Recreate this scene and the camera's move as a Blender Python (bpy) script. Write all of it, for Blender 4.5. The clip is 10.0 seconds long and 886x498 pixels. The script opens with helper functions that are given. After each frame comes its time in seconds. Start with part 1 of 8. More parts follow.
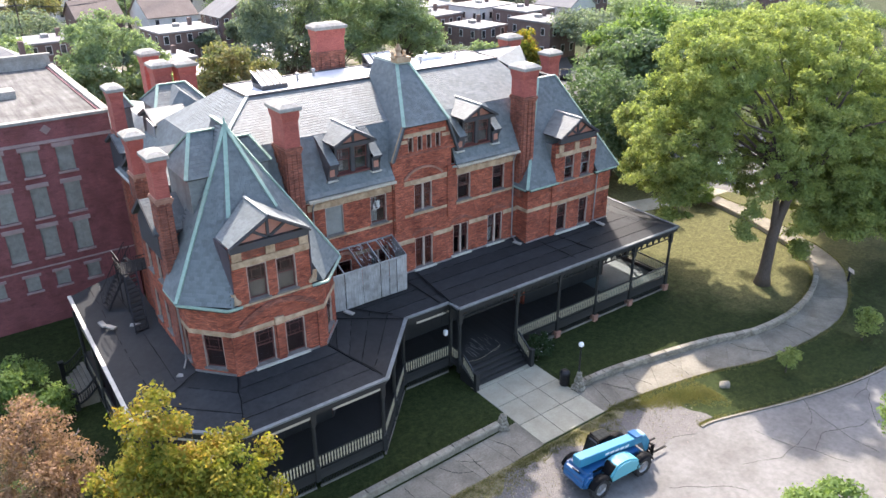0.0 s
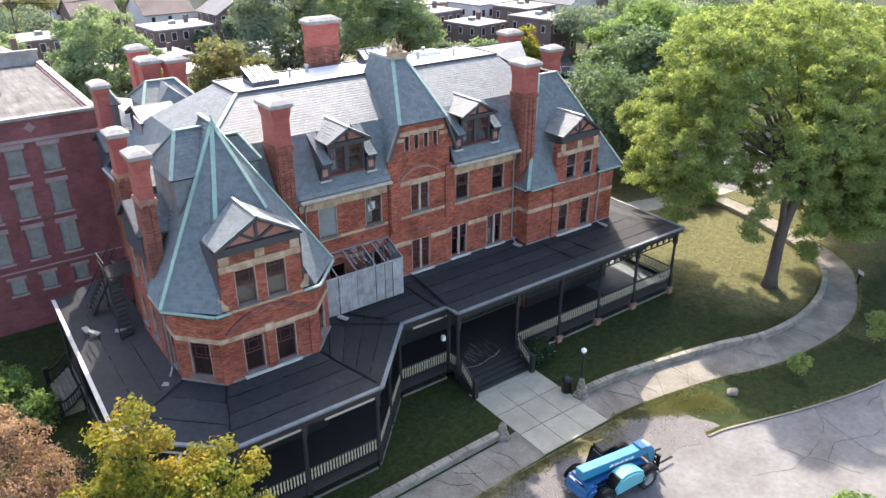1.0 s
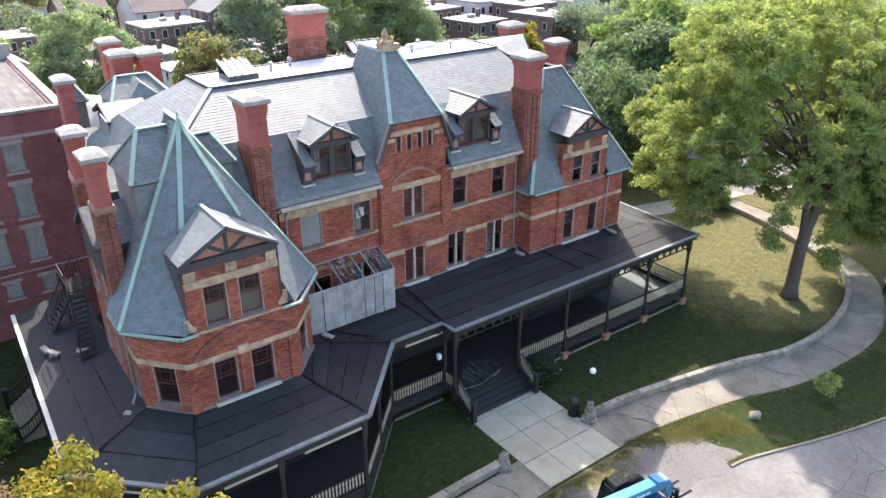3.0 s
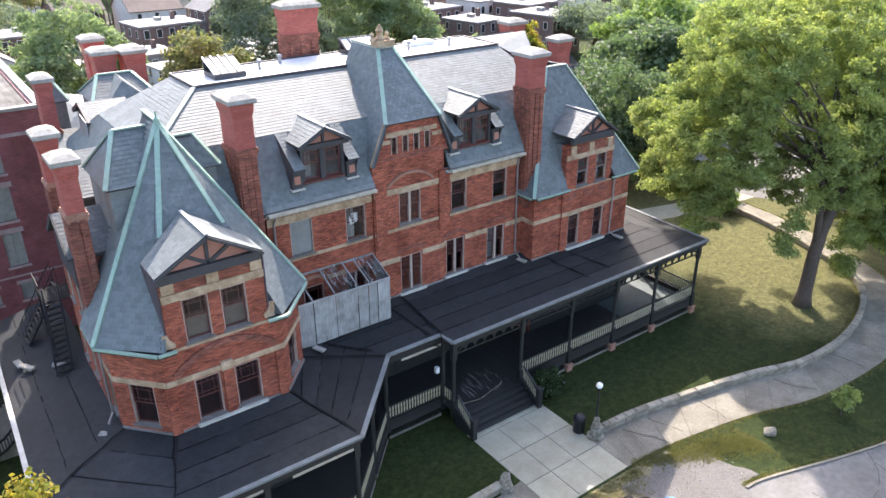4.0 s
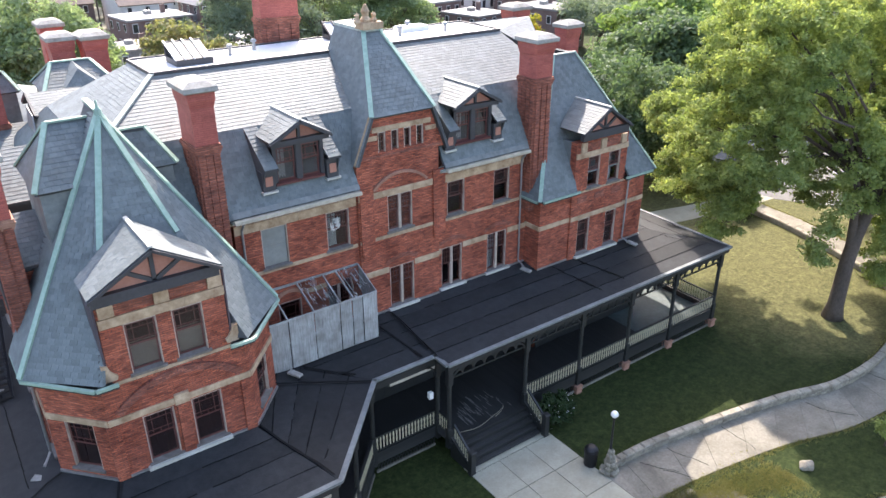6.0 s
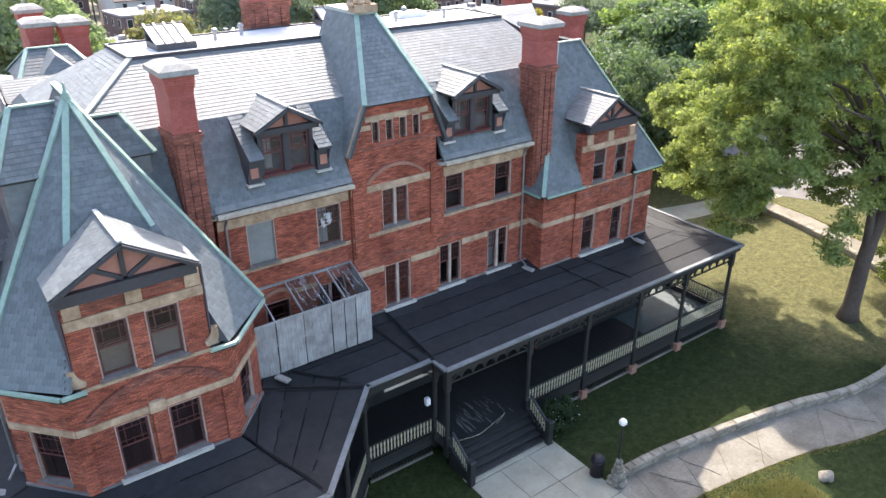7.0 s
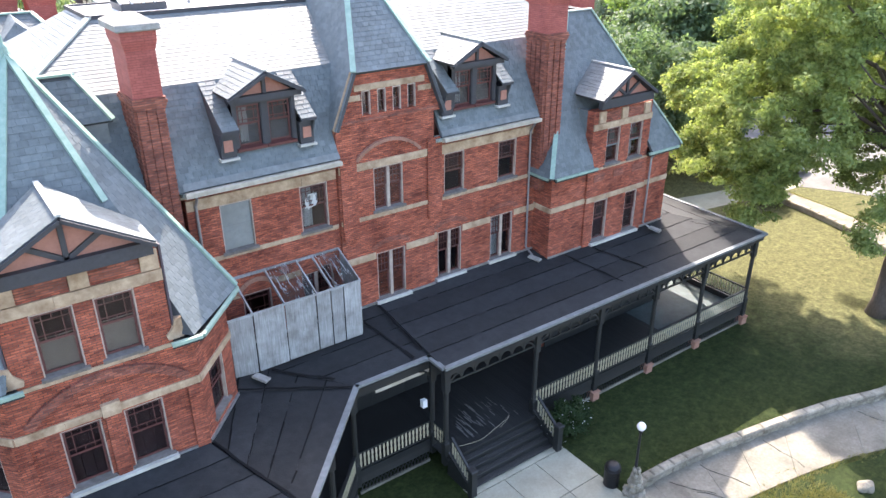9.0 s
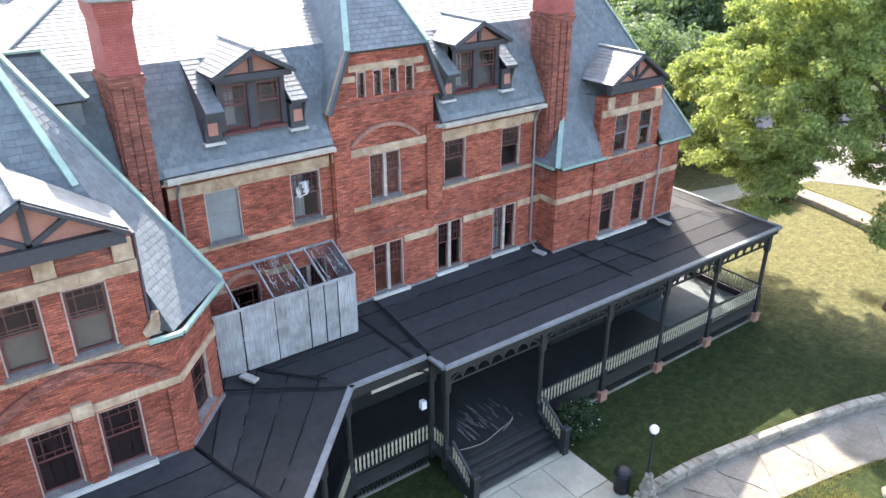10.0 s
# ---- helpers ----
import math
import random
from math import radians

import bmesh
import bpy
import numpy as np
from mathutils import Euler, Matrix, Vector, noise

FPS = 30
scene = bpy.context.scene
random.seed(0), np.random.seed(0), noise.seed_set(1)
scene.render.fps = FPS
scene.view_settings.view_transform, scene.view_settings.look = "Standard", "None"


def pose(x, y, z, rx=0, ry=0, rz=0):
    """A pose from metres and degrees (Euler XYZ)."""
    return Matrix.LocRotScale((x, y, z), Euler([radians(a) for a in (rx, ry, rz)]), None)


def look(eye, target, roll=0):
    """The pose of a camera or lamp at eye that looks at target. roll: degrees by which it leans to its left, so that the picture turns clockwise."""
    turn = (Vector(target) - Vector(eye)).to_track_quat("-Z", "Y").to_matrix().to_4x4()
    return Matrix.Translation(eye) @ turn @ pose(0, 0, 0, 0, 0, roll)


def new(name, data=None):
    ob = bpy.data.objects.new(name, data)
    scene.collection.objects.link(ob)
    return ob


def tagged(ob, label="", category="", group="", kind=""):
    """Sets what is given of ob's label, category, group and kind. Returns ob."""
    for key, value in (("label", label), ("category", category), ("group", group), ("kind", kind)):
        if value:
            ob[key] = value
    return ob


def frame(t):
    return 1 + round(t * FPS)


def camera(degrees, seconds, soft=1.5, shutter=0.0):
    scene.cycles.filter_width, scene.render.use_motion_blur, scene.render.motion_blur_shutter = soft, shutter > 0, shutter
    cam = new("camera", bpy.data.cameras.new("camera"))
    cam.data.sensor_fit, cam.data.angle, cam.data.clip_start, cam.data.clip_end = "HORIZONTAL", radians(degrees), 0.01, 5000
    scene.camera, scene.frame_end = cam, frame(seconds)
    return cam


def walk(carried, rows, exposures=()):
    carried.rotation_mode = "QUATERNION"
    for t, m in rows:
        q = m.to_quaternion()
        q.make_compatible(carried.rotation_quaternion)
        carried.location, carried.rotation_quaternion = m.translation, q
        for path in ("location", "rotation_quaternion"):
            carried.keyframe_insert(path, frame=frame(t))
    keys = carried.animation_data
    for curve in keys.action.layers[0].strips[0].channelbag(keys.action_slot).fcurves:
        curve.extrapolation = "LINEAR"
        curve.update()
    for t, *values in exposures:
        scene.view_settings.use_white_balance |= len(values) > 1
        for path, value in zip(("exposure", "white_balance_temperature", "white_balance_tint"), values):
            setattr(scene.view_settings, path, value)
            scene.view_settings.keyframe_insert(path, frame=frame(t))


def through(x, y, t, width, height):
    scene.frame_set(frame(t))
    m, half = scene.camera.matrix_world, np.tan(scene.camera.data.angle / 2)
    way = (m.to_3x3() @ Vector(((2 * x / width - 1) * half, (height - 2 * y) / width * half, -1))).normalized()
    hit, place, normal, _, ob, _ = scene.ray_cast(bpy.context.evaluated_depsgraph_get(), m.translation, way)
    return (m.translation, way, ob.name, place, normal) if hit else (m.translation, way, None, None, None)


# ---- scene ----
cam = camera(61.7, 10.0)
PATH = [
    (0, (-31.969, -35.278, 27.392), (-30.905, -33.818, 26.533), -0.2),
    (0.5, (-31.473, -34.75, 27.188), (-30.41, -33.291, 26.327), -0.2),
    (1, (-30.958, -34.131, 26.905), (-29.895, -32.672, 26.043), -0.2),
    (1.5, (-30.411, -33.472, 26.592), (-29.348, -32.013, 25.731), -0.2),
    (2, (-29.851, -32.818, 26.317), (-28.788, -31.358, 25.457), -0.2),
    (2.5, (-29.247, -32.11, 26.043), (-28.184, -30.651, 25.182), -0.2),
    (4, (-27.376, -29.765, 25.159), (-26.311, -28.305, 24.301), -0.2),
    (4.5, (-26.684, -28.967, 24.847), (-25.621, -27.507, 23.989), -0.2),
    (5, (-26.0, -28.161, 24.477), (-24.938, -26.7, 23.619), -0.2),
    (5.5, (-25.31, -27.333, 24.13), (-24.248, -25.872, 23.27), -0.2),
    (7, (-23.609, -25.25, 22.78), (-22.547, -23.79, 21.92), -0.1),
    (7.5, (-23.19, -24.719, 22.329), (-22.129, -23.258, 21.469), -0.1),
    (8, (-22.772, -24.273, 21.911), (-21.713, -22.812, 21.049), -0.1),
    (8.5, (-22.371, -23.773, 21.441), (-21.311, -22.312, 20.579), -0.1),
    (9, (-22.014, -23.241, 20.929), (-20.954, -21.779, 20.069), -0.1),
    (9.5, (-21.642, -22.674, 20.447), (-20.58, -21.214, 19.587), -0.1),
    (10, (-21.232, -22.12, 19.973), (-20.171, -20.659, 19.112), -0.1),
]
walk(cam, [(t, look(eye, target, roll)) for t, eye, target, roll in PATH], [(0.0, 2.12, 6800, 16), (5.0, 2.2, 6800, 16), (7.0, 2.22, 6800, 16), (10.0, 2.8, 6750, 16)])

# ---- light ----
SUN_AZ, SUN_EL = radians(31.0), radians(42.5)
world = bpy.data.worlds.new("sky")
scene.world = world
world.use_nodes = True
wn = world.node_tree.nodes
sky = wn.new("ShaderNodeTexSky")
sky.sky_type, sky.sun_disc = "NISHITA", False
sky.sun_elevation, sky.sun_rotation = SUN_EL, SUN_AZ
sky.air_density, sky.dust_density = 1.0, 2.5
world.node_tree.links.new(sky.outputs["Color"], wn["Background"].inputs["Color"])
wn["Background"].inputs["Strength"].default_value = 0.145
sun_data = bpy.data.lights.new("sun", "SUN")
sun_data.energy, sun_data.angle, sun_data.color = 2.6, radians(0.6), (1.0, 0.95, 0.88)
sun = new("sun", sun_data)
TO_SUN = Vector((math.sin(SUN_AZ) * math.cos(SUN_EL), math.cos(SUN_AZ) * math.cos(SUN_EL), math.sin(SUN_EL)))
sun.matrix_world = look(TO_SUN * 80, (0, 0, 0))

# ---- materials ----
def ramp(nt, fac, stops):
    r = nt.nodes.new("ShaderNodeValToRGB")
    while len(r.color_ramp.elements) < len(stops):
        r.color_ramp.elements.new(0.5)
    for e, (p, c) in zip(r.color_ramp.elements, stops):
        e.position, e.color = p, (*c, 1)
    nt.links.new(fac, r.inputs["Fac"])
    return r.outputs["Color"]


def mixed(nt, fac, a, b, mode="MIX"):
    m = nt.nodes.new("ShaderNodeMix")
    m.data_type, m.blend_type = "RGBA", mode
    for sock, val in ((m.inputs[0], fac), (m.inputs[6], a), (m.inputs[7], b)):
        if isinstance(val, (int, float)):
            sock.default_value = val
        elif isinstance(val, tuple):
            sock.default_value = (*val, 1)
        else:
            nt.links.new(val, sock)
    return m.outputs[2]


def noise_out(nt, coord, scale, detail=5, rough=0.6, stretch=None):
    if stretch:
        mp = nt.nodes.new("ShaderNodeMapping")
        mp.inputs["Scale"].default_value = stretch
        nt.links.new(coord, mp.inputs["Vector"])
        coord = mp.outputs["Vector"]
    n = nt.nodes.new("ShaderNodeTexNoise")
    n.inputs["Scale"].default_value, n.inputs["Detail"].default_value, n.inputs["Roughness"].default_value = scale, detail, rough
    nt.links.new(coord, n.inputs["Vector"])
    return n.outputs["Fac"]


def blank(name):
    m = bpy.data.materials.new(name)
    m.use_nodes = True
    nt = m.node_tree
    return m, nt, nt.nodes["Principled BSDF"]


def grey(v):
    return (v, v, v)


def surface(name, a, b, scale=6.0, rough=0.8, bump=0.25, bump_scale=None, stain=0.35, stain_scale=0.5, metal=0.0, vary=0.0,
            islands=0.0, stretch=None, spec=0.5, coord="Object", dirt=(0.45, 0.42, 0.38)):
    """Grain between two colours, broad stains, fine relief, and a shift for each object or island."""
    m, nt, bsdf = blank(name)
    tc = nt.nodes.new("ShaderNodeTexCoord").outputs[coord]
    fine = noise_out(nt, tc, scale, 6, 0.65, stretch)
    col = ramp(nt, fine, [(0.3, a), (0.7, b)])
    if stain:
        broad = noise_out(nt, tc, stain_scale, 7, 0.62)
        f = ramp(nt, broad, [(0.38, grey(0)), (0.68, grey(stain))])
        col = mixed(nt, f, col, mixed(nt, 1.0, col, dirt, "MULTIPLY"))
    for amount, node, out in ((vary, "ShaderNodeObjectInfo", "Random"), (islands, "ShaderNodeNewGeometry", "Random Per Island")):
        if amount:
            rnd = nt.nodes.new(node).outputs[out]
            col = mixed(nt, 1.0, col, ramp(nt, rnd, [(0, grey(1 - amount)), (1, grey(1 + amount * 0.6))]), "MULTIPLY")
    nt.links.new(col, bsdf.inputs["Base Color"])
    rr = ramp(nt, fine, [(0.2, grey(max(rough - 0.1, 0.02))), (0.8, grey(min(rough + 0.1, 1)))])
    nt.links.new(rr, bsdf.inputs["Roughness"])
    bsdf.inputs["Metallic"].default_value, bsdf.inputs["Specular IOR Level"].default_value = metal, spec
    if bump:
        bp = nt.nodes.new("ShaderNodeBump")
        bp.inputs["Strength"].default_value, bp.inputs["Distance"].default_value = bump, 0.02
        nt.links.new(noise_out(nt, tc, bump_scale or scale * 3, 4, 0.6, stretch), bp.inputs["Height"])
        nt.links.new(bp.outputs["Normal"], bsdf.inputs["Normal"])
    return m


def brickwork(name, a, b, mortar, stain=0.5, painted=False):
    """Coursed brick: each brick its own shade, soot in broad patches, darker and paler courses."""
    m, nt, bsdf = blank(name)
    tcn = nt.nodes.new("ShaderNodeTexCoord")
    br = nt.nodes.new("ShaderNodeTexBrick")
    br.inputs["Scale"].default_value = 1.0
    br.inputs["Brick Width"].default_value, br.inputs["Row Height"].default_value = 0.215, 0.075
    br.inputs["Mortar Size"].default_value, br.inputs["Mortar Smooth"].default_value = 0.009, 0.2
    br.inputs["Color1"].default_value, br.inputs["Color2"].default_value, br.inputs["Mortar"].default_value = (*a, 1), (*b, 1), (*mortar, 1)
    nt.links.new(tcn.outputs["UV"], br.inputs["Vector"])
    col = br.outputs["Color"]
    # runs of bricks from one firing, along the courses
    course = noise_out(nt, tcn.outputs["UV"], 1.0, 2, 0.6, (1.5, 17.0, 1))
    col = mixed(nt, 1.0, col, ramp(nt, course, [(0.3, grey(0.6 if not painted else 0.85)), (0.5, grey(0.95)), (0.7, grey(1.3 if not painted else 1.1))]), "MULTIPLY")
    patch = noise_out(nt, tcn.outputs["Object"], 0.5, 8, 0.66)
    col = mixed(nt, ramp(nt, patch, [(0.40, grey(0)), (0.66, grey(stain))]), col, mixed(nt, 1.0, col, (0.46, 0.37, 0.35), "MULTIPLY"))
    soot = noise_out(nt, tcn.outputs["Object"], 1.5, 7, 0.72, (1, 1, 1.8))
    col = mixed(nt, ramp(nt, soot, [(0.52, grey(0)), (0.66, grey(stain))]), col, mixed(nt, 1.0, col, (0.42, 0.38, 0.38), "MULTIPLY"))
    pale = noise_out(nt, tcn.outputs["Object"], 1.1, 6, 0.7, (2.0, 2.0, 0.5))
    col = mixed(nt, ramp(nt, pale, [(0.54, grey(0)), (0.72, grey(0.4))]), col, mixed(nt, 1.0, col, (1.35, 1.25, 1.15), "MULTIPLY"))
    nt.links.new(col, bsdf.inputs["Base Color"])
    bsdf.inputs["Roughness"].default_value = 0.62 if painted else 0.88
    bsdf.inputs["Specular IOR Level"].default_value = 0.4 if painted else 0.25
    bp = nt.nodes.new("ShaderNodeBump")
    bp.inputs["Strength"].default_value, bp.inputs["Distance"].default_value = 0.5, 0.015
    bp.invert = True
    nt.links.new(br.outputs["Fac"], bp.inputs["Height"])
    nt.links.new(bp.outputs["Normal"], bsdf.inputs["Normal"])
    return m


def leafage(name, a, b, c, gloss=0.7, through=0.44):
    """Leaves: colour by island, some light through them."""
    m, nt, bsdf = blank(name)
    rnd = nt.nodes.new("ShaderNodeNewGeometry").outputs["Random Per Island"]
    tc = nt.nodes.new("ShaderNodeTexCoord").outputs["Object"]
    broad = noise_out(nt, tc, 0.35, 4, 0.6)
    col = mixed(nt, ramp(nt, broad, [(0.35, grey(0)), (0.65, grey(1))]), ramp(nt, rnd, [(0, a), (1, b)]), ramp(nt, rnd, [(0, b), (1, c)]))
    nt.links.new(col, bsdf.inputs["Base Color"])
    bsdf.inputs["Roughness"].default_value = gloss
    bsdf.inputs["Specular IOR Level"].default_value = 0.18
    tr = nt.nodes.new("ShaderNodeBsdfTranslucent")
    nt.links.new(mixed(nt, 1.0, col, (1.3, 1.32, 0.75), "MULTIPLY"), tr.inputs["Color"])
    sh = nt.nodes.new("ShaderNodeMixShader")
    sh.inputs["Fac"].default_value = through
    nt.links.new(bsdf.outputs["BSDF"], sh.inputs[1])
    nt.links.new(tr.outputs["BSDF"], sh.inputs[2])
    nt.links.new(sh.outputs["Shader"], nt.nodes["Material Output"].inputs["Surface"])
    return m


def glazing(name, tint=(0.55, 0.57, 0.58)):
    m, nt, bsdf = blank(name)
    bsdf.inputs["Base Color"].default_value = (*tint, 1)
    bsdf.inputs["Transmission Weight"].default_value = 1.0
    bsdf.inputs["Roughness"].default_value, bsdf.inputs["IOR"].default_value = 0.03, 1.35
    return m


M_BRICK = brickwork("pressed red brick", (0.56, 0.160, 0.088), (0.29, 0.083, 0.054), (0.16, 0.085, 0.066), 0.72)
M_CHIM = brickwork("chimney brick", (0.43, 0.150, 0.095), (0.22, 0.078, 0.056), (0.17, 0.10, 0.085), 0.6)
M_REDPAINT = brickwork("red painted brick", (0.48, 0.13, 0.10), (0.40, 0.10, 0.08), (0.30, 0.08, 0.065), 0.4, True)
M_NEIGH = brickwork("dark red painted brick", (0.31, 0.105, 0.105), (0.26, 0.088, 0.088), (0.20, 0.07, 0.07), 0.6, True)
M_STONE = surface("buff sandstone", (0.43, 0.31, 0.20), (0.58, 0.44, 0.305), 7, 0.88, 0.3, stain=0.8, stain_scale=1.6, dirt=(0.42, 0.35, 0.30), spec=0.25)
M_LINTELS = surface("brownish terracotta", (0.31, 0.15, 0.10), (0.42, 0.23, 0.165), 7, 0.85, 0.3, stain=0.5, stain_scale=1.3)
M_CORN = surface("weathered stone-coloured cornice", (0.40, 0.36, 0.28), (0.52, 0.47, 0.38), 6, 0.7, 0.2, stain=0.5, stain_scale=1.6)
M_CAP = surface("weathered concrete cap", (0.27, 0.262, 0.24), (0.40, 0.388, 0.355), 9, 0.9, 0.4, stain=0.6, stain_scale=1.5, spec=0.25)
M_SLATE = surface("slate", (0.125, 0.146, 0.150), (0.18, 0.204, 0.204), 5, 0.58, 0.25, 25, stain=0.3, stain_scale=0.9, islands=0.17, vary=0.0, spec=0.28)
M_SLATE_ONE = surface("slate piece", (0.125, 0.146, 0.150), (0.18, 0.204, 0.204), 5, 0.58, 0.25, 25, stain=0.3, stain_scale=0.9, vary=0.17, spec=0.28)
M_DECKING = surface("dark roof boarding", (0.05, 0.055, 0.06), (0.08, 0.085, 0.09), 5, 0.8)
M_COPPER = surface("green copper flashing", (0.22, 0.345, 0.275), (0.34, 0.45, 0.375), 6, 0.6, 0.1, stain=0.4, stain_scale=2, dirt=(0.6, 0.62, 0.6))
M_GUTTER = surface("oxidised gutter metal", (0.30, 0.36, 0.33), (0.44, 0.48, 0.44), 5, 0.55, 0.1, stain=0.4, stain_scale=2)
M_PALE = surface("weathered pale paint", (0.50, 0.49, 0.44), (0.62, 0.60, 0.54), 6, 0.6, 0.15, stain=0.5, stain_scale=1.8)
M_MEMBRANE = surface("rolled roofing membrane", (0.0215, 0.0235, 0.025), (0.0395, 0.042, 0.0435), 3, 0.7, 0.4, 14, stain=0.6, stain_scale=0.7, vary=0.3, spec=0.2, dirt=(0.6, 0.6, 0.62))
M_TAR = surface("tar seam", (0.006, 0.006, 0.007), (0.012, 0.012, 0.013), 8, 0.8, 0.2, spec=0.15)
M_FLAT = surface("silvered flat roof", (0.55, 0.56, 0.58), (0.68, 0.69, 0.70), 3, 0.5, 0.15, stain=0.3, stain_scale=0.7, dirt=(0.7, 0.68, 0.66))
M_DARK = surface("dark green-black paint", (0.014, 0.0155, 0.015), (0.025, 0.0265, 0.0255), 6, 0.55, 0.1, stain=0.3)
M_BOARD = surface("grey-black porch boards", (0.02, 0.0205, 0.0195), (0.038, 0.038, 0.036), 4, 0.6, 0.2, stain=0.4, vary=0.2)
M_CREAM = surface("cream paint", (0.36, 0.325, 0.225), (0.46, 0.42, 0.295), 7, 0.55, 0.1, stain=0.3, stain_scale=3)
M_TRIM = surface("maroon window paint", (0.10, 0.035, 0.03), (0.15, 0.05, 0.045), 8, 0.5, 0.1, stain=0.3)
M_SHUTTER = surface("dark maroon shutter paint", (0.05, 0.022, 0.022), (0.09, 0.042, 0.04), 5, 0.6, 0.1, stain=0.4, stain_scale=2)
M_TRIMPALE = surface("chalky pale window trim", (0.40, 0.32, 0.265), (0.51, 0.42, 0.355), 8, 0.65, 0.1, stain=0.5, stain_scale=2.5)
M_TIMBER = surface("dark half timber", (0.035, 0.035, 0.04), (0.06, 0.06, 0.065), 8, 0.6, 0.2)
M_CHEEK = surface("dull purple-brown paint", (0.055, 0.04, 0.05), (0.09, 0.068, 0.08), 6, 0.7, 0.2, stain=0.4, stain_scale=1.5)
M_PINK = surface("pinkish stucco", (0.38, 0.17, 0.12), (0.46, 0.22, 0.16), 9, 0.85, 0.3, stain=0.3)
M_PLY = surface("whitewashed plywood", (0.24, 0.245, 0.24), (0.50, 0.505, 0.495), 4, 0.8, 0.3, stain=0.7, stain_scale=1.6, stretch=(6, 6, 0.35), vary=0.2)
M_PLYWALL = surface("grey boarding over an opening", (0.19, 0.20, 0.19), (0.26, 0.27, 0.255), 6, 0.7, 0.15, stain=0.4, stain_scale=1.5, vary=0.1)
M_BLIND = surface("beige roller blind", (0.33, 0.265, 0.21), (0.41, 0.335, 0.27), 5, 0.85, 0.1, stain=0.3)
M_CURTAIN = surface("pale curtain", (0.5, 0.5, 0.48), (0.62, 0.62, 0.6), 5, 0.85, 0.3, stain=0.3)
M_GLASS = glazing("window glass")
M_SILL = surface("weathered grey sill stone", (0.145, 0.128, 0.115), (0.23, 0.207, 0.188), 8, 0.85, 0.3, stain=0.6, stain_scale=2.2)
# dark maroon filler for the screens added inside the hollow house
M_VOID = surface("dark maroon interior filler", (0.14, 0.06, 0.055), (0.19, 0.09, 0.085), 2, 0.9, 0)
M_LINTEL = surface("dusty rose stone", (0.32, 0.22, 0.21), (0.42, 0.31, 0.29), 6, 0.85, 0.2, stain=0.4, stain_scale=1.5)
M_CONC = surface("light concrete", (0.335, 0.318, 0.238), (0.415, 0.392, 0.298), 10, 0.85, 0.25, 40, stain=0.35, stain_scale=0.9, vary=0.08)
M_OLDCONC = surface("old cracked concrete", (0.182, 0.167, 0.13), (0.28, 0.258, 0.205), 9, 0.9, 0.4, 30, stain=0.7, stain_scale=0.8, vary=0.14)
M_LIME = surface("rubble limestone", (0.235, 0.21, 0.163), (0.385, 0.35, 0.275), 8, 0.9, 0.6, 18, stain=0.6, stain_scale=1.6, vary=0.25)
M_ROAD = surface("bleached concrete drive", (0.14, 0.136, 0.128), (0.215, 0.209, 0.198), 3, 0.92, 0.3, 30, stain=0.6, stain_scale=0.35)
M_GRAVEL = surface("grey gravel", (0.085, 0.08, 0.075), (0.21, 0.195, 0.182), 14, 0.95, 0.9, 20, stain=0.4, stain_scale=0.6)
M_ASPHALT = surface("asphalt", (0.045, 0.045, 0.047), (0.07, 0.07, 0.07), 6, 0.9, 0.3, stain=0.4, stain_scale=0.3)
M_BARK = surface("bark", (0.06, 0.045, 0.035), (0.13, 0.10, 0.08), 6, 0.95, 0.8, 12, stain=0.4, stretch=(3, 3, 0.7))
M_IRON = surface("black iron", (0.012, 0.012, 0.014), (0.025, 0.025, 0.028), 9, 0.5, 0.1, metal=0.3)
M_RUBBER = surface("tyre rubber", (0.015, 0.015, 0.015), (0.03, 0.03, 0.03), 9, 0.85, 0.2)
M_BLUE = surface("bright blue enamel", (0.014, 0.19, 0.315), (0.022, 0.22, 0.35), 2, 0.5, 0.03, stain=0.15, stain_scale=2)
M_BLUEDARK = surface("deep blue enamel", (0.006, 0.085, 0.22), (0.009, 0.10, 0.25), 2, 0.4, 0.03, stain=0.15, stain_scale=2)
# paler copy of the blue: sunlight on the hood is painted in
M_BLUESUNLIT = surface("blue enamel, sun put into the colour", (0.09, 0.36, 0.42), (0.12, 0.41, 0.47), 2, 0.35, 0.03, stain=0.2, stain_scale=2)
M_BLACKPAINT = surface("glossy black paint", (0.004, 0.0043, 0.005), (0.007, 0.0075, 0.0085), 5, 0.6, 0.05, stain=0, spec=0.08)
M_STEEL = surface("grey steel", (0.28, 0.28, 0.28), (0.40, 0.40, 0.40), 6, 0.45, 0.1, metal=0.6)
M_LEAD = surface("dull grey lead sheet", (0.16, 0.175, 0.175), (0.24, 0.255, 0.25), 5, 0.75, 0.2, stain=0.5, stain_scale=1.4, spec=0.3)
M_WHITE = surface("white enamel", (0.72, 0.72, 0.70), (0.80, 0.80, 0.78), 5, 0.5, 0.05, stain=0.1)
M_GLOBE = surface("opal glass globe", (0.78, 0.77, 0.74), (0.84, 0.83, 0.80), 4, 0.25, 0, stain=0)
L_ELM = leafage("elm leaves", (0.115, 0.172, 0.066), (0.24, 0.30, 0.108), (0.385, 0.42, 0.157), through=0.46)
L_DEEP = leafage("deep green leaves", (0.06, 0.105, 0.06), (0.10, 0.155, 0.085), (0.16, 0.215, 0.125), 0.6)
L_BUSH = leafage("dark glossy bush leaves", (0.022, 0.045, 0.02), (0.045, 0.075, 0.032), (0.07, 0.11, 0.05), 0.55)
L_YELLOW = leafage("yellowing leaves", (0.075, 0.12, 0.025), (0.26, 0.28, 0.04), (0.40, 0.215, 0.055))
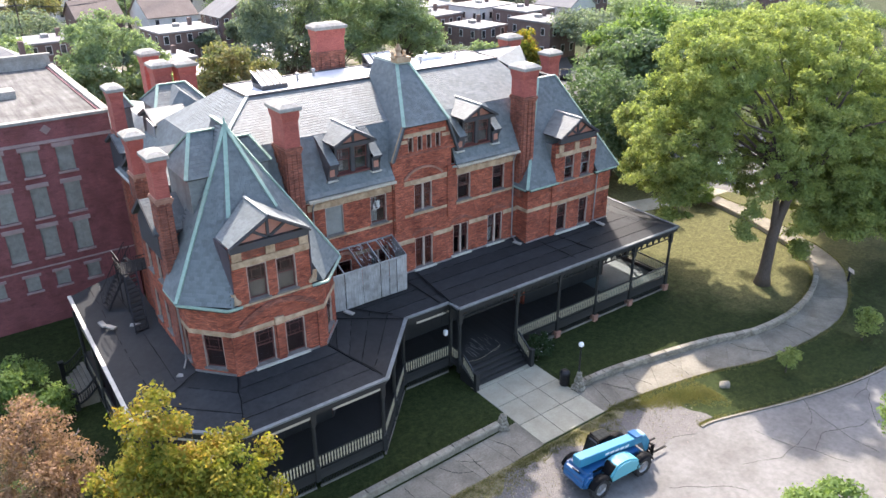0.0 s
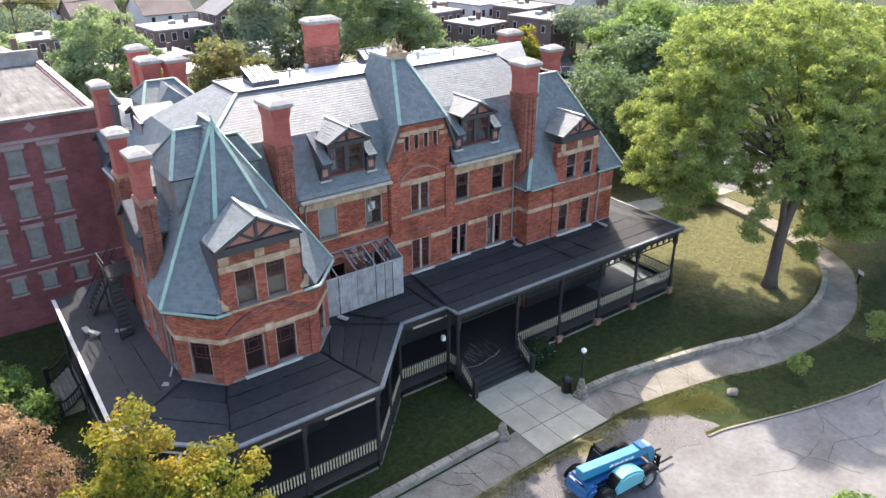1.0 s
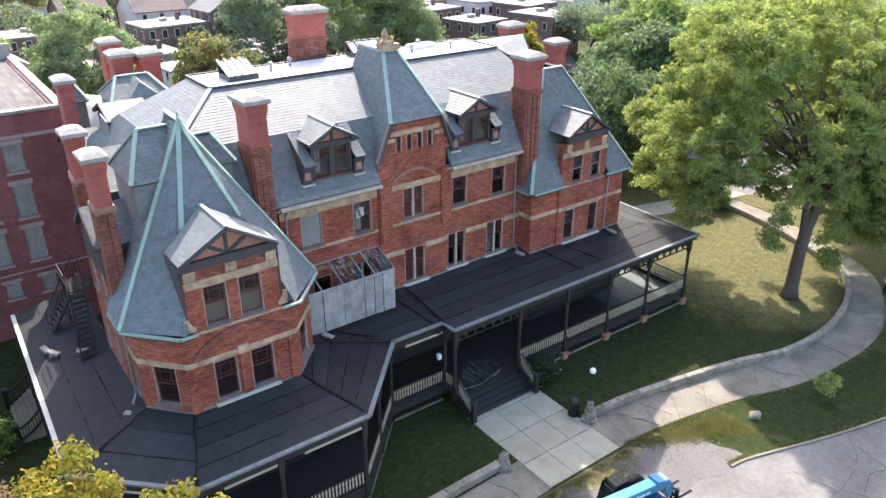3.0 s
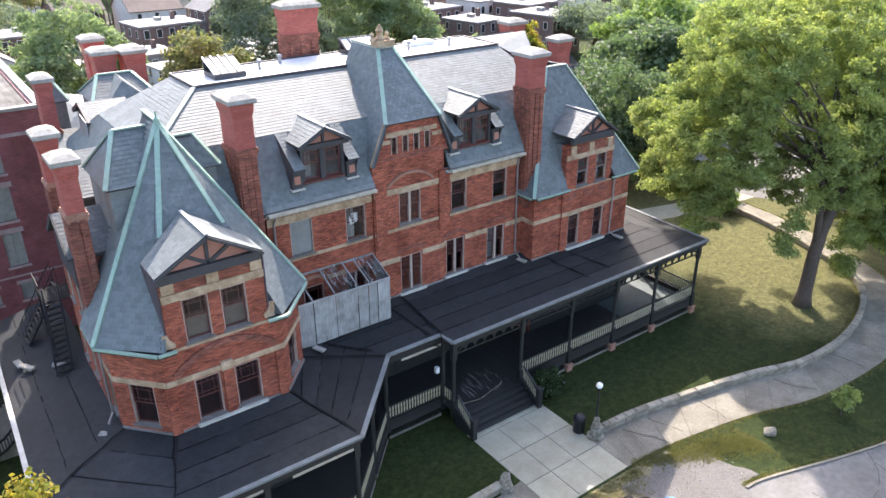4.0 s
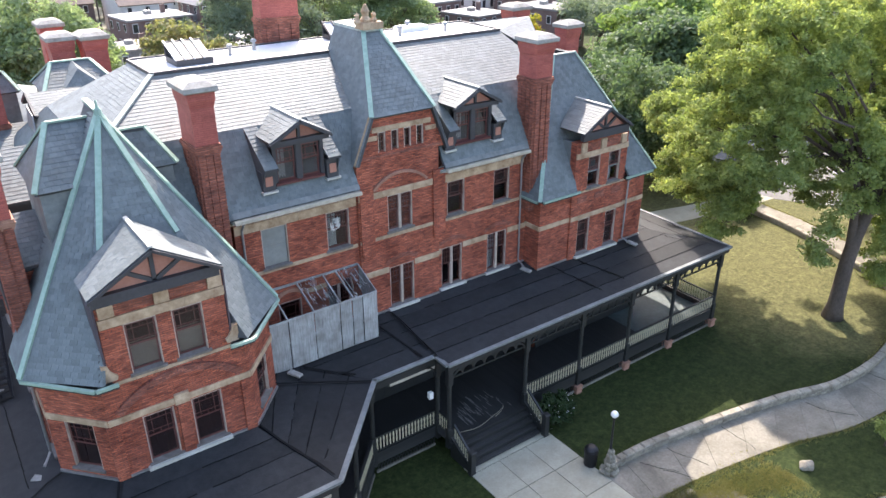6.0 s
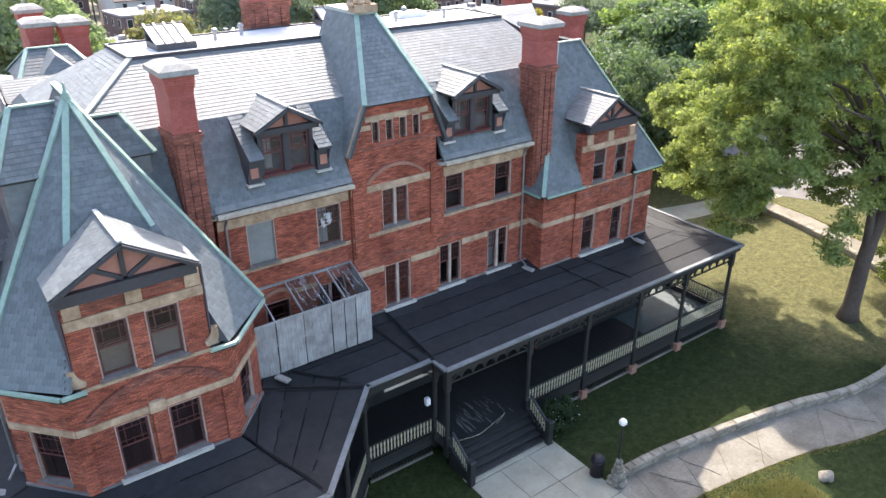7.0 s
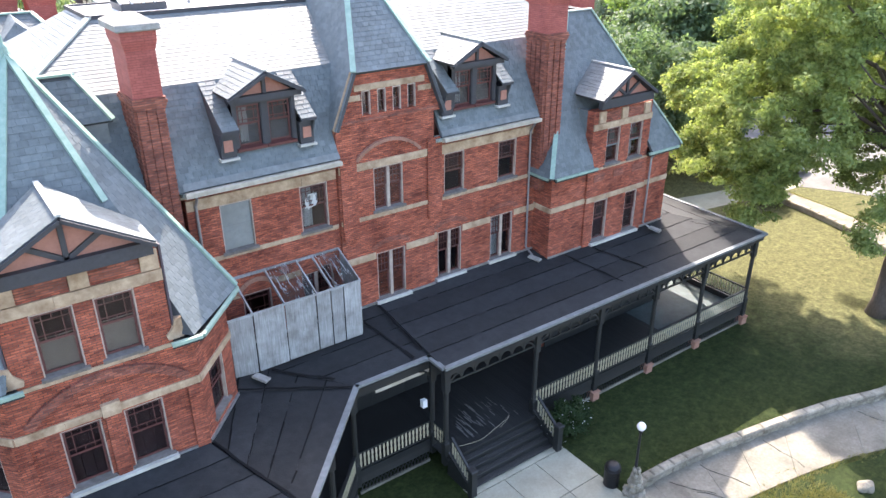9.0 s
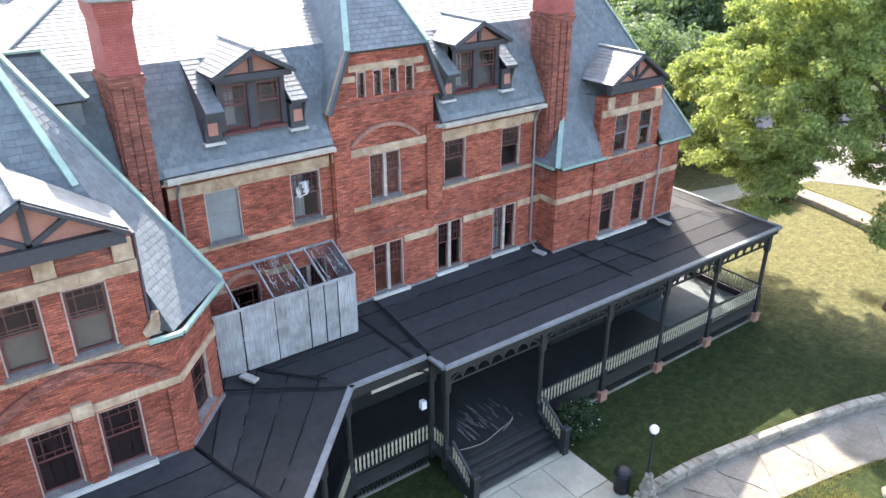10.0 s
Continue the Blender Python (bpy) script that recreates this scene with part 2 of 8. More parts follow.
L_BROWN = leafage("dead brown leaves", (0.16, 0.098, 0.066), (0.31, 0.195, 0.135), (0.43, 0.29, 0.205))
L_MID = leafage("mid green leaves", (0.085, 0.145, 0.05), (0.15, 0.23, 0.075), (0.23, 0.31, 0.11))
# far leaves greyed and lightened: distance haze is put into their colour
L_FARDEEP = leafage("deep leaves, haze in colour", (0.10, 0.14, 0.11), (0.155, 0.20, 0.155), (0.23, 0.275, 0.215))
L_FARMID = leafage("green leaves, haze in colour", (0.125, 0.185, 0.11), (0.20, 0.27, 0.155), (0.29, 0.355, 0.21))
L_OLIVE = leafage("turning olive leaves", (0.11, 0.145, 0.07), (0.18, 0.19, 0.095), (0.27, 0.225, 0.12))


def lawn_material():
    m, nt, bsdf = blank("mown lawn, sun and shade in its colour")
    tc = nt.nodes.new("ShaderNodeTexCoord").outputs["Object"]
    fine = noise_out(nt, tc, 4.5, 9, 0.85)
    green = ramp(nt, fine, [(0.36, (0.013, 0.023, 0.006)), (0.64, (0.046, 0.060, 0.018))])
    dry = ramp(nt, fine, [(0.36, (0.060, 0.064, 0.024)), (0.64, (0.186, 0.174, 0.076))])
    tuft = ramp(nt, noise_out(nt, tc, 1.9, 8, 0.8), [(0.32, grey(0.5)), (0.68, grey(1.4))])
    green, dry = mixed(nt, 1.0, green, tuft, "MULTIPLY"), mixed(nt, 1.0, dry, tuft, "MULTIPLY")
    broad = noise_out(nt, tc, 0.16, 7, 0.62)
    # drier towards the open east lawn, its sunlight painted into the colour too
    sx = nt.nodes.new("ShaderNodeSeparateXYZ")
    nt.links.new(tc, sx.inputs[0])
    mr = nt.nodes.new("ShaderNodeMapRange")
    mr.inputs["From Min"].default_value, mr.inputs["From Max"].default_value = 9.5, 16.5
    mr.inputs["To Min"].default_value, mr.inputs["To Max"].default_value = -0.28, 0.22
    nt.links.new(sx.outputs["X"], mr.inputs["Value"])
    # greener again on the strip beside the drive, with tree shade painted in
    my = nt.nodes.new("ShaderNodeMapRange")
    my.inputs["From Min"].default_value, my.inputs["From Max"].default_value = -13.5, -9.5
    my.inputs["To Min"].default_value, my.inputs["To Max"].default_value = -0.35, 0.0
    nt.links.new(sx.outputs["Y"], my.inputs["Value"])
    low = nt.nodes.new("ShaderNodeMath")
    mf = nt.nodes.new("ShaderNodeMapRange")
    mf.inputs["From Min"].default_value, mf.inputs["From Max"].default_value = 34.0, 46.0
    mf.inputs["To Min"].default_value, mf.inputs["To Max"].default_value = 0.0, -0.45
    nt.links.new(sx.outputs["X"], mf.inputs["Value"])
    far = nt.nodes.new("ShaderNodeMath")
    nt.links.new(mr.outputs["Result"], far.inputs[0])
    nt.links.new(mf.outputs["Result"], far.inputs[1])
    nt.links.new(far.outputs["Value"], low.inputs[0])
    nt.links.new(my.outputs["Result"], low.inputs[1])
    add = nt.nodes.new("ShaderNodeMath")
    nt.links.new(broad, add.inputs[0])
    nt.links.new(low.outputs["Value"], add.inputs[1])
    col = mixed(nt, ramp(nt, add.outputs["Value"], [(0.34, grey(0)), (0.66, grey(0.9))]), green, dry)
    nt.links.new(col, bsdf.inputs["Base Color"])
    bsdf.inputs["Roughness"].default_value = 0.95
    bsdf.inputs["Specular IOR Level"].default_value = 0.15
    bp = nt.nodes.new("ShaderNodeBump")
    bp.inputs["Strength"].default_value, bp.inputs["Distance"].default_value = 0.8, 0.05
    nt.links.new(noise_out(nt, tc, 16, 4, 0.7), bp.inputs["Height"])
    nt.links.new(bp.outputs["Normal"], bsdf.inputs["Normal"])
    return m


M_GRASS = lawn_material()

# ---- mesh helpers ----
rng = random.Random(7)


def metric_uv(me):
    """UVs in metres: along the level direction of each face and up its slope."""
    uv = me.uv_layers.new(name="UVMap").data
    for p in me.polygons:
        n = p.normal
        if abs(n.z) > 0.97:
            a, b = Vector((1, 0, 0)), Vector((0, 1, 0))
        else:
            a = Vector((-n.y, n.x, 0)).normalized()
            b = n.cross(a)
        for li in p.loop_indices:
            co = me.vertices[me.loops[li].vertex_index].co
            uv[li].uv = (co.dot(a), co.dot(b))


def part(name, bm, material, parent=None, label="", smooth=False, uv=True):
    """One mesh object from a bmesh, under a thing or a part."""
    me = bpy.data.meshes.new(name)
    bmesh.ops.recalc_face_normals(bm, faces=bm.faces)
    bm.to_mesh(me)
    bm.free()
    if uv:
        metric_uv(me)
    if smooth:
        for p in me.polygons:
            p.use_smooth = True
    me.materials.append(material)
    ob = new(name, me)
    ob.parent = parent
    if label:
        tagged(ob, label=label)
    return ob


def thing(name, label, category, group="", kind=""):
    return tagged(new(name), label, category, group, kind)


def setting(name, bm, material, label, category, kind="structure"):
    return tagged(part(name, bm, material), label, category, kind=kind)


def box(bm, x0, x1, y0, y1, z0, z1, m=None):
    vs = [bm.verts.new((x, y, z)) for z in (z0, z1) for x, y in ((x0, y0), (x1, y0), (x1, y1), (x0, y1))]
    for f in ((0, 1, 2, 3), (4, 5, 6, 7), (0, 1, 5, 4), (1, 2, 6, 5), (2, 3, 7, 6), (3, 0, 4, 7)):
        bm.faces.new([vs[i] for i in f])
    if m is not None:
        for v in vs:
            v.co = m @ v.co
    return vs


def chamfer_box(bm, x0, x1, y0, y1, z0, z1, c=0.02, m=None):
    """A box whose upper edges are worn round."""
    rings = []
    for z, i in ((z0, 0.0), (z1 - c, 0.0), (z1, c)):
        rings.append([bm.verts.new((x, y, z)) for x, y in ((x0 + i, y0 + i), (x1 - i, y0 + i), (x1 - i, y1 - i), (x0 + i, y1 - i))])
    for a, b in zip(rings, rings[1:]):
        for k in range(4):
            bm.faces.new((a[k], a[(k + 1) % 4], b[(k + 1) % 4], b[k]))
    bm.faces.new(rings[0])
    bm.faces.new(rings[-1])
    if m is not None:
        for ring in rings:
            for v in ring:
                v.co = m @ v.co


def prism(bm, pts, z0, z1):
    lo = [bm.verts.new((x, y, z0)) for x, y in pts]
    hi = [bm.verts.new((x, y, z1)) for x, y in pts]
    n = len(pts)
    bm.faces.new(lo)
    bm.faces.new(hi)
    for k in range(n):
        bm.faces.new((lo[k], lo[(k + 1) % n], hi[(k + 1) % n], hi[k]))


def slab(bm, pts, thick, way=None):
    """A flat polygon given depth along way (or against its normal)."""
    pts = [Vector(p) for p in pts]
    if way is None:
        n = (pts[1] - pts[0]).cross(pts[-1] - pts[0]).normalized()
        way = -n if n.z > 0 else n
    way = Vector(way).normalized() * thick
    a = [bm.verts.new(p) for p in pts]
    b = [bm.verts.new(p + way) for p in pts]
    n = len(pts)
    bm.faces.new(a)
    bm.faces.new(b)
    for k in range(n):
        bm.faces.new((a[k], a[(k + 1) % n], b[(k + 1) % n], b[k]))


def bar(bm, p, q, w, h, up=(0, 0, 1)):
    """A square bar from p to q, w wide and h deep."""
    p, q = Vector(p), Vector(q)
    d = (q - p).normalized()
    side = d.cross(Vector(up))
    if side.length < 1e-4:
        side = d.cross(Vector((1, 0, 0)))
    side.normalize()
    top = side.cross(d).normalized()
    ring = [side * (w / 2) * a + top * (h / 2) * b for a, b in ((-1, -1), (1, -1), (1, 1), (-1, 1))]
    A, B = [bm.verts.new(p + r) for r in ring], [bm.verts.new(q + r) for r in ring]
    bm.faces.new(A)
    bm.faces.new(B)
    for k in range(4):
        bm.faces.new((A[k], A[(k + 1) % 4], B[(k + 1) % 4], B[k]))


def lathe(bm, at, profile, n=12, sx=1.0, sy=1.0):
    """A turned shape: (radius, height) pairs about the upright through at."""
    x, y, z = at
    rings = []
    for r, h in profile:
        rings.append([bm.verts.new((x + sx * r * math.cos(2 * math.pi * k / n), y + sy * r * math.sin(2 * math.pi * k / n), z + h)) for k in range(n)])
    for a, b in zip(rings, rings[1:]):
        for k in range(n):
            bm.faces.new((a[k], a[(k + 1) % n], b[(k + 1) % n], b[k]))
    bm.faces.new(rings[0])
    bm.faces.new(rings[-1])


def tube(bm, pts, radii, n=8):
    rings = []
    for i, (p, r) in enumerate(zip(pts, radii)):
        d = (Vector(pts[min(i + 1, len(pts) - 1)]) - Vector(pts[max(i - 1, 0)])).normalized()
        a = d.cross(Vector((0.3, 1, 0.2))).normalized()
        b = d.cross(a)
        rings.append([bm.verts.new(Vector(p) + (a * math.cos(2 * math.pi * k / n) + b * math.sin(2 * math.pi * k / n)) * r) for k in range(n)])
    for s, t in zip(rings, rings[1:]):
        for k in range(n):
            bm.faces.new((s[k], s[(k + 1) % n], t[(k + 1) % n], t[k]))
    bm.faces.new(rings[0])
    bm.faces.new(rings[-1])


def wall_mesh(bm, p, q, z0, z1, thick, holes=()):
    """A wall whose outer face runs from p to q (outside to the right of p>q), with real openings. holes: (from, to, low, high) along it."""
    p, q = Vector((*p, 0)), Vector((*q, 0))
    u = (q - p).normalized()
    out = Vector((u.y, -u.x, 0))
    length = (q - p).length
    xs = sorted({0.0, length, *[h[0] for h in holes], *[h[1] for h in holes]})
    zs = sorted({z0, z1, *[h[2] for h in holes], *[h[3] for h in holes]})
    verts = {}

    def v(i, k, d):
        key = (i, k, d)
        if key not in verts:
            verts[key] = bm.verts.new(p + u * xs[i] - out * (thick * d) + Vector((0, 0, zs[k])))
        return verts[key]

    def solid(i, k):
        if not (0 <= i < len(xs) - 1 and 0 <= k < len(zs) - 1):
            return False
        cx, cz = (xs[i] + xs[i + 1]) / 2, (zs[k] + zs[k + 1]) / 2
        return not any(h[0] < cx < h[1] and h[2] < cz < h[3] for h in holes)

    for i in range(len(xs) - 1):
        for k in range(len(zs) - 1):
            if not solid(i, k):
                continue
            bm.faces.new((v(i, k, 0), v(i + 1, k, 0), v(i + 1, k + 1, 0), v(i, k + 1, 0)))
            bm.faces.new((v(i, k, 1), v(i, k + 1, 1), v(i + 1, k + 1, 1), v(i + 1, k, 1)))
            for di, dk, a, b in ((-1, 0, (i, k), (i, k + 1)), (1, 0, (i + 1, k + 1), (i + 1, k)), (0, -1, (i + 1, k), (i, k)), (0, 1, (i, k + 1), (i + 1, k + 1))):
                if not solid(i + di, k + dk):
                    bm.faces.new((v(*a, 0), v(*b, 0), v(*b, 1), v(*a, 1)))
    return u, out


def clip(poly, a, b):
    """The part of a 2D polygon on the left of the line from a to b."""
    res = []
    for i, s in enumerate(poly):
        e = poly[(i + 1) % len(poly)]
        ds = (b[0] - a[0]) * (s[1] - a[1]) - (b[1] - a[1]) * (s[0] - a[0])
        de = (b[0] - a[0]) * (e[1] - a[1]) - (b[1] - a[1]) * (e[0] - a[0])
        if ds >= 0:
            res.append(s)
        if (ds >= 0) != (de >= 0):
            f = ds / (ds - de)
            res.append((s[0] + f * (e[0] - s[0]), s[1] + f * (e[1] - s[1])))
    return res


def slate_mesh(w, e):
    me = bpy.data.meshes.new("slate")
    pts = [(0.004, 0, 0.017), (w - 0.004, 0, 0.017), (w - 0.004, e + 0.03, 0.004), (0.004, e + 0.03, 0.004)]
    me.from_pydata(pts + [(x, y, 0.0) for x, y, z in pts], [], [(0, 1, 2, 3), (0, 4, 5, 1), (1, 5, 6, 2), (3, 7, 4, 0)])
    me.materials.append(M_SLATE_ONE)
    return me


SLATE_W, SLATE_E = 0.26, 0.2
SLATE_ME = slate_mesh(SLATE_W, SLATE_E)


def slates(roof, pts, single=0, w=SLATE_W, e=SLATE_E):
    """Courses of overlapping slates over a flat convex roof face; the first `single` whole ones are objects of their own."""
    pts = [Vector(p) for p in pts]
    n = (pts[1] - pts[0]).cross(pts[2] - pts[0]).normalized()
    if n.z < 0:
        pts.reverse()
        n = -n
    a = Vector((-n.y, n.x, 0)).normalized()
    b = n.cross(a)
    o = pts[0]
    flat = [((p - o).dot(a), (p - o).dot(b)) for p in pts]
    umin, umax = min(f[0] for f in flat), max(f[0] for f in flat)
    vmin, vmax = min(f[1] for f in flat), max(f[1] for f in flat)
    verts, faces = [], []
    made = 0
    for j in range(int((vmax - vmin) / e) + 1):
        v0 = vmin + j * e
        shift = (j % 2) * w / 2 + rng.uniform(-0.03, 0.03)
        for i in range(-1, int((umax - umin) / w) + 2):
            u0 = umin + i * w + shift
            drop = rng.uniform(-0.008, 0.008)
            rect = [(u0 + 0.004, v0 + drop), (u0 + w - 0.004, v0 + drop), (u0 + w - 0.004, v0 + e + 0.03), (u0 + 0.004, v0 + e + 0.03)]
            poly = rect
            for k in range(len(flat)):
                poly = clip(poly, flat[k], flat[(k + 1) % len(flat)])
                if len(poly) < 3:
                    break
            if len(poly) < 3:
                continue
            if made < single and poly == rect:
                ob = new("slate", SLATE_ME)
                ob.matrix_world = Matrix(((*[x for x in (a.x, b.x, n.x)], 0), (a.y, b.y, n.y, 0), (a.z, b.z, n.z, 0), (0, 0, 0, 1)))
                ob.matrix_world.translation = o + a * u0 + b * (v0 + drop)
                ob.parent = roof
                made += 1
                continue
            base = len(verts)
            for u, v in poly:
                h = 0.004 + 0.013 * (1 - (v - v0) / (e + 0.03))
                verts.append(o + a * u + b * v + n * h)
            for u, v in poly:
                verts.append(o + a * u + b * v)
            k = len(poly)
            faces.append(tuple(range(base, base + k)))
            for s in range(k):
                t = (s + 1) % k
                faces.append((base + s, base + k + s, base + k + t, base + t))
    me = bpy.data.meshes.new("slating")
    me.from_pydata([tuple(v) for v in verts], [], faces)
    me.materials.append(M_SLATE)
    ob = new("slating", me)
    ob.parent = roof
    return tagged(ob, "overlapping grey slates", kind="stuff")

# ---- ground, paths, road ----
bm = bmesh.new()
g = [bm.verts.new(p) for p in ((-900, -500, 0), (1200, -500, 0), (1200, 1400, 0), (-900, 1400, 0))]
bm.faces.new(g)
setting("ground", bm, M_GRASS, "mown lawn, green and straw-dry, with sun and shade put into its colour", "lawn")


def arc(pts, steps=6):
    """A smooth line through the points (Catmull-Rom)."""
    res = []
    P = [Vector(p) for p in pts]
    for i in range(len(P) - 1):
        a, b, c, d = P[max(i - 1, 0)], P[i], P[i + 1], P[min(i + 2, len(P) - 1)]
        for k in range(steps):
            t = k / steps
            res.append(0.5 * (2 * b + (c - a) * t + (2 * a - 5 * b + 4 * c - d) * t * t + (3 * b - a - 3 * c + d) * t ** 3))
    return res + [P[-1]]


def ribbon(bm, left, right, z0, z1):
    n = min(len(left), len(right))
    A = [[bm.verts.new((*l, z)) for z in (z0, z1)] + [bm.verts.new((*r, z)) for z in (z0, z1)] for l, r in zip(left[:n], right[:n])]
    for s, t in zip(A, A[1:]):
        bm.faces.new((s[1], t[1], t[3], s[3]))
        bm.faces.new((s[0], t[0], t[1], s[1]))
        bm.faces.new((s[2], t[2], t[3], s[3]))
    bm.faces.new(A[0])
    bm.faces.new(A[-1])


WALL_LINE = arc([(-2.9, -9.75), (0.5, -10.06), (7.38, -11.44), (11.4, -12.6), (16.0, -12.65), (20.8, -11.4), (24.6, -8.9), (27.0, -3.9), (28.5, 0.6), (29.3, 4.9)])
PATH_EDGE = arc([(-3.4, -12.35), (-0.7, -12.5), (4.6, -13.5), (9.8, -14.95), (17.3, -15.1), (22.9, -13.0), (26.9, -9.9), (29.3, -4.8), (30.9, 0.2), (31.6, 4.7)])

# road of bleached concrete, with the gravel strip beside it
bm = bmesh.new()
edge = [tuple(p) for p in arc([(-30, -15.4), (-12, -15.2), (-4.0, -15.0), (1.3, -16.9), (6.1, -18.4), (10.6, -19.5), (14.4, -20.0), (20, -20.2), (28, -19.0), (36, -15.0), (46, -6)])]
prism(bm, edge + [(70, -20), (40, -60), (-30, -60)], -0.05, 0.012)
road = setting("road", bm, M_ROAD, "pale bleached concrete driveway with leaf shade", "road")
bm = bmesh.new()
rim = [Vector(p) for p in ((-30, -12.6), (-3.4, -12.55), (-1.2, -12.75), (0.4, -13.9), (1.1, -16.4), (-1.0, -16.7), (-4, -15.9), (-12, -15.6), (-30, -15.8))]
ragged = []
for p, q in zip(rim, rim[1:] + rim[:1]):
    n = max(2, int((q - p).length / 0.35))
    side = Vector(((q - p).y, -(q - p).x)).normalized()
    for k in range(n):
        ragged.append(p.lerp(q, k / n) + side * (rng.uniform(-0.12, 0.12) + 0.18 * math.sin(k * 0.7) * (q.y < -13)))
prism(bm, ragged, -0.04, 0.02)
setting("gravel_strip", bm, M_GRAVEL, "strip of loose grey gravel and dirt", "gravel")
M_VERGE = surface("straw-dry verge grass", (0.10, 0.095, 0.052), (0.30, 0.26, 0.155), 7, 0.95, 0.8, 24, stain=0.5, stain_scale=0.9, dirt=(0.5, 0.56, 0.42), spec=0.1)
bm = bmesh.new()
upper = [Vector((-30 + 0.4 * k, -12.5)) for k in range(70)]
lower = [p - Vector((0, 0.75 + 0.35 * math.sin(p.x * 0.8) + 0.3 * math.sin(p.x * 1.9 + 1) + rng.uniform(-0.14, 0.14))) for p in upper]
ribbon(bm, upper, lower, -0.04, 0.027)
setting("grass_verge", bm, M_VERGE, "straw-dry grass verge between pavement and gravel", "grass verge")
bm = bmesh.new()
kl = arc([(-0.2, -16.55), (1.3, -16.8), (6.1, -18.3), (10.6, -19.4), (14.4, -19.9), (20, -20.1), (28, -18.9)])
ribbon(bm, kl, [p + Vector((0.02, -0.13)) for p in kl], -0.05, 0.09)
setting("kerb", bm, M_OLDCONC, "low weathered kerb between grass and drive", "kerb")

# concrete front walk, slab by slab
walkway = tagged(thing("front_walk", "light concrete front walk of square slabs", "walkway", kind="structure"))
for i in range(3):
    for j in range(3):
        bm = bmesh.new()
        x0, y0 = -8.42 + i * 1.63, -6.35 - (j + 1) * 2.0
        chamfer_box(bm, x0 + 0.01, x0 + 1.62, y0 + 0.01, y0 + 1.98, -0.08, 0.035 + rng.uniform(-0.004, 0.006), 0.012)
        part("slab", bm, M_CONC, walkway)
bm = bmesh.new()
chamfer_box(bm, -8.42, -3.54, -6.34, -5.8, -0.08, 0.05, 0.015)
part("threshold", bm, M_CONC, walkway)
# curving pavement beside the low wall
pave = thing("pavement", "old cracked concrete pavement curving along the wall", "pavement", kind="structure")


M_CRACK = surface("dirt and moss in a crack", (0.02, 0.022, 0.016), (0.05, 0.05, 0.035), 9, 0.95, 0)


def pavement(line, edge, step=2):
    n = min(len(line), len(edge))
    for k in range(0, n - 1, step):
        for a, b in ((0.05, 1.0),):
            bm = bmesh.new()
            idx = range(k, min(k + step, n - 1) + 1)
            L = [line[i].lerp(edge[i], a) for i in idx]
            R = [line[i].lerp(edge[i], b) for i in idx]
            L[-1], R[-1] = L[-1].lerp(L[-2], 0.012), R[-1].lerp(R[-2], 0.012)
            ribbon(bm, L, R, -0.06, 0.028 + rng.uniform(-0.008, 0.012))
            part("slab", bm, M_OLDCONC, pave)


pavement(WALL_LINE, PATH_EDGE)


for poly in ([(-3.53, -9.98), (-2.88, -9.95), (-3.38, -12.36), (-3.53, -12.35)], [(-8.43, -10.0), (-8.43, -12.36), (-8.62, -12.4), (-9.0, -10.05)]):
    bm = bmesh.new()
    prism(bm, poly, -0.06, 0.026)
    part("slab", bm, M_OLDCONC, pave)


def crack(p, heading, length, w=0.028, z=0.046, owner=None):
    """A wandering crack filled with dirt."""
    bm = bmesh.new()
    P = Vector(p)
    for k in range(int(length / 0.16)):
        heading += rng.uniform(-0.22, 0.22)
        Q = P + Vector((math.cos(heading), math.sin(heading))) * rng.uniform(0.1, 0.22)
        bar(bm, (*P, z), (*Q, z), w * rng.uniform(0.5, 1.5), 0.006)
        P = Q
    part("crack", bm, M_CRACK, owner or pave)


for p, a, l in (((0.2, -10.4), -1.45, 2.2), ((-1.6, -10.3), -1.1, 2.1), ((-1.2, -11.3), -0.5, 1.3), ((3.6, -11.0), -1.4, 2.3), ((8.8, -12.4), -1.5, 2.3), ((14.0, -13.0), -1.5, 2.2),
                ((-10.6, -10.3), -1.3, 2.1), ((-12.4, -10.4), -1.2, 2.1), ((-12.0, -11.4), 2.9, 1.5), ((-14.2, -10.5), -1.25, 2.0), ((-16.5, -10.6), -1.4, 1.9)):
    crack(p, a, l)
for p, a, l in (((2.0, -18.6), -1.2, 5.0), ((6.5, -19.3), -1.9, 4.5), ((9.5, -20.4), 0.4, 5.0), ((-1.0, -19.8), -0.3, 6.0), ((3.2, -21.5), 0.6, 5.5), ((12.5, -20.8), -1.3, 4.0), ((5.0, -20.2), 0.1, 3.0), ((-5.5, -18.6), -0.8, 4.0), ((8.0, -22.5), 0.3, 4.0)):
    crack(p, a, l, 0.022, 0.016, road)
LEFT_LINE = [Vector((-9.0 - k * 1.05, -10.0 - 0.03 * k)) for k in range(22)]
LEFT_EDGE = [Vector((-8.6 - k * 1.05, -12.4 - 0.03 * k)) for k in range(22)]
pavement(LEFT_LINE, LEFT_EDGE)
# far walks behind the house
bm = bmesh.new()
ribbon(bm, [Vector(p) for p in ((13, 12.0), (22.7, 9.2), (26.2, 8.3), (30.5, 7.4), (33.0, 7.0))], [Vector(p) for p in ((13, 9.4), (23.6, 6.3), (27.4, 5.7), (29.4, 5.25), (33.6, 4.9))], -0.05, 0.033)
setting("side_walk", bm, M_CONC, "sunlit concrete side walk across the lawn", "walkway")
bm = bmesh.new()
prism(bm, [(33.4, 5.0), (35.2, 2.0), (39, -6), (46, -16), (64, -4), (54, 16), (38, 30), (30, 24), (32.6, 9)], -0.05, 0.02)
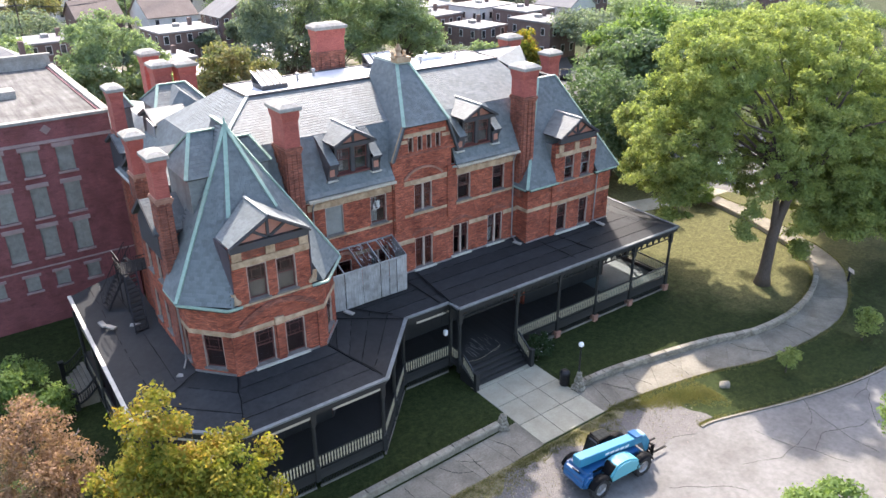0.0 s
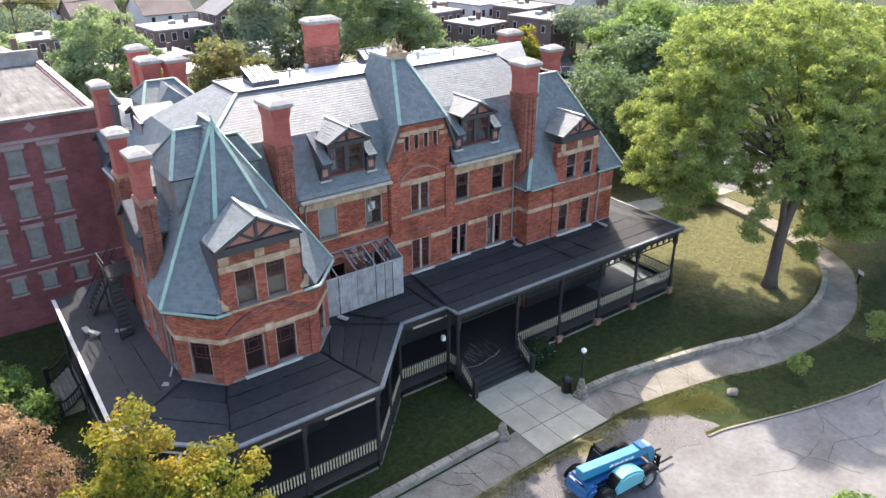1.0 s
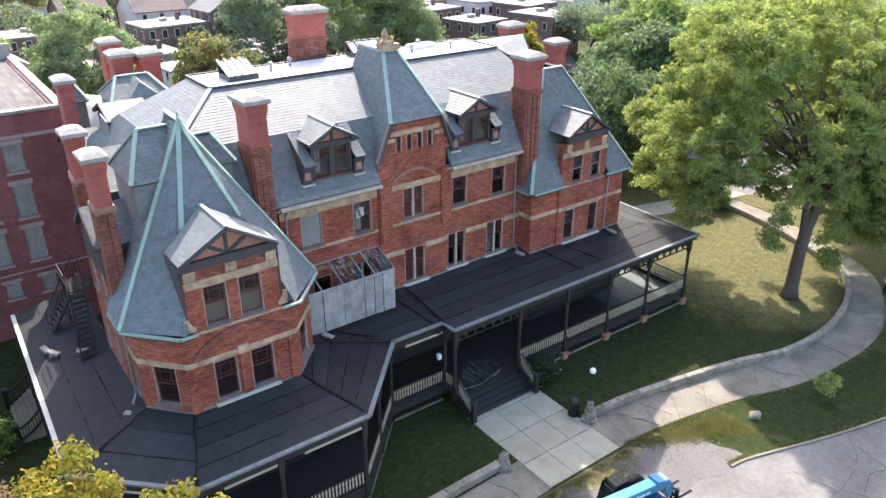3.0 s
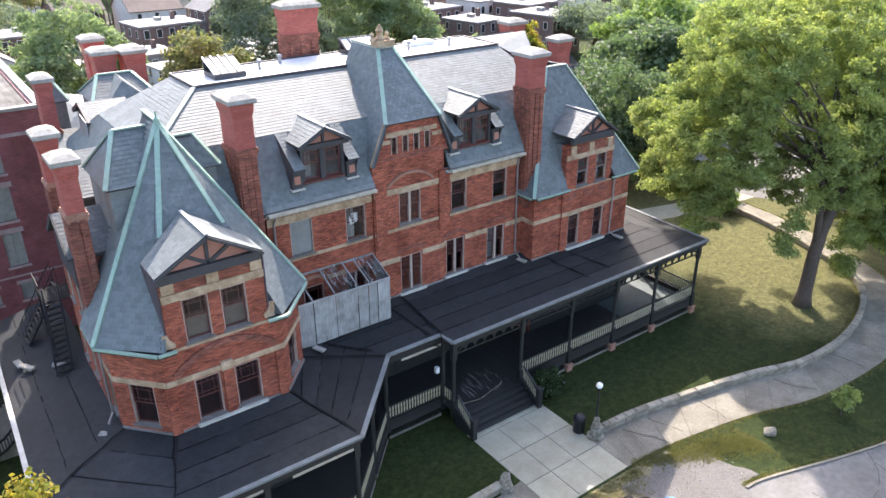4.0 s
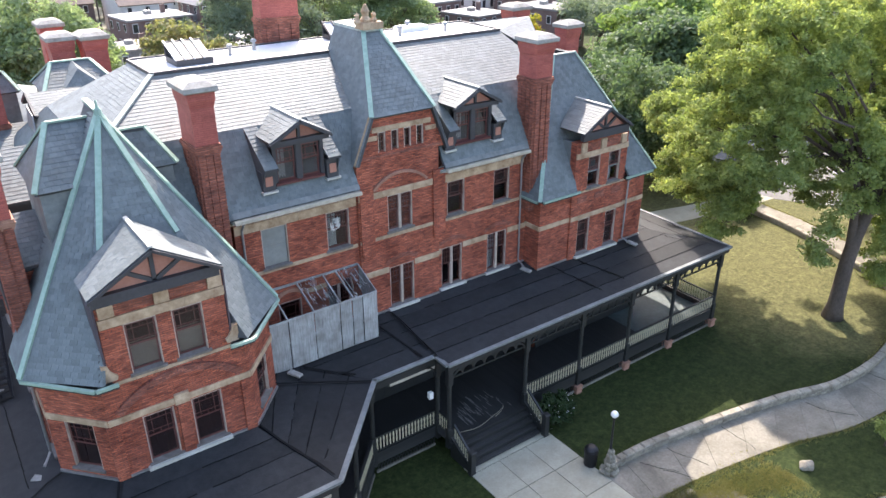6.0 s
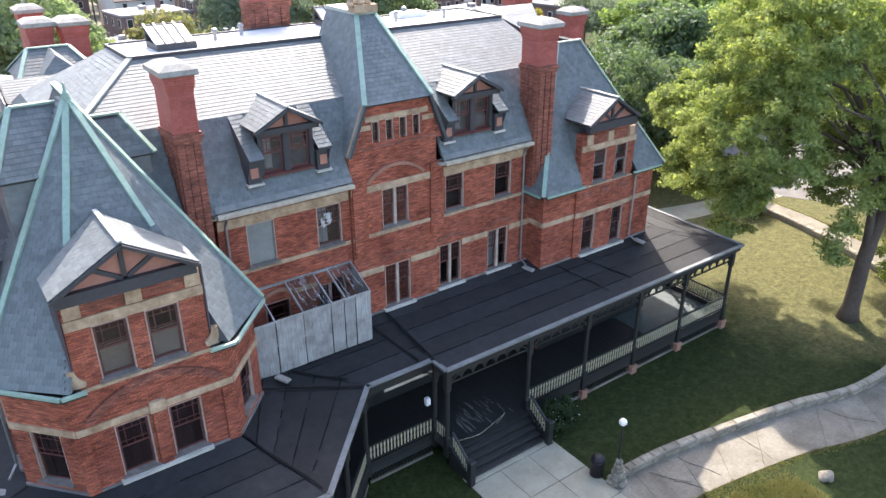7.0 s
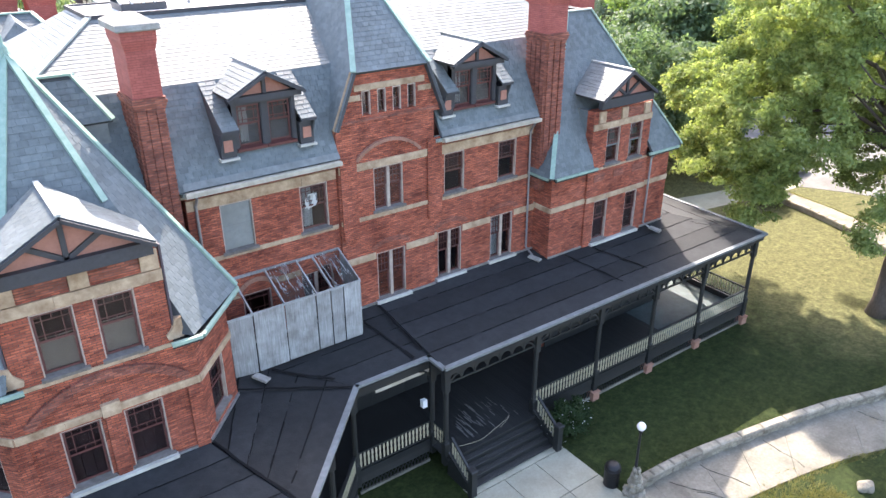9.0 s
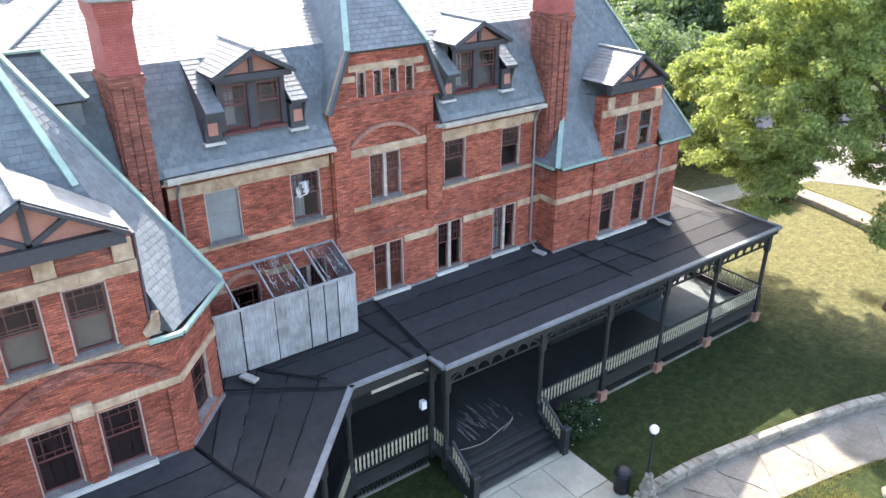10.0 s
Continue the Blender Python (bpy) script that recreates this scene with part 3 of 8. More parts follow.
setting("side_street", bm, M_ROAD, "pale side street beyond the big tree", "road")


def rubble_wall(name, line, height, depth, label):
    """A low wall of coursed stones with thick coping blocks, each a piece."""
    root = thing(name, label, "stone wall", kind="structure")
    bm = bmesh.new()
    side = []
    for i, p in enumerate(line):
        d = (line[min(i + 1, len(line) - 1)] - line[max(i - 1, 0)]).normalized()
        side.append(Vector((d.y, -d.x)))
    ribbon(bm, [p - s * (depth / 2 - 0.05) for p, s in zip(line, side)], [p + s * (depth / 2 - 0.05) for p, s in zip(line, side)], -0.1, height - 0.14)
    part("core", bm, M_LIME, root, "mortared rubble core")
    for i in range(len(line) - 1):
        p, q = line[i], line[i + 1]
        d = q - p
        ang = math.atan2(d.y, d.x)
        m = Matrix.Translation((p.x, p.y, 0)) @ Matrix.Rotation(ang, 4, "Z")
        bm = bmesh.new()
        chamfer_box(bm, 0.012, d.length - 0.012, -depth / 2, depth / 2, height - 0.15, height + rng.uniform(-0.012, 0.012), 0.05, m)
        part("coping_stone", bm, M_LIME, root)
        z = 0.0
        while z < height - 0.2:
            h = min(rng.uniform(0.11, 0.17), height - 0.15 - z)
            x = 0.0
            while x < d.length - 0.05:
                w = min(rng.uniform(0.2, 0.42), d.length - x)
                bm = bmesh.new()
                face = -depth / 2 + rng.uniform(-0.005, 0.035)
                box(bm, x + 0.012, x + w - 0.008, face, face + 0.1, z + 0.008, z + h - 0.008, m)
                part("stone", bm, M_LIME, root)
                x += w
            z += h
    return root


rubble_wall("garden_wall", WALL_LINE, 0.46, 0.38, "low curving rubble limestone wall with worn coping")
rubble_wall("garden_wall", [Vector((-9.6 - k * 1.1, -9.85 - 0.03 * k)) for k in range(14)], 0.5, 0.4, "low straight rubble limestone wall beside the lawn")


def stone_pedestal(x, y, h, label):
    root = thing("stone_pedestal", label, "pedestal", "pedestals beside the walk")
    z = 0.0
    r = 0.46
    while z < h:
        k = rng.randint(5, 7)
        step = rng.uniform(0.17, 0.24)
        for i in range(k):
            a = 2 * math.pi * (i + rng.uniform(-0.2, 0.2)) / k
            bm = bmesh.new()
            s = rng.uniform(0.15, 0.21) * (r / 0.42)
            bmesh.ops.create_icosphere(bm, subdivisions=1, radius=1.0)
            for v in bm.verts:
                v.co = Vector((v.co.x * s * rng.uniform(0.85, 1.15), v.co.y * s * rng.uniform(0.85, 1.15), v.co.z * step * 0.68)) + Vector((x + math.cos(a) * r * 0.62, y + math.sin(a) * r * 0.62, z + step * 0.55))
            part("stone", bm, M_LIME, root)
        z += step
        r *= 0.82
    bm = bmesh.new()
    lathe(bm, (x, y, 0), [(0.3, 0), (0.2, h * 0.9), (0.1, h)], 9)
    part("core", bm, M_LIME, root)
    return root


stone_pedestal(-3.2, -9.85, 1.05, "rough rubble stone pedestal under the lamp post")
stone_pedestal(-9.35, -9.95, 0.85, "rough rubble stone pedestal at the wall's end")

# ---- the hotel ----
hotel = thing("hotel", "large Victorian red brick hotel with slate roofs and dark porch", "building")
WALLZ = 5.7


def window(p, q, s0, s1, z0, z1, style="hung", blind=None, sill=True, parent=None, frame_mat=None):
    """A window in the wall from p to q, between s0 and s1 along it: frame > sashes, panes, sill, blind."""
    p, q = Vector((*p, 0)), Vector((*q, 0))
    u = (q - p).normalized()
    inn = Vector((-u.y, u.x, 0))
    m = Matrix(((u.x, inn.x, 0, 0), (u.y, inn.y, 0, 0), (0, 0, 1, 0), (0, 0, 0, 1)))
    m.translation = p + u * s0 + Vector((0, 0, z0))
    w, h = s1 - s0, z1 - z0
    bm = bmesh.new()
    for a in ((0, 0.04, 0.02, 0.2, 0, h), (w - 0.04, w, 0.02, 0.2, 0, h), (0.04, w - 0.04, 0.03, 0.2, h - 0.05, h)):
        box(bm, *a, m)
    win = part("window", bm, frame_mat or M_TRIMPALE, parent or hotel)
    if sill and style != "small":
        bm = bmesh.new()
        slab(bm, [m @ Vector(c) for c in ((-0.08, -0.09, 0.0), (w + 0.08, -0.09, 0.0), (w + 0.08, 0.2, 0.05), (-0.08, 0.2, 0.05))], 0.1)
        part("sill", bm, M_TRIM if frame_mat else M_SILL, win)
    if style == "board":
        bm = bmesh.new()
        box(bm, 0.05, w - 0.05, 0.1, 0.13, 0.05, h - 0.06, m)
        part("board", bm, M_PLYWALL, win, "grey-green board over the opening")
        bm = bmesh.new()
        box(bm, 0.05, w - 0.05, 0.085, 0.1, h * 0.52, h * 0.52 + 0.03, m)
        part("rail", bm, M_PLYWALL, win)
        return win

    def sash(name, a, b, lo, hi, y, bars, rail=0.06):
        bm = bmesh.new()
        for r in ((a, a + rail, y, y + 0.04, lo, hi), (b - rail, b, y, y + 0.04, lo, hi), (a + rail, b - rail, y, y + 0.04, lo, lo + rail), (a + rail, b - rail, y, y + 0.04, hi - rail, hi)):
            box(bm, *r, m)
        ww, hh = b - a - 2 * rail, hi - lo - 2 * rail
        for kind, f, g0, g1 in bars:
            if kind == "v":
                x = a + rail + ww * f
                box(bm, x - 0.012, x + 0.012, y + 0.005, y + 0.035, lo + rail + hh * g0, lo + rail + hh * g1, m)
            else:
                z = lo + rail + hh * f
                box(bm, a + rail + ww * g0, a + rail + ww * g1, y + 0.003, y + 0.037, z - 0.012, z + 0.012, m)
        s = part(name, bm, M_TRIM, win)
        bm = bmesh.new()
        box(bm, a + rail, b - rail, y + 0.016, y + 0.022, lo + rail, hi - rail, m)
        g = part("pane", bm, M_GLASS, win)
        g.visible_shadow = False
        return s

    queen = [("v", 0.2, 0, 1), ("v", 0.8, 0, 1), ("h", 0.2, 0, 1), ("h", 0.78, 0, 1), ("v", 0.5, 0.0, 0.2), ("v", 0.5, 0.78, 1.0)]
    if style == "hung":
        sash("upper_sash", 0.05, w - 0.05, h * 0.52, h - 0.06, 0.09, queen)
        sash("lower_sash", 0.05, w - 0.05, 0.05, h * 0.55, 0.135, [])
    elif style == "french":
        bm = bmesh.new()
        box(bm, w / 2 - 0.065, w / 2 + 0.065, 0.03, 0.2, 0.0, h - 0.06, m)
        part("mullion", bm, M_TRIMPALE, win, "pale central mullion")
        grid = [("v", 0.33, 0, 1), ("v", 0.67, 0, 1), ("h", 0.4, 0, 1), ("h", 0.75, 0, 1)]
        for a, b in ((0.05, w / 2 - 0.065), (w / 2 + 0.065, w - 0.05)):
            sash("upper_sash", a, b, h * 0.56, h - 0.06, 0.09, grid, 0.05)
            sash("lower_sash", a, b, 0.04, h * 0.58, 0.135, [], 0.06)
    else:
        sash("sash", 0.03, w - 0.03, 0.03, h - 0.04, 0.1, [("h", 0.5, 0, 1)], 0.045)
    if blind:
        bm = bmesh.new()
        if blind == "shade":
            box(bm, 0.07, w - 0.07, 0.24, 0.25, 0.06, h * 0.55, m)
            part("blind", bm, M_BLIND, win, "beige blind drawn over the lower half")
        elif blind == "panel":
            k = max(2, round(w / 0.4))
            for i in range(k):
                box(bm, 0.06 + (w - 0.12) * i / k + 0.006, 0.06 + (w - 0.12) * (i + 1) / k - 0.006, 0.22 + 0.02 * (i % 2), 0.25 + 0.02 * (i % 2), 0.04, h * 0.97, m)
            part("inner_shutter", bm, M_SHUTTER, win, "dark maroon shutter boards behind the glass")
        else:
            n = 7
            for i in range(n):
                x0, x1 = 0.08 + (w * 0.42) * i / n, 0.08 + (w * 0.42) * (i + 1) / n
                box(bm, x0, x1, 0.24 + 0.03 * (i % 2), 0.26 + 0.03 * (i % 2), 0.1, h - 0.1, m)
            part("curtain", bm, M_CURTAIN, win, "torn pale curtain")
    return win


def brick_wall(p, q, z0, z1, openings=(), thick=0.42, mat=None, name="wall", frame_mat=None):
    """A brick wall with its windows. openings: (from, to, low, high, style, blind)."""
    bm = bmesh.new()
    wall_mesh(bm, p, q, z0, z1, thick, [o[:4] for o in openings])
    part(name, bm, mat or M_BRICK, hotel)
    for o in openings:
        window(p, q, *o[:4], o[4] if len(o) > 4 else "hung", o[5] if len(o) > 5 else None, frame_mat=frame_mat)


def band(p, q, z0, z1, proud=0.045, mat=None, name="stone_band"):
    """A course of stone blocks along a wall."""
    p, q = Vector((*p, 0)), Vector((*q, 0))
    u = (q - p).normalized()
    out = Vector((u.y, -u.x, 0))
    n = max(1, round((q - p).length / 1.3))
    bm = bmesh.new()
    for i in range(n):
        a, b = p.lerp(q, i / n), p.lerp(q, (i + 1) / n)
        a, b = a + u * 0.004, b - u * 0.004
        pr = proud + rng.uniform(-0.004, 0.004)
        slab(bm, [a + out * pr + Vector((0, 0, z0)), b + out * pr + Vector((0, 0, z0)), b + out * pr + Vector((0, 0, z1)), a + out * pr + Vector((0, 0, z1))], pr + 0.03, -out)
    part(name, bm, mat or M_STONE, hotel)


def hood(cx, y, z, half, rise, w=0.14, mat=None, n=14, proud=0.1):
    """A segmental arch of voussoirs over an opening, in a wall facing the front."""
    r = (half * half + rise * rise) / (2 * rise)
    a0 = math.asin(half / r)
    c = (cx, z + rise - r)

    def ring(t0, t1, r0, r1, k=1):
        top = [(c[0] + r1 * math.sin(t0 + (t1 - t0) * i / k), c[1] + r1 * math.cos(t0 + (t1 - t0) * i / k)) for i in range(k + 1)]
        low = [(c[0] + r0 * math.sin(t0 + (t1 - t0) * i / k), c[1] + r0 * math.cos(t0 + (t1 - t0) * i / k)) for i in range(k + 1)]
        return low, top

    bm = bmesh.new()
    low, top = ring(-a0, a0, r + 0.01, r + w - 0.01, n)
    for i in range(n):
        slab(bm, [(x, y - proud + 0.015, zz) for x, zz in (low[i], low[i + 1], top[i + 1], top[i])], proud + 0.02, (0, 1, 0))
    bmesh.ops.remove_doubles(bm, verts=bm.verts, dist=0.001)
    arch = part("arch_hood", bm, M_CHIM, hotel, "segmental brick arch")
    for i in range(n):
        bm = bmesh.new()
        low, top = ring(-a0 + 2 * a0 * (i + 0.04) / n, -a0 + 2 * a0 * (i + 0.96) / n, r, r + w)
        slab(bm, [(x, y - proud, zz) for x, zz in (low[0], low[1], top[1], top[0])], proud, (0, 1, 0))
        part("voussoir", bm, mat or M_BRICK, arch)


# main front, with the pavilion
MAIN = ((-15.6, 0.0), (0.0, 0.0))
def mx(x): return x + 15.6
brick_wall(*MAIN, 0.0, 12.15, [
    (mx(-14.5), mx(-13.35), 9.72, 11.5, "board"), (mx(-11.54), mx(-10.42), 9.72, 11.5, "hung", "curtain"),
    (mx(-5.1), mx(-4.05), 9.76, 11.5, "hung"), (mx(-2.22), mx(-1.2), 9.76, 11.5, "hung"),
    (mx(-5.43), mx(-4.18), 5.98, 8.1, "french"), (mx(-2.55), mx(-1.27), 5.98, 8.1, "french", "curtain"),
    (mx(-14.1), mx(-13.0), 6.0, 7.9, "hung"), (mx(-11.75), mx(-10.55), 6.0, 8.0, "french", "curtain")])
PAV = ((-10.02, -0.16), (-5.72, -0.16))
def px(x): return x + 10.02
brick_wall(*PAV, 5.5, 13.42, [(px(-8.53), px(-7.18), 5.98, 8.06, "french"), (px(-8.53), px(-7.2), 9.9, 11.64, "french")], 0.2)
FOUR = ((-9.2, -0.16), (-6.16, -0.16))
brick_wall(*FOUR, 13.42, 15.3, [(0.5 + 0.66 * i - 0.19, 0.5 + 0.66 * i + 0.19, 13.72, 14.62, "small") for i in range(4)], 0.4)
for side in (-1, 1):
    bm = bmesh.new()
    cx = -7.68
    slab(bm, [(cx + side * 1.52, -0.16, 13.42), (cx + side * 2.3, -0.16, 13.42), (cx + side * 1.52, -0.16, 15.3)], 0.4, (0, 1, 0))
    part("wall", bm, M_BRICK, hotel)
    bm = bmesh.new()
    bar(bm, (cx + side * 2.4, -0.2, 13.34), (cx + side * 1.58, -0.2, 15.34), 0.12, 0.12, (1, 0, 0))
    part("coping", bm, M_STONE, hotel, "sloping stone coping")
    bm = bmesh.new()
    box(bm, cx + side * 1.95 - 0.34, cx + side * 1.95 + 0.34, -0.26, -0.14, 9.0, 12.35)
    part("pilaster", bm, M_BRICK, hotel)
    bm = bmesh.new()
    box(bm, cx + side * 1.95 - 0.3, cx + side * 1.95 + 0.3, -0.3, -0.24, 8.95, 9.35)
    part("pilaster_foot", bm, M_BRICK, hotel)
band((-9.2, -0.16), (-6.16, -0.16), 14.64, 14.86, 0.05)
band((-9.55, -0.16), (-8.95, -0.16), 14.3, 14.5, 0.03)
band((-6.45, -0.16), (-5.85, -0.16), 14.3, 14.5, 0.03)
band((-9.8, -0.16), (-5.55, -0.16), 13.5, 13.62, 0.06, M_CHIM, "brick_sill")
hood(-7.85, -0.16, 11.97, 1.22, 0.52, 0.14, None, 18, 0.06)
hood(-7.85, -0.16, 12.02, 1.38, 0.6, 0.12, M_LINTELS, 14, 0.13)
hood(-13.55, 0.0, 7.92, 0.66, 0.42, 0.16, M_LINTELS, 12, 0.07)
for c in (-7.86, -4.8, -1.9):
    hood(c, -0.16 if c < -7 else 0.0, 8.22, 0.82, 0.24, 0.2, M_CHIM, 14, 0.05)
for p, q, y in (((-15.6, 0.0), (-10.06, 0.0), 0), ((-5.7, 0.0), (0.0, 0.0), 0)):
    band(p, q, 11.52, 11.9, 0.05)
    band(p, q, 9.52, 9.68, 0.04)
band((-10.02, -0.16), (-5.72, -0.16), 11.66, 11.95, 0.05)
band((-10.02, -0.16), (-5.72, -0.16), 9.62, 9.78, 0.05)
for a, b in ((-10.0, -8.58), (-7.14, -5.48)):
    band((a, -0.16 if a < -6 else 0.0), (min(b, -5.72), -0.16), 7.86, 8.14, 0.04)
for a, b in ((-5.7, -5.48), (-4.14, -2.6), (-1.22, 0.0), (-15.5, -14.2), (-12.9, -11.8)):
    band((a, 0.0), (b, 0.0), 7.86, 8.14, 0.04)


def cornice(p, q, z, depth=0.42, mat=M_CORN):
    """Moulded cornice with a gutter on top of it."""
    p, q = Vector((*p, 0)), Vector((*q, 0))
    u = (q - p).normalized()
    out = Vector((u.y, -u.x, 0))
    for prof, m, name in ((((0, -0.16), (0.06, -0.16), (0.1, -0.1), (0.12, -0.05), (depth - 0.1, 0.0), (depth - 0.04, 0.05), (0, 0.05)), mat, "cornice"),
                          (((0.02, 0.054), (depth + 0.02, 0.054), (depth + 0.05, 0.16), (depth + 0.01, 0.17), (depth - 0.04, 0.1), (0.02, 0.2)), M_GUTTER, "gutter")):
        bm = bmesh.new()
        A = [bm.verts.new(p + out * d + Vector((0, 0, z + h))) for d, h in prof]
        B = [bm.verts.new(q + out * d + Vector((0, 0, z + h))) for d, h in prof]
        n = len(prof)
        bm.faces.new(A)
        bm.faces.new(B)
        for k in range(n):
            bm.faces.new((A[k], A[(k + 1) % n], B[(k + 1) % n], B[k]))
        part(name, bm, m, hotel)


cornice((-15.75, 0.0), (-10.02, 0.0), 12.15)
cornice((-5.7, 0.0), (-0.1, 0.0), 12.15)

# turret bay
T = [(-23.65, -1.0), (-23.65, -2.65), (-22.1, -4.4), (-17.2, -4.4), (-15.6, -2.6), (-15.6, 0.2)]
brick_wall(T[0], T[1], 0, 9.7, [(0.45, 1.2, 6.1, 8.0)])
brick_wall(T[1], T[2], 0, 9.7, [(0.62, 1.72, 6.08, 8.0, "hung", "panel")])
brick_wall(T[2], T[3], 0, 9.7, [(1.05, 2.1, 5.98, 7.95, "hung", "panel"), (2.7, 3.78, 5.98, 7.95, "hung", "panel")])
brick_wall((-21.75, -4.4), (-17.72, -4.4), 9.7, 12.62, [(0.71, 1.74, 9.7, 11.56, "hung", "shade"), (2.22, 3.25, 9.7, 11.56, "hung", "shade")])
for cx, s in ((-21.75, 1), (-17.72, -1)):
    bm = bmesh.new()
    slab(bm, [(cx, -4.0, 9.7), (cx, -2.2, 12.6), (cx, -4.0, 12.6)], 0.2, (s, 0, 0))
    part("cheek", bm, M_SLATE, hotel)
    bm = bmesh.new()
    slab(bm, [(cx - s * 0.02, -4.42, 9.75), (cx - s * 0.02, -4.42, 12.6), (cx - s * 0.02, -2.6, 12.6), (cx - s * 0.02, -4.0, 9.9)], 0.06, (-s, 0, 0))
    part("cheek_board", bm, M_CHEEK, hotel, "dark purplish board on the cheek")
brick_wall(T[3], T[4], 0, 9.7, [(0.62, 1.72, 6.2, 8.0, "hung", "panel")])
brick_wall(T[4], T[5], 0, 9.7)
for a, b in zip(T, T[1:]):
    band(a, b, 8.02, 8.26, 0.05)
band((-22.0, -4.4), (-17.3, -4.4), 9.48, 9.6, 0.04)
band((-21.75, -4.4), (-17.72, -4.4), 11.6, 11.93, 0.07)
for x in (-21.45, -19.75, -18.0):
    band((x - 0.24, -4.4), (x + 0.24, -4.4), 11.97, 12.53, 0.09)
for x0, x1 in ((-21.2, -20.0), (-19.5, -18.26)):
    band((x0, -4.4), (x1, -4.4), 12.05, 12.45, 0.03, M_CHIM, "brick_panel")
for x, s_ in ((-21.95, 1), (-17.45, -1)):
    bm = bmesh.new()
    prof = [(0.0, 9.72), (0.42, 9.72), (0.46, 9.86), (0.34, 9.98), (0.24, 10.12), (0.2, 10.3), (0.0, 10.36)]
    slab(bm, [(x + s_ * d, -4.5, z) for d, z in prof], 0.4, (0, 1, 0))
    part("kneeler", bm, M_STONE, hotel, "scrolled stone kneeler")
hood(-19.65, -4.4, 8.3, 2.0, 0.85, 0.26, M_CHIM, 26, 0.12)
for x in (-22.0, -17.4, -19.7):
    bm = bmesh.new()
    box(bm, x - 0.2, x + 0.2, -4.5, -4.39, 5.8, 8.0)
    part("pilaster", bm, M_BRICK, hotel)
bm = bmesh.new()
box(bm, -19.95, -19.45, -4.53, -4.39, 8.0, 8.4)
part("keystone", bm, M_STONE, hotel)

# east bay
B = [(0.0, 0.0), (0.0, -1.1), (2.15, -1.1), (6.2, -1.1), (8.0, -1.1), (8.0, 12.0)]
brick_wall((-0.004, 0.0), (-0.004, -1.104), 0, 9.7)
brick_wall(B[1], B[2], 0, 9.7)
brick_wall((2.15, -1.2), (6.2, -1.2), 0, 9.62, [(0.6, 1.52, 5.9, 7.95, "hung", "panel"), (2.75, 3.6, 5.9, 7.95, "hung", "panel")])
brick_wall((2.25, -1.2), (6.15, -1.2), 9.62, 12.3, [(0.95, 1.85, 9.68, 11.42), (2.5, 3.4, 9.68, 11.42, "hung", "curtain")])
brick_wall(B[3], B[4], 0, 9.7)
brick_wall((8.004, -1.104), (8.004, 12.0), 0, 9.7)
for cx, s in ((2.25, 1), (6.15, -1)):
    bm = bmesh.new()
    slab(bm, [(cx, -0.8, 9.62), (cx, 1.2, 12.28), (cx, -0.8, 12.28)], 0.2, (s, 0, 0))
    part("cheek", bm, M_SLATE, hotel)
for a, b in ((B[0], B[1]), (B[1], B[2]), ((2.15, -1.2), (6.2, -1.2)), (B[3], B[4]), (B[4], (8.0, 4.0))):
    band(a, b, 7.98, 8.22, 0.045)
band((2.25, -1.2), (6.15, -1.2), 11.44, 11.72, 0.07)
for x in (2.75, 4.2, 5.75):
    band((x - 0.2, -1.2), (x + 0.2, -1.2), 11.75, 12.26, 0.09)
for x0, x1 in ((3.0, 3.95), (4.45, 5.5)):
    band((x0, -1.2), (x1, -1.2), 11.8, 12.2, 0.03, M_CHIM, "brick_panel")
for x in (2.9, 4.2, 5.5):
    band((x - 0.35, -1.2), (x + 0.35, -1.2), 8.95, 9.3, 0.03, M_CHIM, "brick_panel")
band((2.15, -1.2), (6.2, -1.2), 9.5, 9.6, 0.03)

# other outer walls
brick_wall((-21.9, 14.0), (-21.9, 3.4), 0, 11.5, [(2.2 + 3.2 * k, 3.1 + 3.2 * k, z, z + 1.9) for k in range(3) for z in (6.2, 9.2)])
brick_wall((-23.7, 3.4), (-23.7, -0.1), 0, 12.2, [(0.5, 1.3, 6.4, 8.2), (2.2, 3.0, 6.4, 8.2), (0.5, 1.3, 9.4, 11.0), (2.2, 3.0, 9.4, 11.0)])
brick_wall((-23.696, -0.1), (-20.5, -0.1), 5.0, 12.2)
brick_wall((-21.9, 3.4), (-23.696, 3.4), 0, 12.2)
brick_wall((-22.3, -0.1), (-22.3, -1.0), 0, 9.7)
brick_wall((-22.3, -1.0), (-23.646, -1.0), 0, 9.7)
brick_wall((8.0, 12.0), (-21.9, 14.0), 0, 12.0)


def eaves(pts, z, depth=0.42):
    for a, b in zip(pts, pts[1:]):
        p, q = Vector(a), Vector(b)
        u = (q - p).normalized()
        out = Vector((u.y, -u.x))
        bm = bmesh.new()
        P, Q = p + out * depth - u * depth * 0.4, q + out * depth + u * depth * 0.4
        slab(bm, [(*p, z - 0.02), (*q, z - 0.02), (*Q, z - 0.02), (*P, z - 0.02)], 0.1, (0, 0, -1))
        part("soffit", bm, M_DARK, hotel)
        bm = bmesh.new()
        bar(bm, (*P, z + 0.02), (*Q, z + 0.02), 0.12, 0.1)
        part("gutter", bm, M_COPPER, hotel, "green copper gutter")


eaves([T[0], T[1], T[2], (-21.75, -4.4)], 9.72)
eaves([(-17.72, -4.4), T[3], T[4], T[5]], 9.72)
eaves([B[0], B[1], (2.25, -1.1)], 9.72)
eaves([(6.15, -1.1), B[4], (8.0, 6.0)], 9.72)


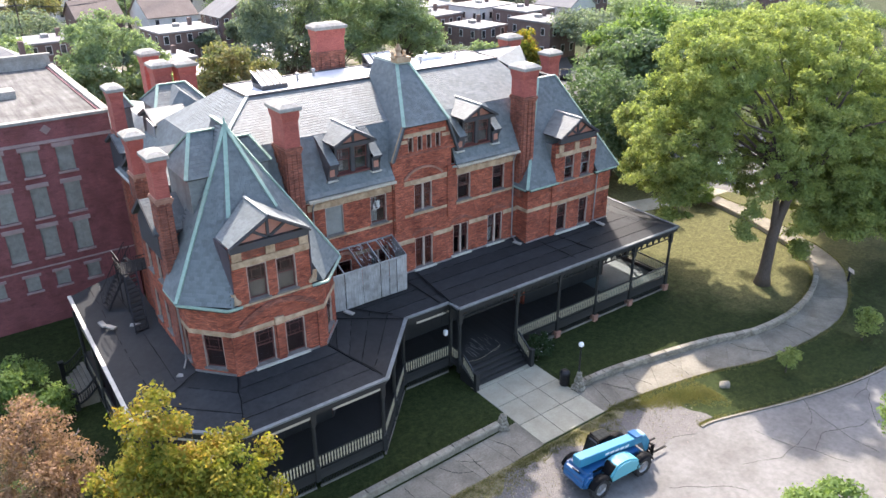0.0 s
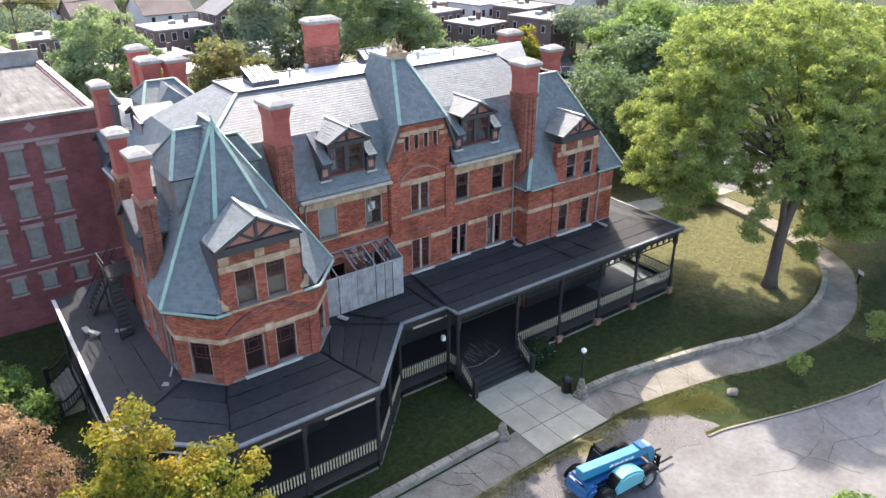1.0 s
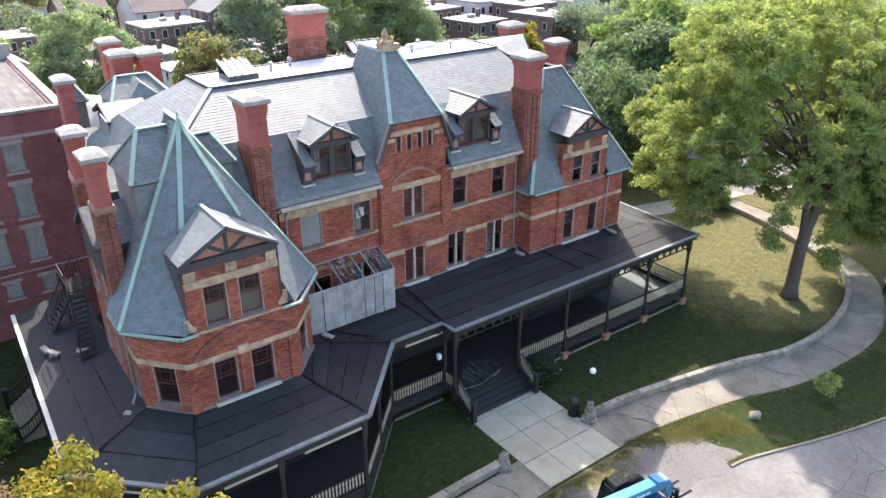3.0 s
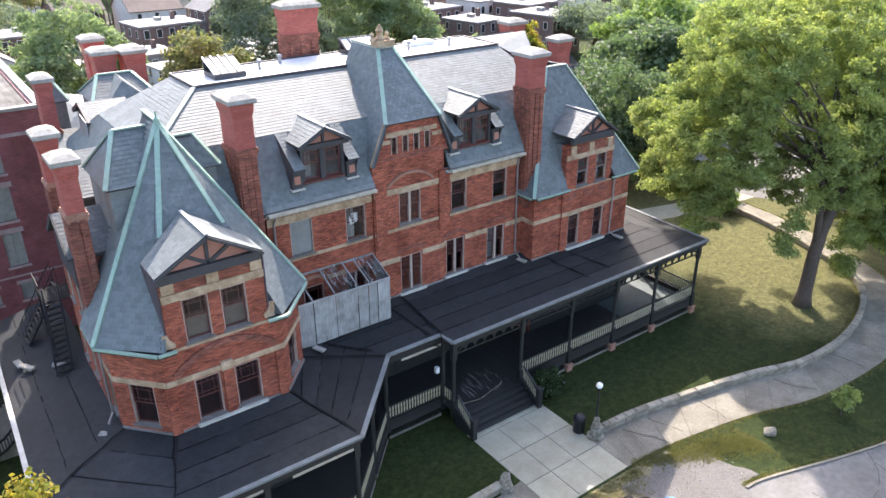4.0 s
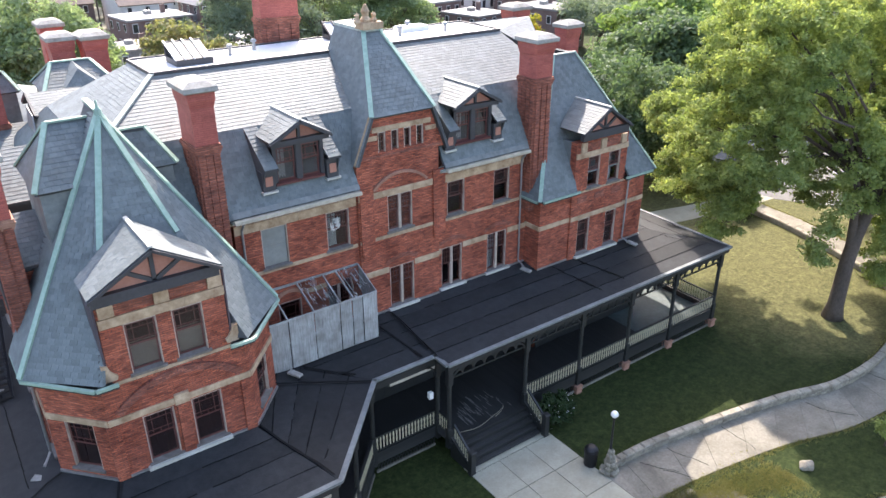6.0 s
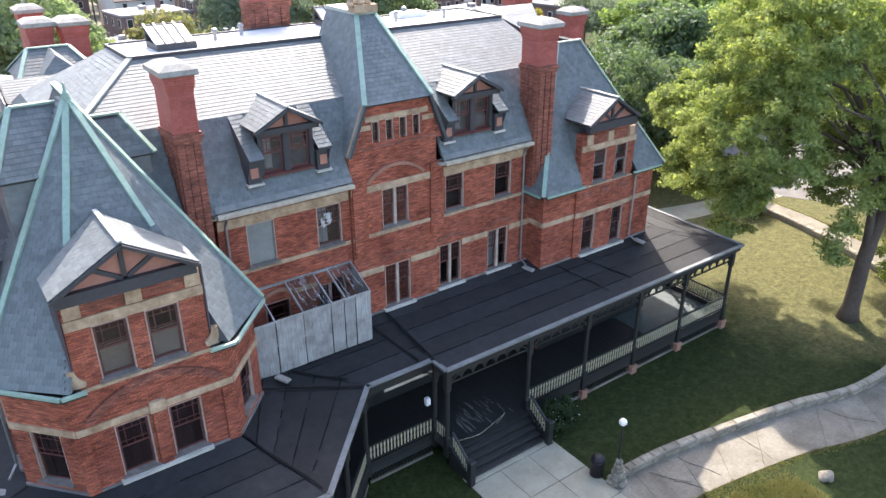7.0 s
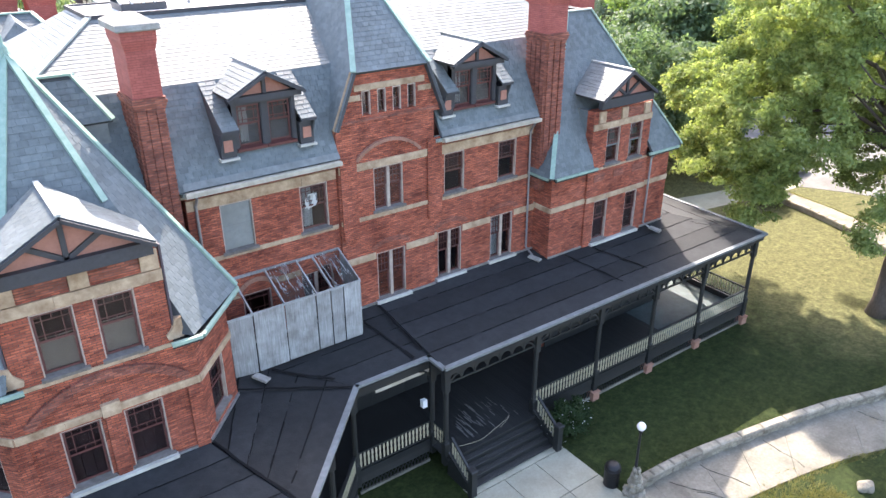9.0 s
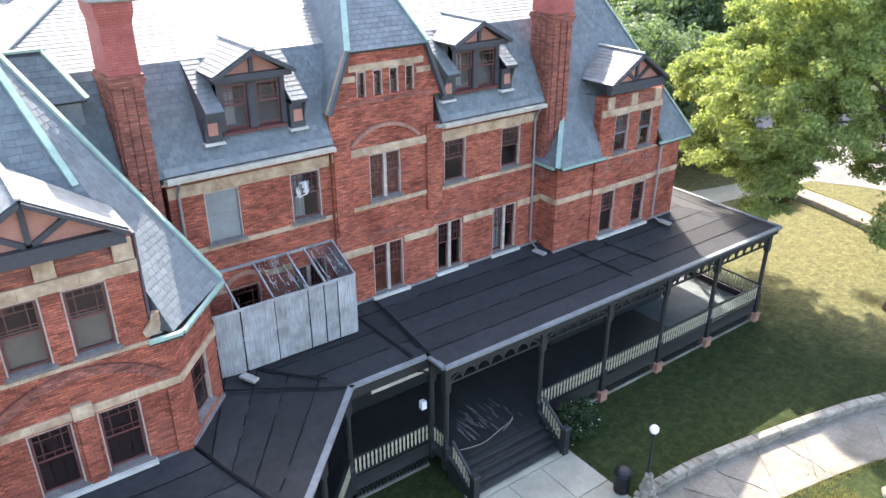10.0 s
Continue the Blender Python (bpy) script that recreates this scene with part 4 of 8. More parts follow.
def roof_face(pts, single=0, thick=0.12, name="roof"):
    bm = bmesh.new()
    slab(bm, pts, thick)
    r = part(name, bm, M_DECKING, hotel)
    slates(r, pts, single)
    return r


def hip(p, q, w=0.2, mat=None):
    bm = bmesh.new()
    p, q = Vector(p) + Vector((0, 0, 0.05)), Vector(q) + Vector((0, 0, 0.05))
    bar(bm, p, q, w, 0.07)
    part("hip_flashing", bm, mat or M_COPPER, hotel, "green copper hip flashing")


# main roof: steep lower slope, shallow upper slope, flat deck
LOW, BRK, TOP = (-0.42, 12.36), (1.3, 15.4), (4.7, 17.2)
XL, XR = -18.4, 1.2
roof_face([(XL, LOW[0], LOW[1]), (-10.04, LOW[0], LOW[1]), (-10.04, *BRK), (XL - 1.0, *BRK)])
for x0, x1 in ((-10.04, -9.0), (-5.5, -6.4)):
    roof_face([(x0, 0.147, 13.36), (x1, *BRK), (x0, *BRK)])
roof_face([(-5.5, LOW[0], LOW[1]), (XR - 1.2, LOW[0], LOW[1]), (XR + 1.0, *BRK), (-5.5, *BRK)])
roof_face([(-19.8, *BRK), (2.6, *BRK), (1.78, *TOP), (-16.47, *TOP)])
roof_face([(-19.8, BRK[0], BRK[1]), (-16.47, *TOP), (-16.47, 7.9, 17.2), (-19.8, 9.8, 15.4)])
hip((-19.8, *BRK), (-16.47, *TOP), 0.2, M_GUTTER)
roof_face([(3.3, 2.6, 16.0), (5.85, 6.8, 17.35), (1.78, 4.7, 17.2)])
roof_face([(5.85, 6.8, 17.35), (1.78, 6.8, 17.35), (1.78, 4.7, 17.2)])
roof_face([(4.9, 4.2, 15.8), (8.3, 4.2, 12.2), (8.3, 8.0, 12.2), (5.85, 6.8, 17.35)])
roof_face([(-19.8, 9.8, 15.4), (-16.47, 7.9, 17.2), (5.85, 7.9, 17.2), (8.3, 12.3, 13.0)])
bm = bmesh.new()
box(bm, -16.47, 1.78, 4.72, 8.1, 17.0, 17.24)
part("deck", bm, M_FLAT, hotel, "silvery flat roof deck")
bm = bmesh.new()
for a, b in (((-16.5, 4.68), (1.82, 4.68)), ((-16.5, 8.14), (1.82, 8.14)), ((-16.5, 4.68), (-16.5, 8.14)), ((1.82, 4.68), (1.82, 8.14))):
    bar(bm, (*a, 17.16), (*b, 17.16), 0.1, 0.3)
part("deck_curb", bm, M_TIMBER, hotel, "dark curb round the deck")

# moulded pale gutters along the main eaves, with a metal-lined upper edge
for x0, x1 in ((-15.7, -10.06), (-5.5, -0.4)):
    bm = bmesh.new()
    chamfer_box(bm, x0, x1, -0.66, -0.44, 12.2, 12.36, 0.03)
    part("gutter", bm, M_CORN, hotel, "weathered moulded wooden gutter")
    bm = bmesh.new()
    slab(bm, [(x0, -0.5, 12.42), (x1, -0.5, 12.42), (x1, -0.36, 12.62), (x0, -0.36, 12.62)], 0.01)
    part("eaves_flashing", bm, M_LEAD, hotel, "grey metal strip at the eaves")
# dark screens added at storey height inside, so the panes show no lawn
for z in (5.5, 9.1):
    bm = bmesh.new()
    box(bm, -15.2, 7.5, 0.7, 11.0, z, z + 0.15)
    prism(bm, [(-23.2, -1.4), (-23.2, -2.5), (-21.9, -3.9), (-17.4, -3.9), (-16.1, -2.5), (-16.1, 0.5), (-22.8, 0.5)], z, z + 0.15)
    part("storey_screen", bm, M_VOID, hotel)
# unseen slab added to stop sun leaking through gaps in the roof
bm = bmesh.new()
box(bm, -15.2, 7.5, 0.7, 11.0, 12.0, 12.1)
part("attic_sun_block", bm, M_VOID, hotel)
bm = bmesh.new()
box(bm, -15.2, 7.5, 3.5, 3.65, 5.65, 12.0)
part("inner_screen", bm, M_VOID, hotel)
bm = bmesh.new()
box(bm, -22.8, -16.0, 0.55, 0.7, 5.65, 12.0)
part("inner_screen", bm, M_VOID, hotel)

# turret roof
AP0, AP1 = Vector((-19.7, -0.25, 17.25)), Vector((-19.7, 1.5, 17.3))
e0, e1, e2, e3, e4, e5 = (-24.1, -0.75, 9.8), (-24.1, -2.8, 9.8), (-22.05, -4.75, 9.8), (-17.25, -4.75, 9.8), (-15.15, -2.65, 9.8), (-15.15, 0.6, 9.8)
roof_face([e1, e2, AP0], 90)
roof_face([e2, (-21.95, -4.72, 9.8), AP0])
roof_face([e0, e1, AP0, AP1])
roof_face([e0, (-19.7, 1.5, 9.8), AP1])
roof_face([e3, e4, AP0], 110)
roof_face([e4, e5, AP1, AP0])


def on_front(x, z):
    """The depth of the turret's front slope at a height."""
    f = (z - 9.8) / (AP0.z - 9.8)
    return -4.75 + f * (AP0.y + 4.75)


roof_face([(-21.5, on_front(0, 12.4), 12.4), (-17.9, on_front(0, 12.4), 12.4), AP0])
for side, cx in ((-1, -21.75), (1, -17.72)):
    xe = e2[0] if side < 0 else e3[0]
    f = (12.4 - 9.8) / (AP0.z - 9.8)
    roof_face([(xe, -4.75, 9.8), (cx, -4.3, 9.8), (cx, on_front(0, 12.4), 12.4), (xe + f * (AP0.x - xe), on_front(0, 12.4), 12.4)])
for e, f in ((e1, 0.0), (e2, 0.48), (e3, 0.48), (e4, 0.0)):
    hip(Vector(e).lerp(AP0, f), AP0)
hip(AP0, AP1)
bm = bmesh.new()
lathe(bm, tuple(AP0), [(0.16, -0.15), (0.12, 0.1), (0.05, 0.2), (0.03, 0.42)], 8)
part("finial", bm, M_COPPER, hotel)


def gable(cx, y, zlow, zapex, half, back, infill_half, struts=True, single=0, beam=0.2):
    """A timbered gable: two slated slopes, bargeboards, stucco and struts."""
    for s in (-1, 1):
        a, b = (cx + s * half, y, zlow), (cx, y, zapex)
        c, d = (cx, back, zapex), (cx + s * half, back - (back - y) * 0.42, zlow)
        roof_face([a, b, c, d], single, 0.1)
        bm = bmesh.new()
        bar(bm, (cx + s * half, y + 0.04, zlow - 0.1), (cx, y + 0.04, zapex - 0.1), 0.1, 0.22, (0, -1, 0))
        part("bargeboard", bm, M_TIMBER, hotel, "dark bargeboard")
    yi = y + 0.32
    zl = zlow - 0.12
    bm = bmesh.new()
    slab(bm, [(cx - infill_half, yi, zl), (cx + infill_half, yi, zl), (cx, yi, zapex - 0.12)], 0.12, (0, 1, 0))
    part("stucco", bm, M_PINK, hotel, "pinkish stucco gable")
    bm = bmesh.new()
    bar(bm, (cx - half + 0.08, yi - 0.1, zl + 0.1 - beam / 2), (cx + half - 0.08, yi - 0.1, zl + 0.1 - beam / 2), 0.24, beam)
    part("tie_beam", bm, M_TIMBER, hotel)
    h = zapex - zl
    segs = [((cx, zl), (cx, zapex - 0.15))]
    if struts:
        segs += [((cx, zl + 0.08), (cx - infill_half * 0.48, zl + h * 0.5)), ((cx, zl + 0.08), (cx + infill_half * 0.48, zl + h * 0.5))]
    for (x0, z0), (x1, z1) in segs:
        bm = bmesh.new()
        bar(bm, (x0, yi - 0.04, z0), (x1, yi - 0.04, z1), 0.13, 0.1, (0, 1, 0))
        part("strut", bm, M_TIMBER, hotel)
    bm = bmesh.new()
    bar(bm, (cx, y, zapex + 0.03), (cx, back, zapex + 0.03), 0.14, 0.06)
    part("ridge", bm, M_PALE, hotel)


gable(-19.93, -5.12, 13.02, 14.2, 2.05, -2.3, 1.9, True, 25, 0.36)
gable(4.02, -1.66, 12.88, 14.0, 1.78, 1.3, 1.6, True, 20, 0.4)

# east bay roof
bA, bB = Vector((3.3, 2.0, 16.1)), Vector((4.9, 2.0, 16.1))
f0, f1, f2, f3 = (-0.42, 0.6, 9.8), (-0.42, -1.5, 9.8), (8.42, -1.5, 9.8), (8.42, 5.5, 9.8)
roof_face([f1, (2.2, -1.5, 9.8), bA])
roof_face([(6.2, -1.5, 9.8), f2, bB])
roof_face([(2.2, -1.1, 10.5), (6.2, -1.1, 10.5), bB, bA])
roof_face([f0, f1, bA, (3.3, 4.0, 16.1)])
roof_face([f2, f3, (4.9, 4.0, 16.1), bB])
hip(f1, bA)
hip(f2, bB)
hip(bA, bB, 0.16, M_GUTTER)

# pavilion tower roof
tx = -7.68
RL, RR = tx - 0.2, tx + 0.62
roof_face([(tx - 1.62, -0.4, 15.34), (tx + 1.62, -0.4, 15.34), (RR, 2.4, 18.4), (RL, 2.4, 18.4)])
for s, r in ((-1, RL), (1, RR)):
    roof_face([(tx + s * 2.42, -0.39, 13.36), (tx + s * 1.62, -0.39, 15.34), (tx + s * 1.62, 4.9, 15.34), (tx + s * 2.42, 4.9, 13.36)])
    roof_face([(tx + s * 1.62, -0.39, 15.34), (r, 2.4, 18.4), (r, 4.9, 18.4), (tx + s * 1.62, 4.9, 15.34)])
    hip((tx + s * 1.62, -0.4, 15.34), (r, 2.4, 18.4))
bm = bmesh.new()
box(bm, RL - 0.05, RR + 0.05, 2.3, 5.0, 18.36, 18.5)
part("ridge_capping", bm, M_GUTTER, hotel)
bm = bmesh.new()
box(bm, RL - 0.1, RR + 0.1, 2.2, 2.9, 18.45, 18.75)
lathe(bm, (tx, 2.5, 18.7), [(0.2, 0), (0.26, 0.15), (0.14, 0.3), (0.2, 0.5), (0.06, 0.8)], 8)
for dx in (-0.42, 0.42):
    lathe(bm, (tx + dx, 2.5, 18.7), [(0.13, 0), (0.17, 0.1), (0.08, 0.22), (0.12, 0.36), (0.03, 0.45)], 8)
part("terracotta_crest", bm, M_STONE, hotel, "cream terracotta crest with finials")


def dormer(cx, single=0):
    """Roof dormer with a pair of sashes, half-timbered gable, slated skirts and blocks at its foot."""
    y, z0, zl, za = -0.05, 13.2, 15.12, 15.85
    gable(cx, y - 0.42, zl, za, 1.34, 3.0, 1.12, False, single)
    brick_wall((cx - 1.12, y), (cx + 1.12, y), z0, zl, [(0.13, 1.02, z0 + 0.12, zl - 0.32, "hung", "curtain"), (1.22, 2.11, z0 + 0.12, zl - 0.32)], 0.3, M_TIMBER, "dormer_front", M_TIMBER)
    for s in (-1, 1):
        bm = bmesh.new()
        slab(bm, [(cx + s * 1.12, y + 0.01, z0), (cx + s * 1.12, y + 0.01, zl), (cx + s * 1.12, 1.25, zl)], 0.06, (-s, 0, 0))
        part("cheek", bm, M_DECKING, hotel)
        bm = bmesh.new()
        box(bm, cx + s * 1.42 - 0.26, cx + s * 1.42 + 0.26, y - 0.14, y + 0.5, z0 - 0.1, z0 + 0.72)
        part("foot_block", bm, M_TIMBER, hotel)
        bm = bmesh.new()
        box(bm, cx + s * 1.42 - 0.15, cx + s * 1.42 + 0.15, y - 0.17, y - 0.13, z0 + 0.14, z0 + 0.52)
        part("foot_panel", bm, M_PINK, hotel)
        bm = bmesh.new()
        box(bm, cx + s * 1.42 - 0.32, cx + s * 1.42 + 0.32, y - 0.24, y + 0.2, z0 - 0.16, z0 - 0.08)
        part("foot_sill", bm, M_PALE, hotel)
        roof_face([(cx + s * 1.1, -0.5, 14.1), (cx + s * 1.67, -0.5, 14.1), (cx + s * 1.67, 1.32, 15.42), (cx + s * 1.1, 1.32, 15.42)], 0, 0.06)
        bm = bmesh.new()
        slab(bm, [(cx + s * 1.66, 1.3, 15.36), (cx + s * 1.66, -0.45, 14.06), (cx + s * 1.66, -0.02, 13.0)], 0.05, (-s, 0, 0))
        part("skirt_side", bm, M_DECKING, hotel)
        bm = bmesh.new()
        bar(bm, (cx + s * 1.1, -0.5, 14.05), (cx + s * 1.67, -0.5, 14.05), 0.05, 0.09)
        part("skirt_fascia", bm, M_TIMBER, hotel)


dormer(-12.56)
dormer(-3.64)


def chimney(x0, x1, y0, y1, zbase, zcap, painted=2.0, collar=None):
    """Brick stack: ribbed shaft, corbelled collar, painted head, sloping concrete cap."""
    bm = bmesh.new()
    w, d = x1 - x0, y1 - y0
    box(bm, x0 + 0.1, x1 - 0.1, y0 + 0.1, y1 - 0.1, zbase, zcap - painted)
    shaft = part("chimney", bm, M_CHIM, hotel, "brick stack with painted red head and concrete cap")
    ztop = zcap - painted - 0.12

    def rib(ax, ay, bx_, by_):
        """An upright rib of headers, every other course standing proud."""
        bm = bmesh.new()
        z, k = zbase, 0
        while z < ztop - 0.08:
            o = 0.016 * (k % 2)
            box(bm, ax - o, bx_ + o, ay - o, by_ + o, z, z + 0.072)
            z, k = z + 0.075, k + 1
        part("rib", bm, M_CHIM, shaft)

    n = 3 if w > 1 else 2
    for k in range(n):
        cx = x0 + 0.1 + (w - 0.2) * (k + 0.5) / n
        rib(cx - 0.12, y0 + 0.045, cx + 0.12, y0 + 0.12)
    for k in range(4):
        cy = y0 + 0.1 + (d - 0.2) * (k + 0.5) / 4
        rib(x0 + 0.045, cy - 0.12, x0 + 0.12, cy + 0.12)
    bm = bmesh.new()
    zc = zcap - painted
    for k, o in enumerate((0.0, -0.03, -0.06, -0.03)):
        box(bm, x0 + 0.06 + o, x1 - 0.06 - o, y0 + 0.06 + o, y1 - 0.06 - o, zc - 0.3 + 0.09 * k, zc - 0.3 + 0.09 * k + 0.086)
    part("collar", bm, collar or M_CHIM, shaft)
    bm = bmesh.new()
    box(bm, x0 + 0.09, x1 - 0.09, y0 + 0.09, y1 - 0.09, zc + 0.06, zcap - 0.55)
    rings = []
    for z, o in ((zcap - 0.55, 0.085), (zcap - 0.28, 0.02), (zcap, 0.01)):
        rings.append([bm.verts.new(c) for c in ((x0 + o, y0 + o, z), (x1 - o, y0 + o, z), (x1 - o, y1 - o, z), (x0 + o, y1 - o, z))])
    for a, b in zip(rings, rings[1:]):
        for k in range(4):
            bm.faces.new((a[k], a[(k + 1) % 4], b[(k + 1) % 4], b[k]))
    bm.faces.new(rings[0])
    bm.faces.new(rings[-1])
    part("painted_head", bm, M_REDPAINT, shaft)
    bm = bmesh.new()
    rings = []
    for z, o in ((zcap, -0.06), (zcap + 0.04, -0.1), (zcap + 0.2, -0.1), (zcap + 0.38, 0.2)):
        rings.append([bm.verts.new((x + rng.uniform(-0.02, 0.02), y + rng.uniform(-0.02, 0.02), z)) for x, y in ((x0 + o, y0 + o), (x1 - o, y0 + o), (x1 - o, y1 - o), (x0 + o, y1 - o))])
    for a, b in zip(rings, rings[1:]):
        for k in range(4):
            bm.faces.new((a[k], a[(k + 1) % 4], b[(k + 1) % 4], b[k]))
    bm.faces.new(rings[0])
    bm.faces.new(rings[-1])
    part("cap", bm, M_CAP, shaft)
    return shaft


chimney(-16.8, -15.75, -0.5, 1.15, 9.0, 17.45)
chimney(-0.35, 0.9, -0.65, 0.75, 9.0, 17.45, 1.7)
chimney(-23.75, -22.9, -0.95, 0.3, 5.0, 16.35, 1.95, M_LINTELS)
chimney(-23.65, -22.8, 3.1, 4.2, 5.0, 16.35, 1.9, M_LINTELS)
chimney(-21.9, -21.0, 13.5, 14.9, 5.0, 16.5, 2.6)
chimney(-18.2, -16.9, 16.6, 18.0, 5.0, 17.0, 3.0)
chimney(-16.7, -15.4, 16.0, 17.6, 5.0, 17.0, 3.0)
chimney(-18.0, -16.8, 19.6, 20.9, 5.0, 17.3, 3.0)
chimney(-10.1, -7.95, 8.3, 9.4, 12.0, 19.75, 1.4)
chimney(5.9, 7.1, 3.7, 4.7, 10.0, 17.0, 2.4)
chimney(6.2, 7.6, 8.6, 9.8, 10.0, 17.4, 2.4)

# west wing roofs
W0, W1, W2, W3 = (-22.1, 3.2, 11.5), (-22.1, 14.2, 11.5), (-20.9, 12.8, 13.7), (-20.9, 3.4, 13.7)
roof_face([W1, W0, W3, W2])
roof_face([W2, W3, (-19.8, 2.6, 15.4), (-19.8, 9.8, 15.4)])
bm = bmesh.new()
bar(bm, (-22.15, 3.2, 11.45), (-22.15, 14.2, 11.45), 0.14, 0.12)
part("gutter", bm, M_PALE, hotel, "white painted gutter")


def west_dormer(x0, x1, y0, yr, ze, zr, foot):
    """Gabled dormer looking west: two shallow slate slopes on dark boarded cheeks."""
    y1 = 2 * yr - y0
    bm = bmesh.new()
    box(bm, x0 + 0.2, x1 - 0.05, y0 + 0.22, y1 - 0.22, foot, ze - 0.12)
    part("dormer_wall", bm, M_TIMBER, hotel, "dark boarded dormer")
    bm = bmesh.new()
    slab(bm, [(x0 + 0.2, y0 + 0.3, ze - 0.1), (x0 + 0.2, y1 - 0.3, ze - 0.1), (x0 + 0.2, yr, zr - 0.12)], 0.1, (1, 0, 0))
    part("dormer_gable", bm, M_TIMBER, hotel)
    roof_face([(x0, y0, ze), (x1, y0, ze), (x1, yr, zr), (x0, yr, zr)])
    roof_face([(x1, y1, ze), (x0, y1, ze), (x0, yr, zr), (x1, yr, zr)])
    bm = bmesh.new()
    bar(bm, (x0 + 0.01, y0, ze - 0.02), (x0 + 0.01, yr, zr - 0.02), 0.06, 0.18)
    bar(bm, (x0 + 0.01, y1, ze - 0.02), (x0 + 0.01, yr, zr - 0.02), 0.06, 0.18)
    part("bargeboard", bm, M_TIMBER, hotel)
    bm = bmesh.new()
    bar(bm, (x0, y0 - 0.03, ze), (x1, y0 - 0.03, ze), 0.08, 0.1)
    part("gutter", bm, M_TIMBER, hotel)


west_dormer(-23.95, -20.4, -0.3, 1.6, 12.45, 13.75, 11.0)
west_dormer(-22.9, -20.0, 3.9, 6.4, 13.3, 14.75, 11.5)
west_dormer(-22.2, -20.2, 12.2, 13.9, 13.0, 13.85, 11.0)
west_dormer(-20.3, -17.9, 10.4, 12.1, 14.85, 15.55, 13.0)
bm = bmesh.new()
slab(bm, [(-20.6, 9.4, 13.4), (-20.6, 11.4, 13.4), (-20.45, 11.3, 15.2), (-20.45, 10.0, 15.0)], 0.04, (1, 0, 0))
part("sheet_flashing", bm, M_STEEL, hotel, "grey sheet metal cheek")


def hipped_dormer(x0, x1, y0, y1, zb, ze, zr, ridge):
    """Dormer block with a hipped slate roof; ridge from one end to the other."""
    bm = bmesh.new()
    box(bm, x0 + 0.15, x1 - 0.15, y0 + 0.15, y1 - 0.15, zb, ze - 0.05)
    part("dormer_wall", bm, M_LEAD, hotel, "grey boarded dormer")
    (rx0, ry0), (rx1, ry1) = ridge
    c = [(x0, y0, ze), (x1, y0, ze), (x1, y1, ze), (x0, y1, ze)]
    r0, r1 = (rx0, ry0, zr), (rx1, ry1, zr)
    roof_face([c[0], c[1], r1, r0])
    roof_face([c[2], c[3], r0, r1])
    roof_face([c[3], c[0], r0])
    roof_face([c[1], c[2], r1])
    for a, b in ((c[0], r0), (c[3], r0), (c[1], r1), (c[2], r1), (r0, r1)):
        hip(a, b, 0.18)


hipped_dormer(-22.2, -19.4, -1.0, 2.5, 12.0, 15.1, 16.88, ((-21.2, 0.75), (-19.5, 0.75)))
hipped_dormer(-20.2, -17.2, 0.4, 2.2, 13.0, 14.8, 16.1, ((-19.2, 1.3), (-17.95, 1.3)))
hipped_dormer(-19.4, -15.9, 12.9, 16.2, 10.0, 15.2, 16.35, ((-18.6, 14.5), (-16.8, 14.5)))
for sd in (-1, 1):
    roof_face([(-17.65 + sd * 1.15, 12.3, 15.15), (-17.65, 13.1, 16.2), (-17.65, 14.5, 16.4)])
roof_face([(-18.8, 12.3, 15.15), (-16.5, 12.3, 15.15), (-17.65, 13.1, 16.2)])
hipped_dormer(-21.3, -20.1, 15.4, 16.6, 12.0, 15.0, 15.9, ((-20.8, 16.0), (-20.6, 16.0)))
bm = bmesh.new()
box(bm, -21.0, -15.0, 14.0, 24.0, 0.0, 12.5)
part("rear_wing", bm, M_BRICK, hotel)
roof_face([(-21.3, 14.6, 12.5), (-21.3, 24.2, 12.5), (-19.2, 24.2, 13.6), (-19.2, 14.6, 13.6)])
roof_face([(-14.6, 14.6, 12.5), (-14.6, 24.2, 12.5), (-19.2, 24.2, 13.6), (-19.2, 14.6, 13.6)])


def skylight(x0, x1, y0, y1, z, h, panes, dark=False):
    root = thing("skylight", "glazed roof light with dark frame on the flat roof", "skylight", "roof lights")
    bm = bmesh.new()
    box(bm, x0, x1, y0, y1, z, z + 0.25)
    part("upstand", bm, M_TIMBER, root)
    bm = bmesh.new()
    slab(bm, [(x0, y1, z + 0.25), (x1, y1, z + 0.25), (x1, y1, z + h)], 0.05, (0, -1, 0))
    prism(bm, [(x0, y1 - 0.08), (x1, y1 - 0.08), (x1, y1), (x0, y1)], z + 0.25, z + h)
    part("back", bm, M_TIMBER, root)
    for k in range(panes):
        a, b = x0 + (x1 - x0) * k / panes, x0 + (x1 - x0) * (k + 1) / panes
        bm = bmesh.new()
        slab(bm, [(a + 0.05, y0, z + 0.27), (b - 0.05, y0, z + 0.27), (b - 0.05, y1, z + h), (a + 0.05, y1, z + h)], 0.03)
        part("pane", bm, M_TIMBER if dark else M_FLAT, root, "dark glass pane" if dark else "whitened glass pane")
        bm = bmesh.new()
        bar(bm, (a, y0, z + 0.28), (a, y1, z + h + 0.02), 0.07, 0.07)
        part("glazing_bar", bm, M_FLAT if dark else M_TIMBER, root)


skylight(-15.2, -13.6, 5.4, 6.9, 17.24, 0.85, 4, True)
skylight(-7.0, -4.9, 7.2, 8.0, 17.24, 0.8, 4)
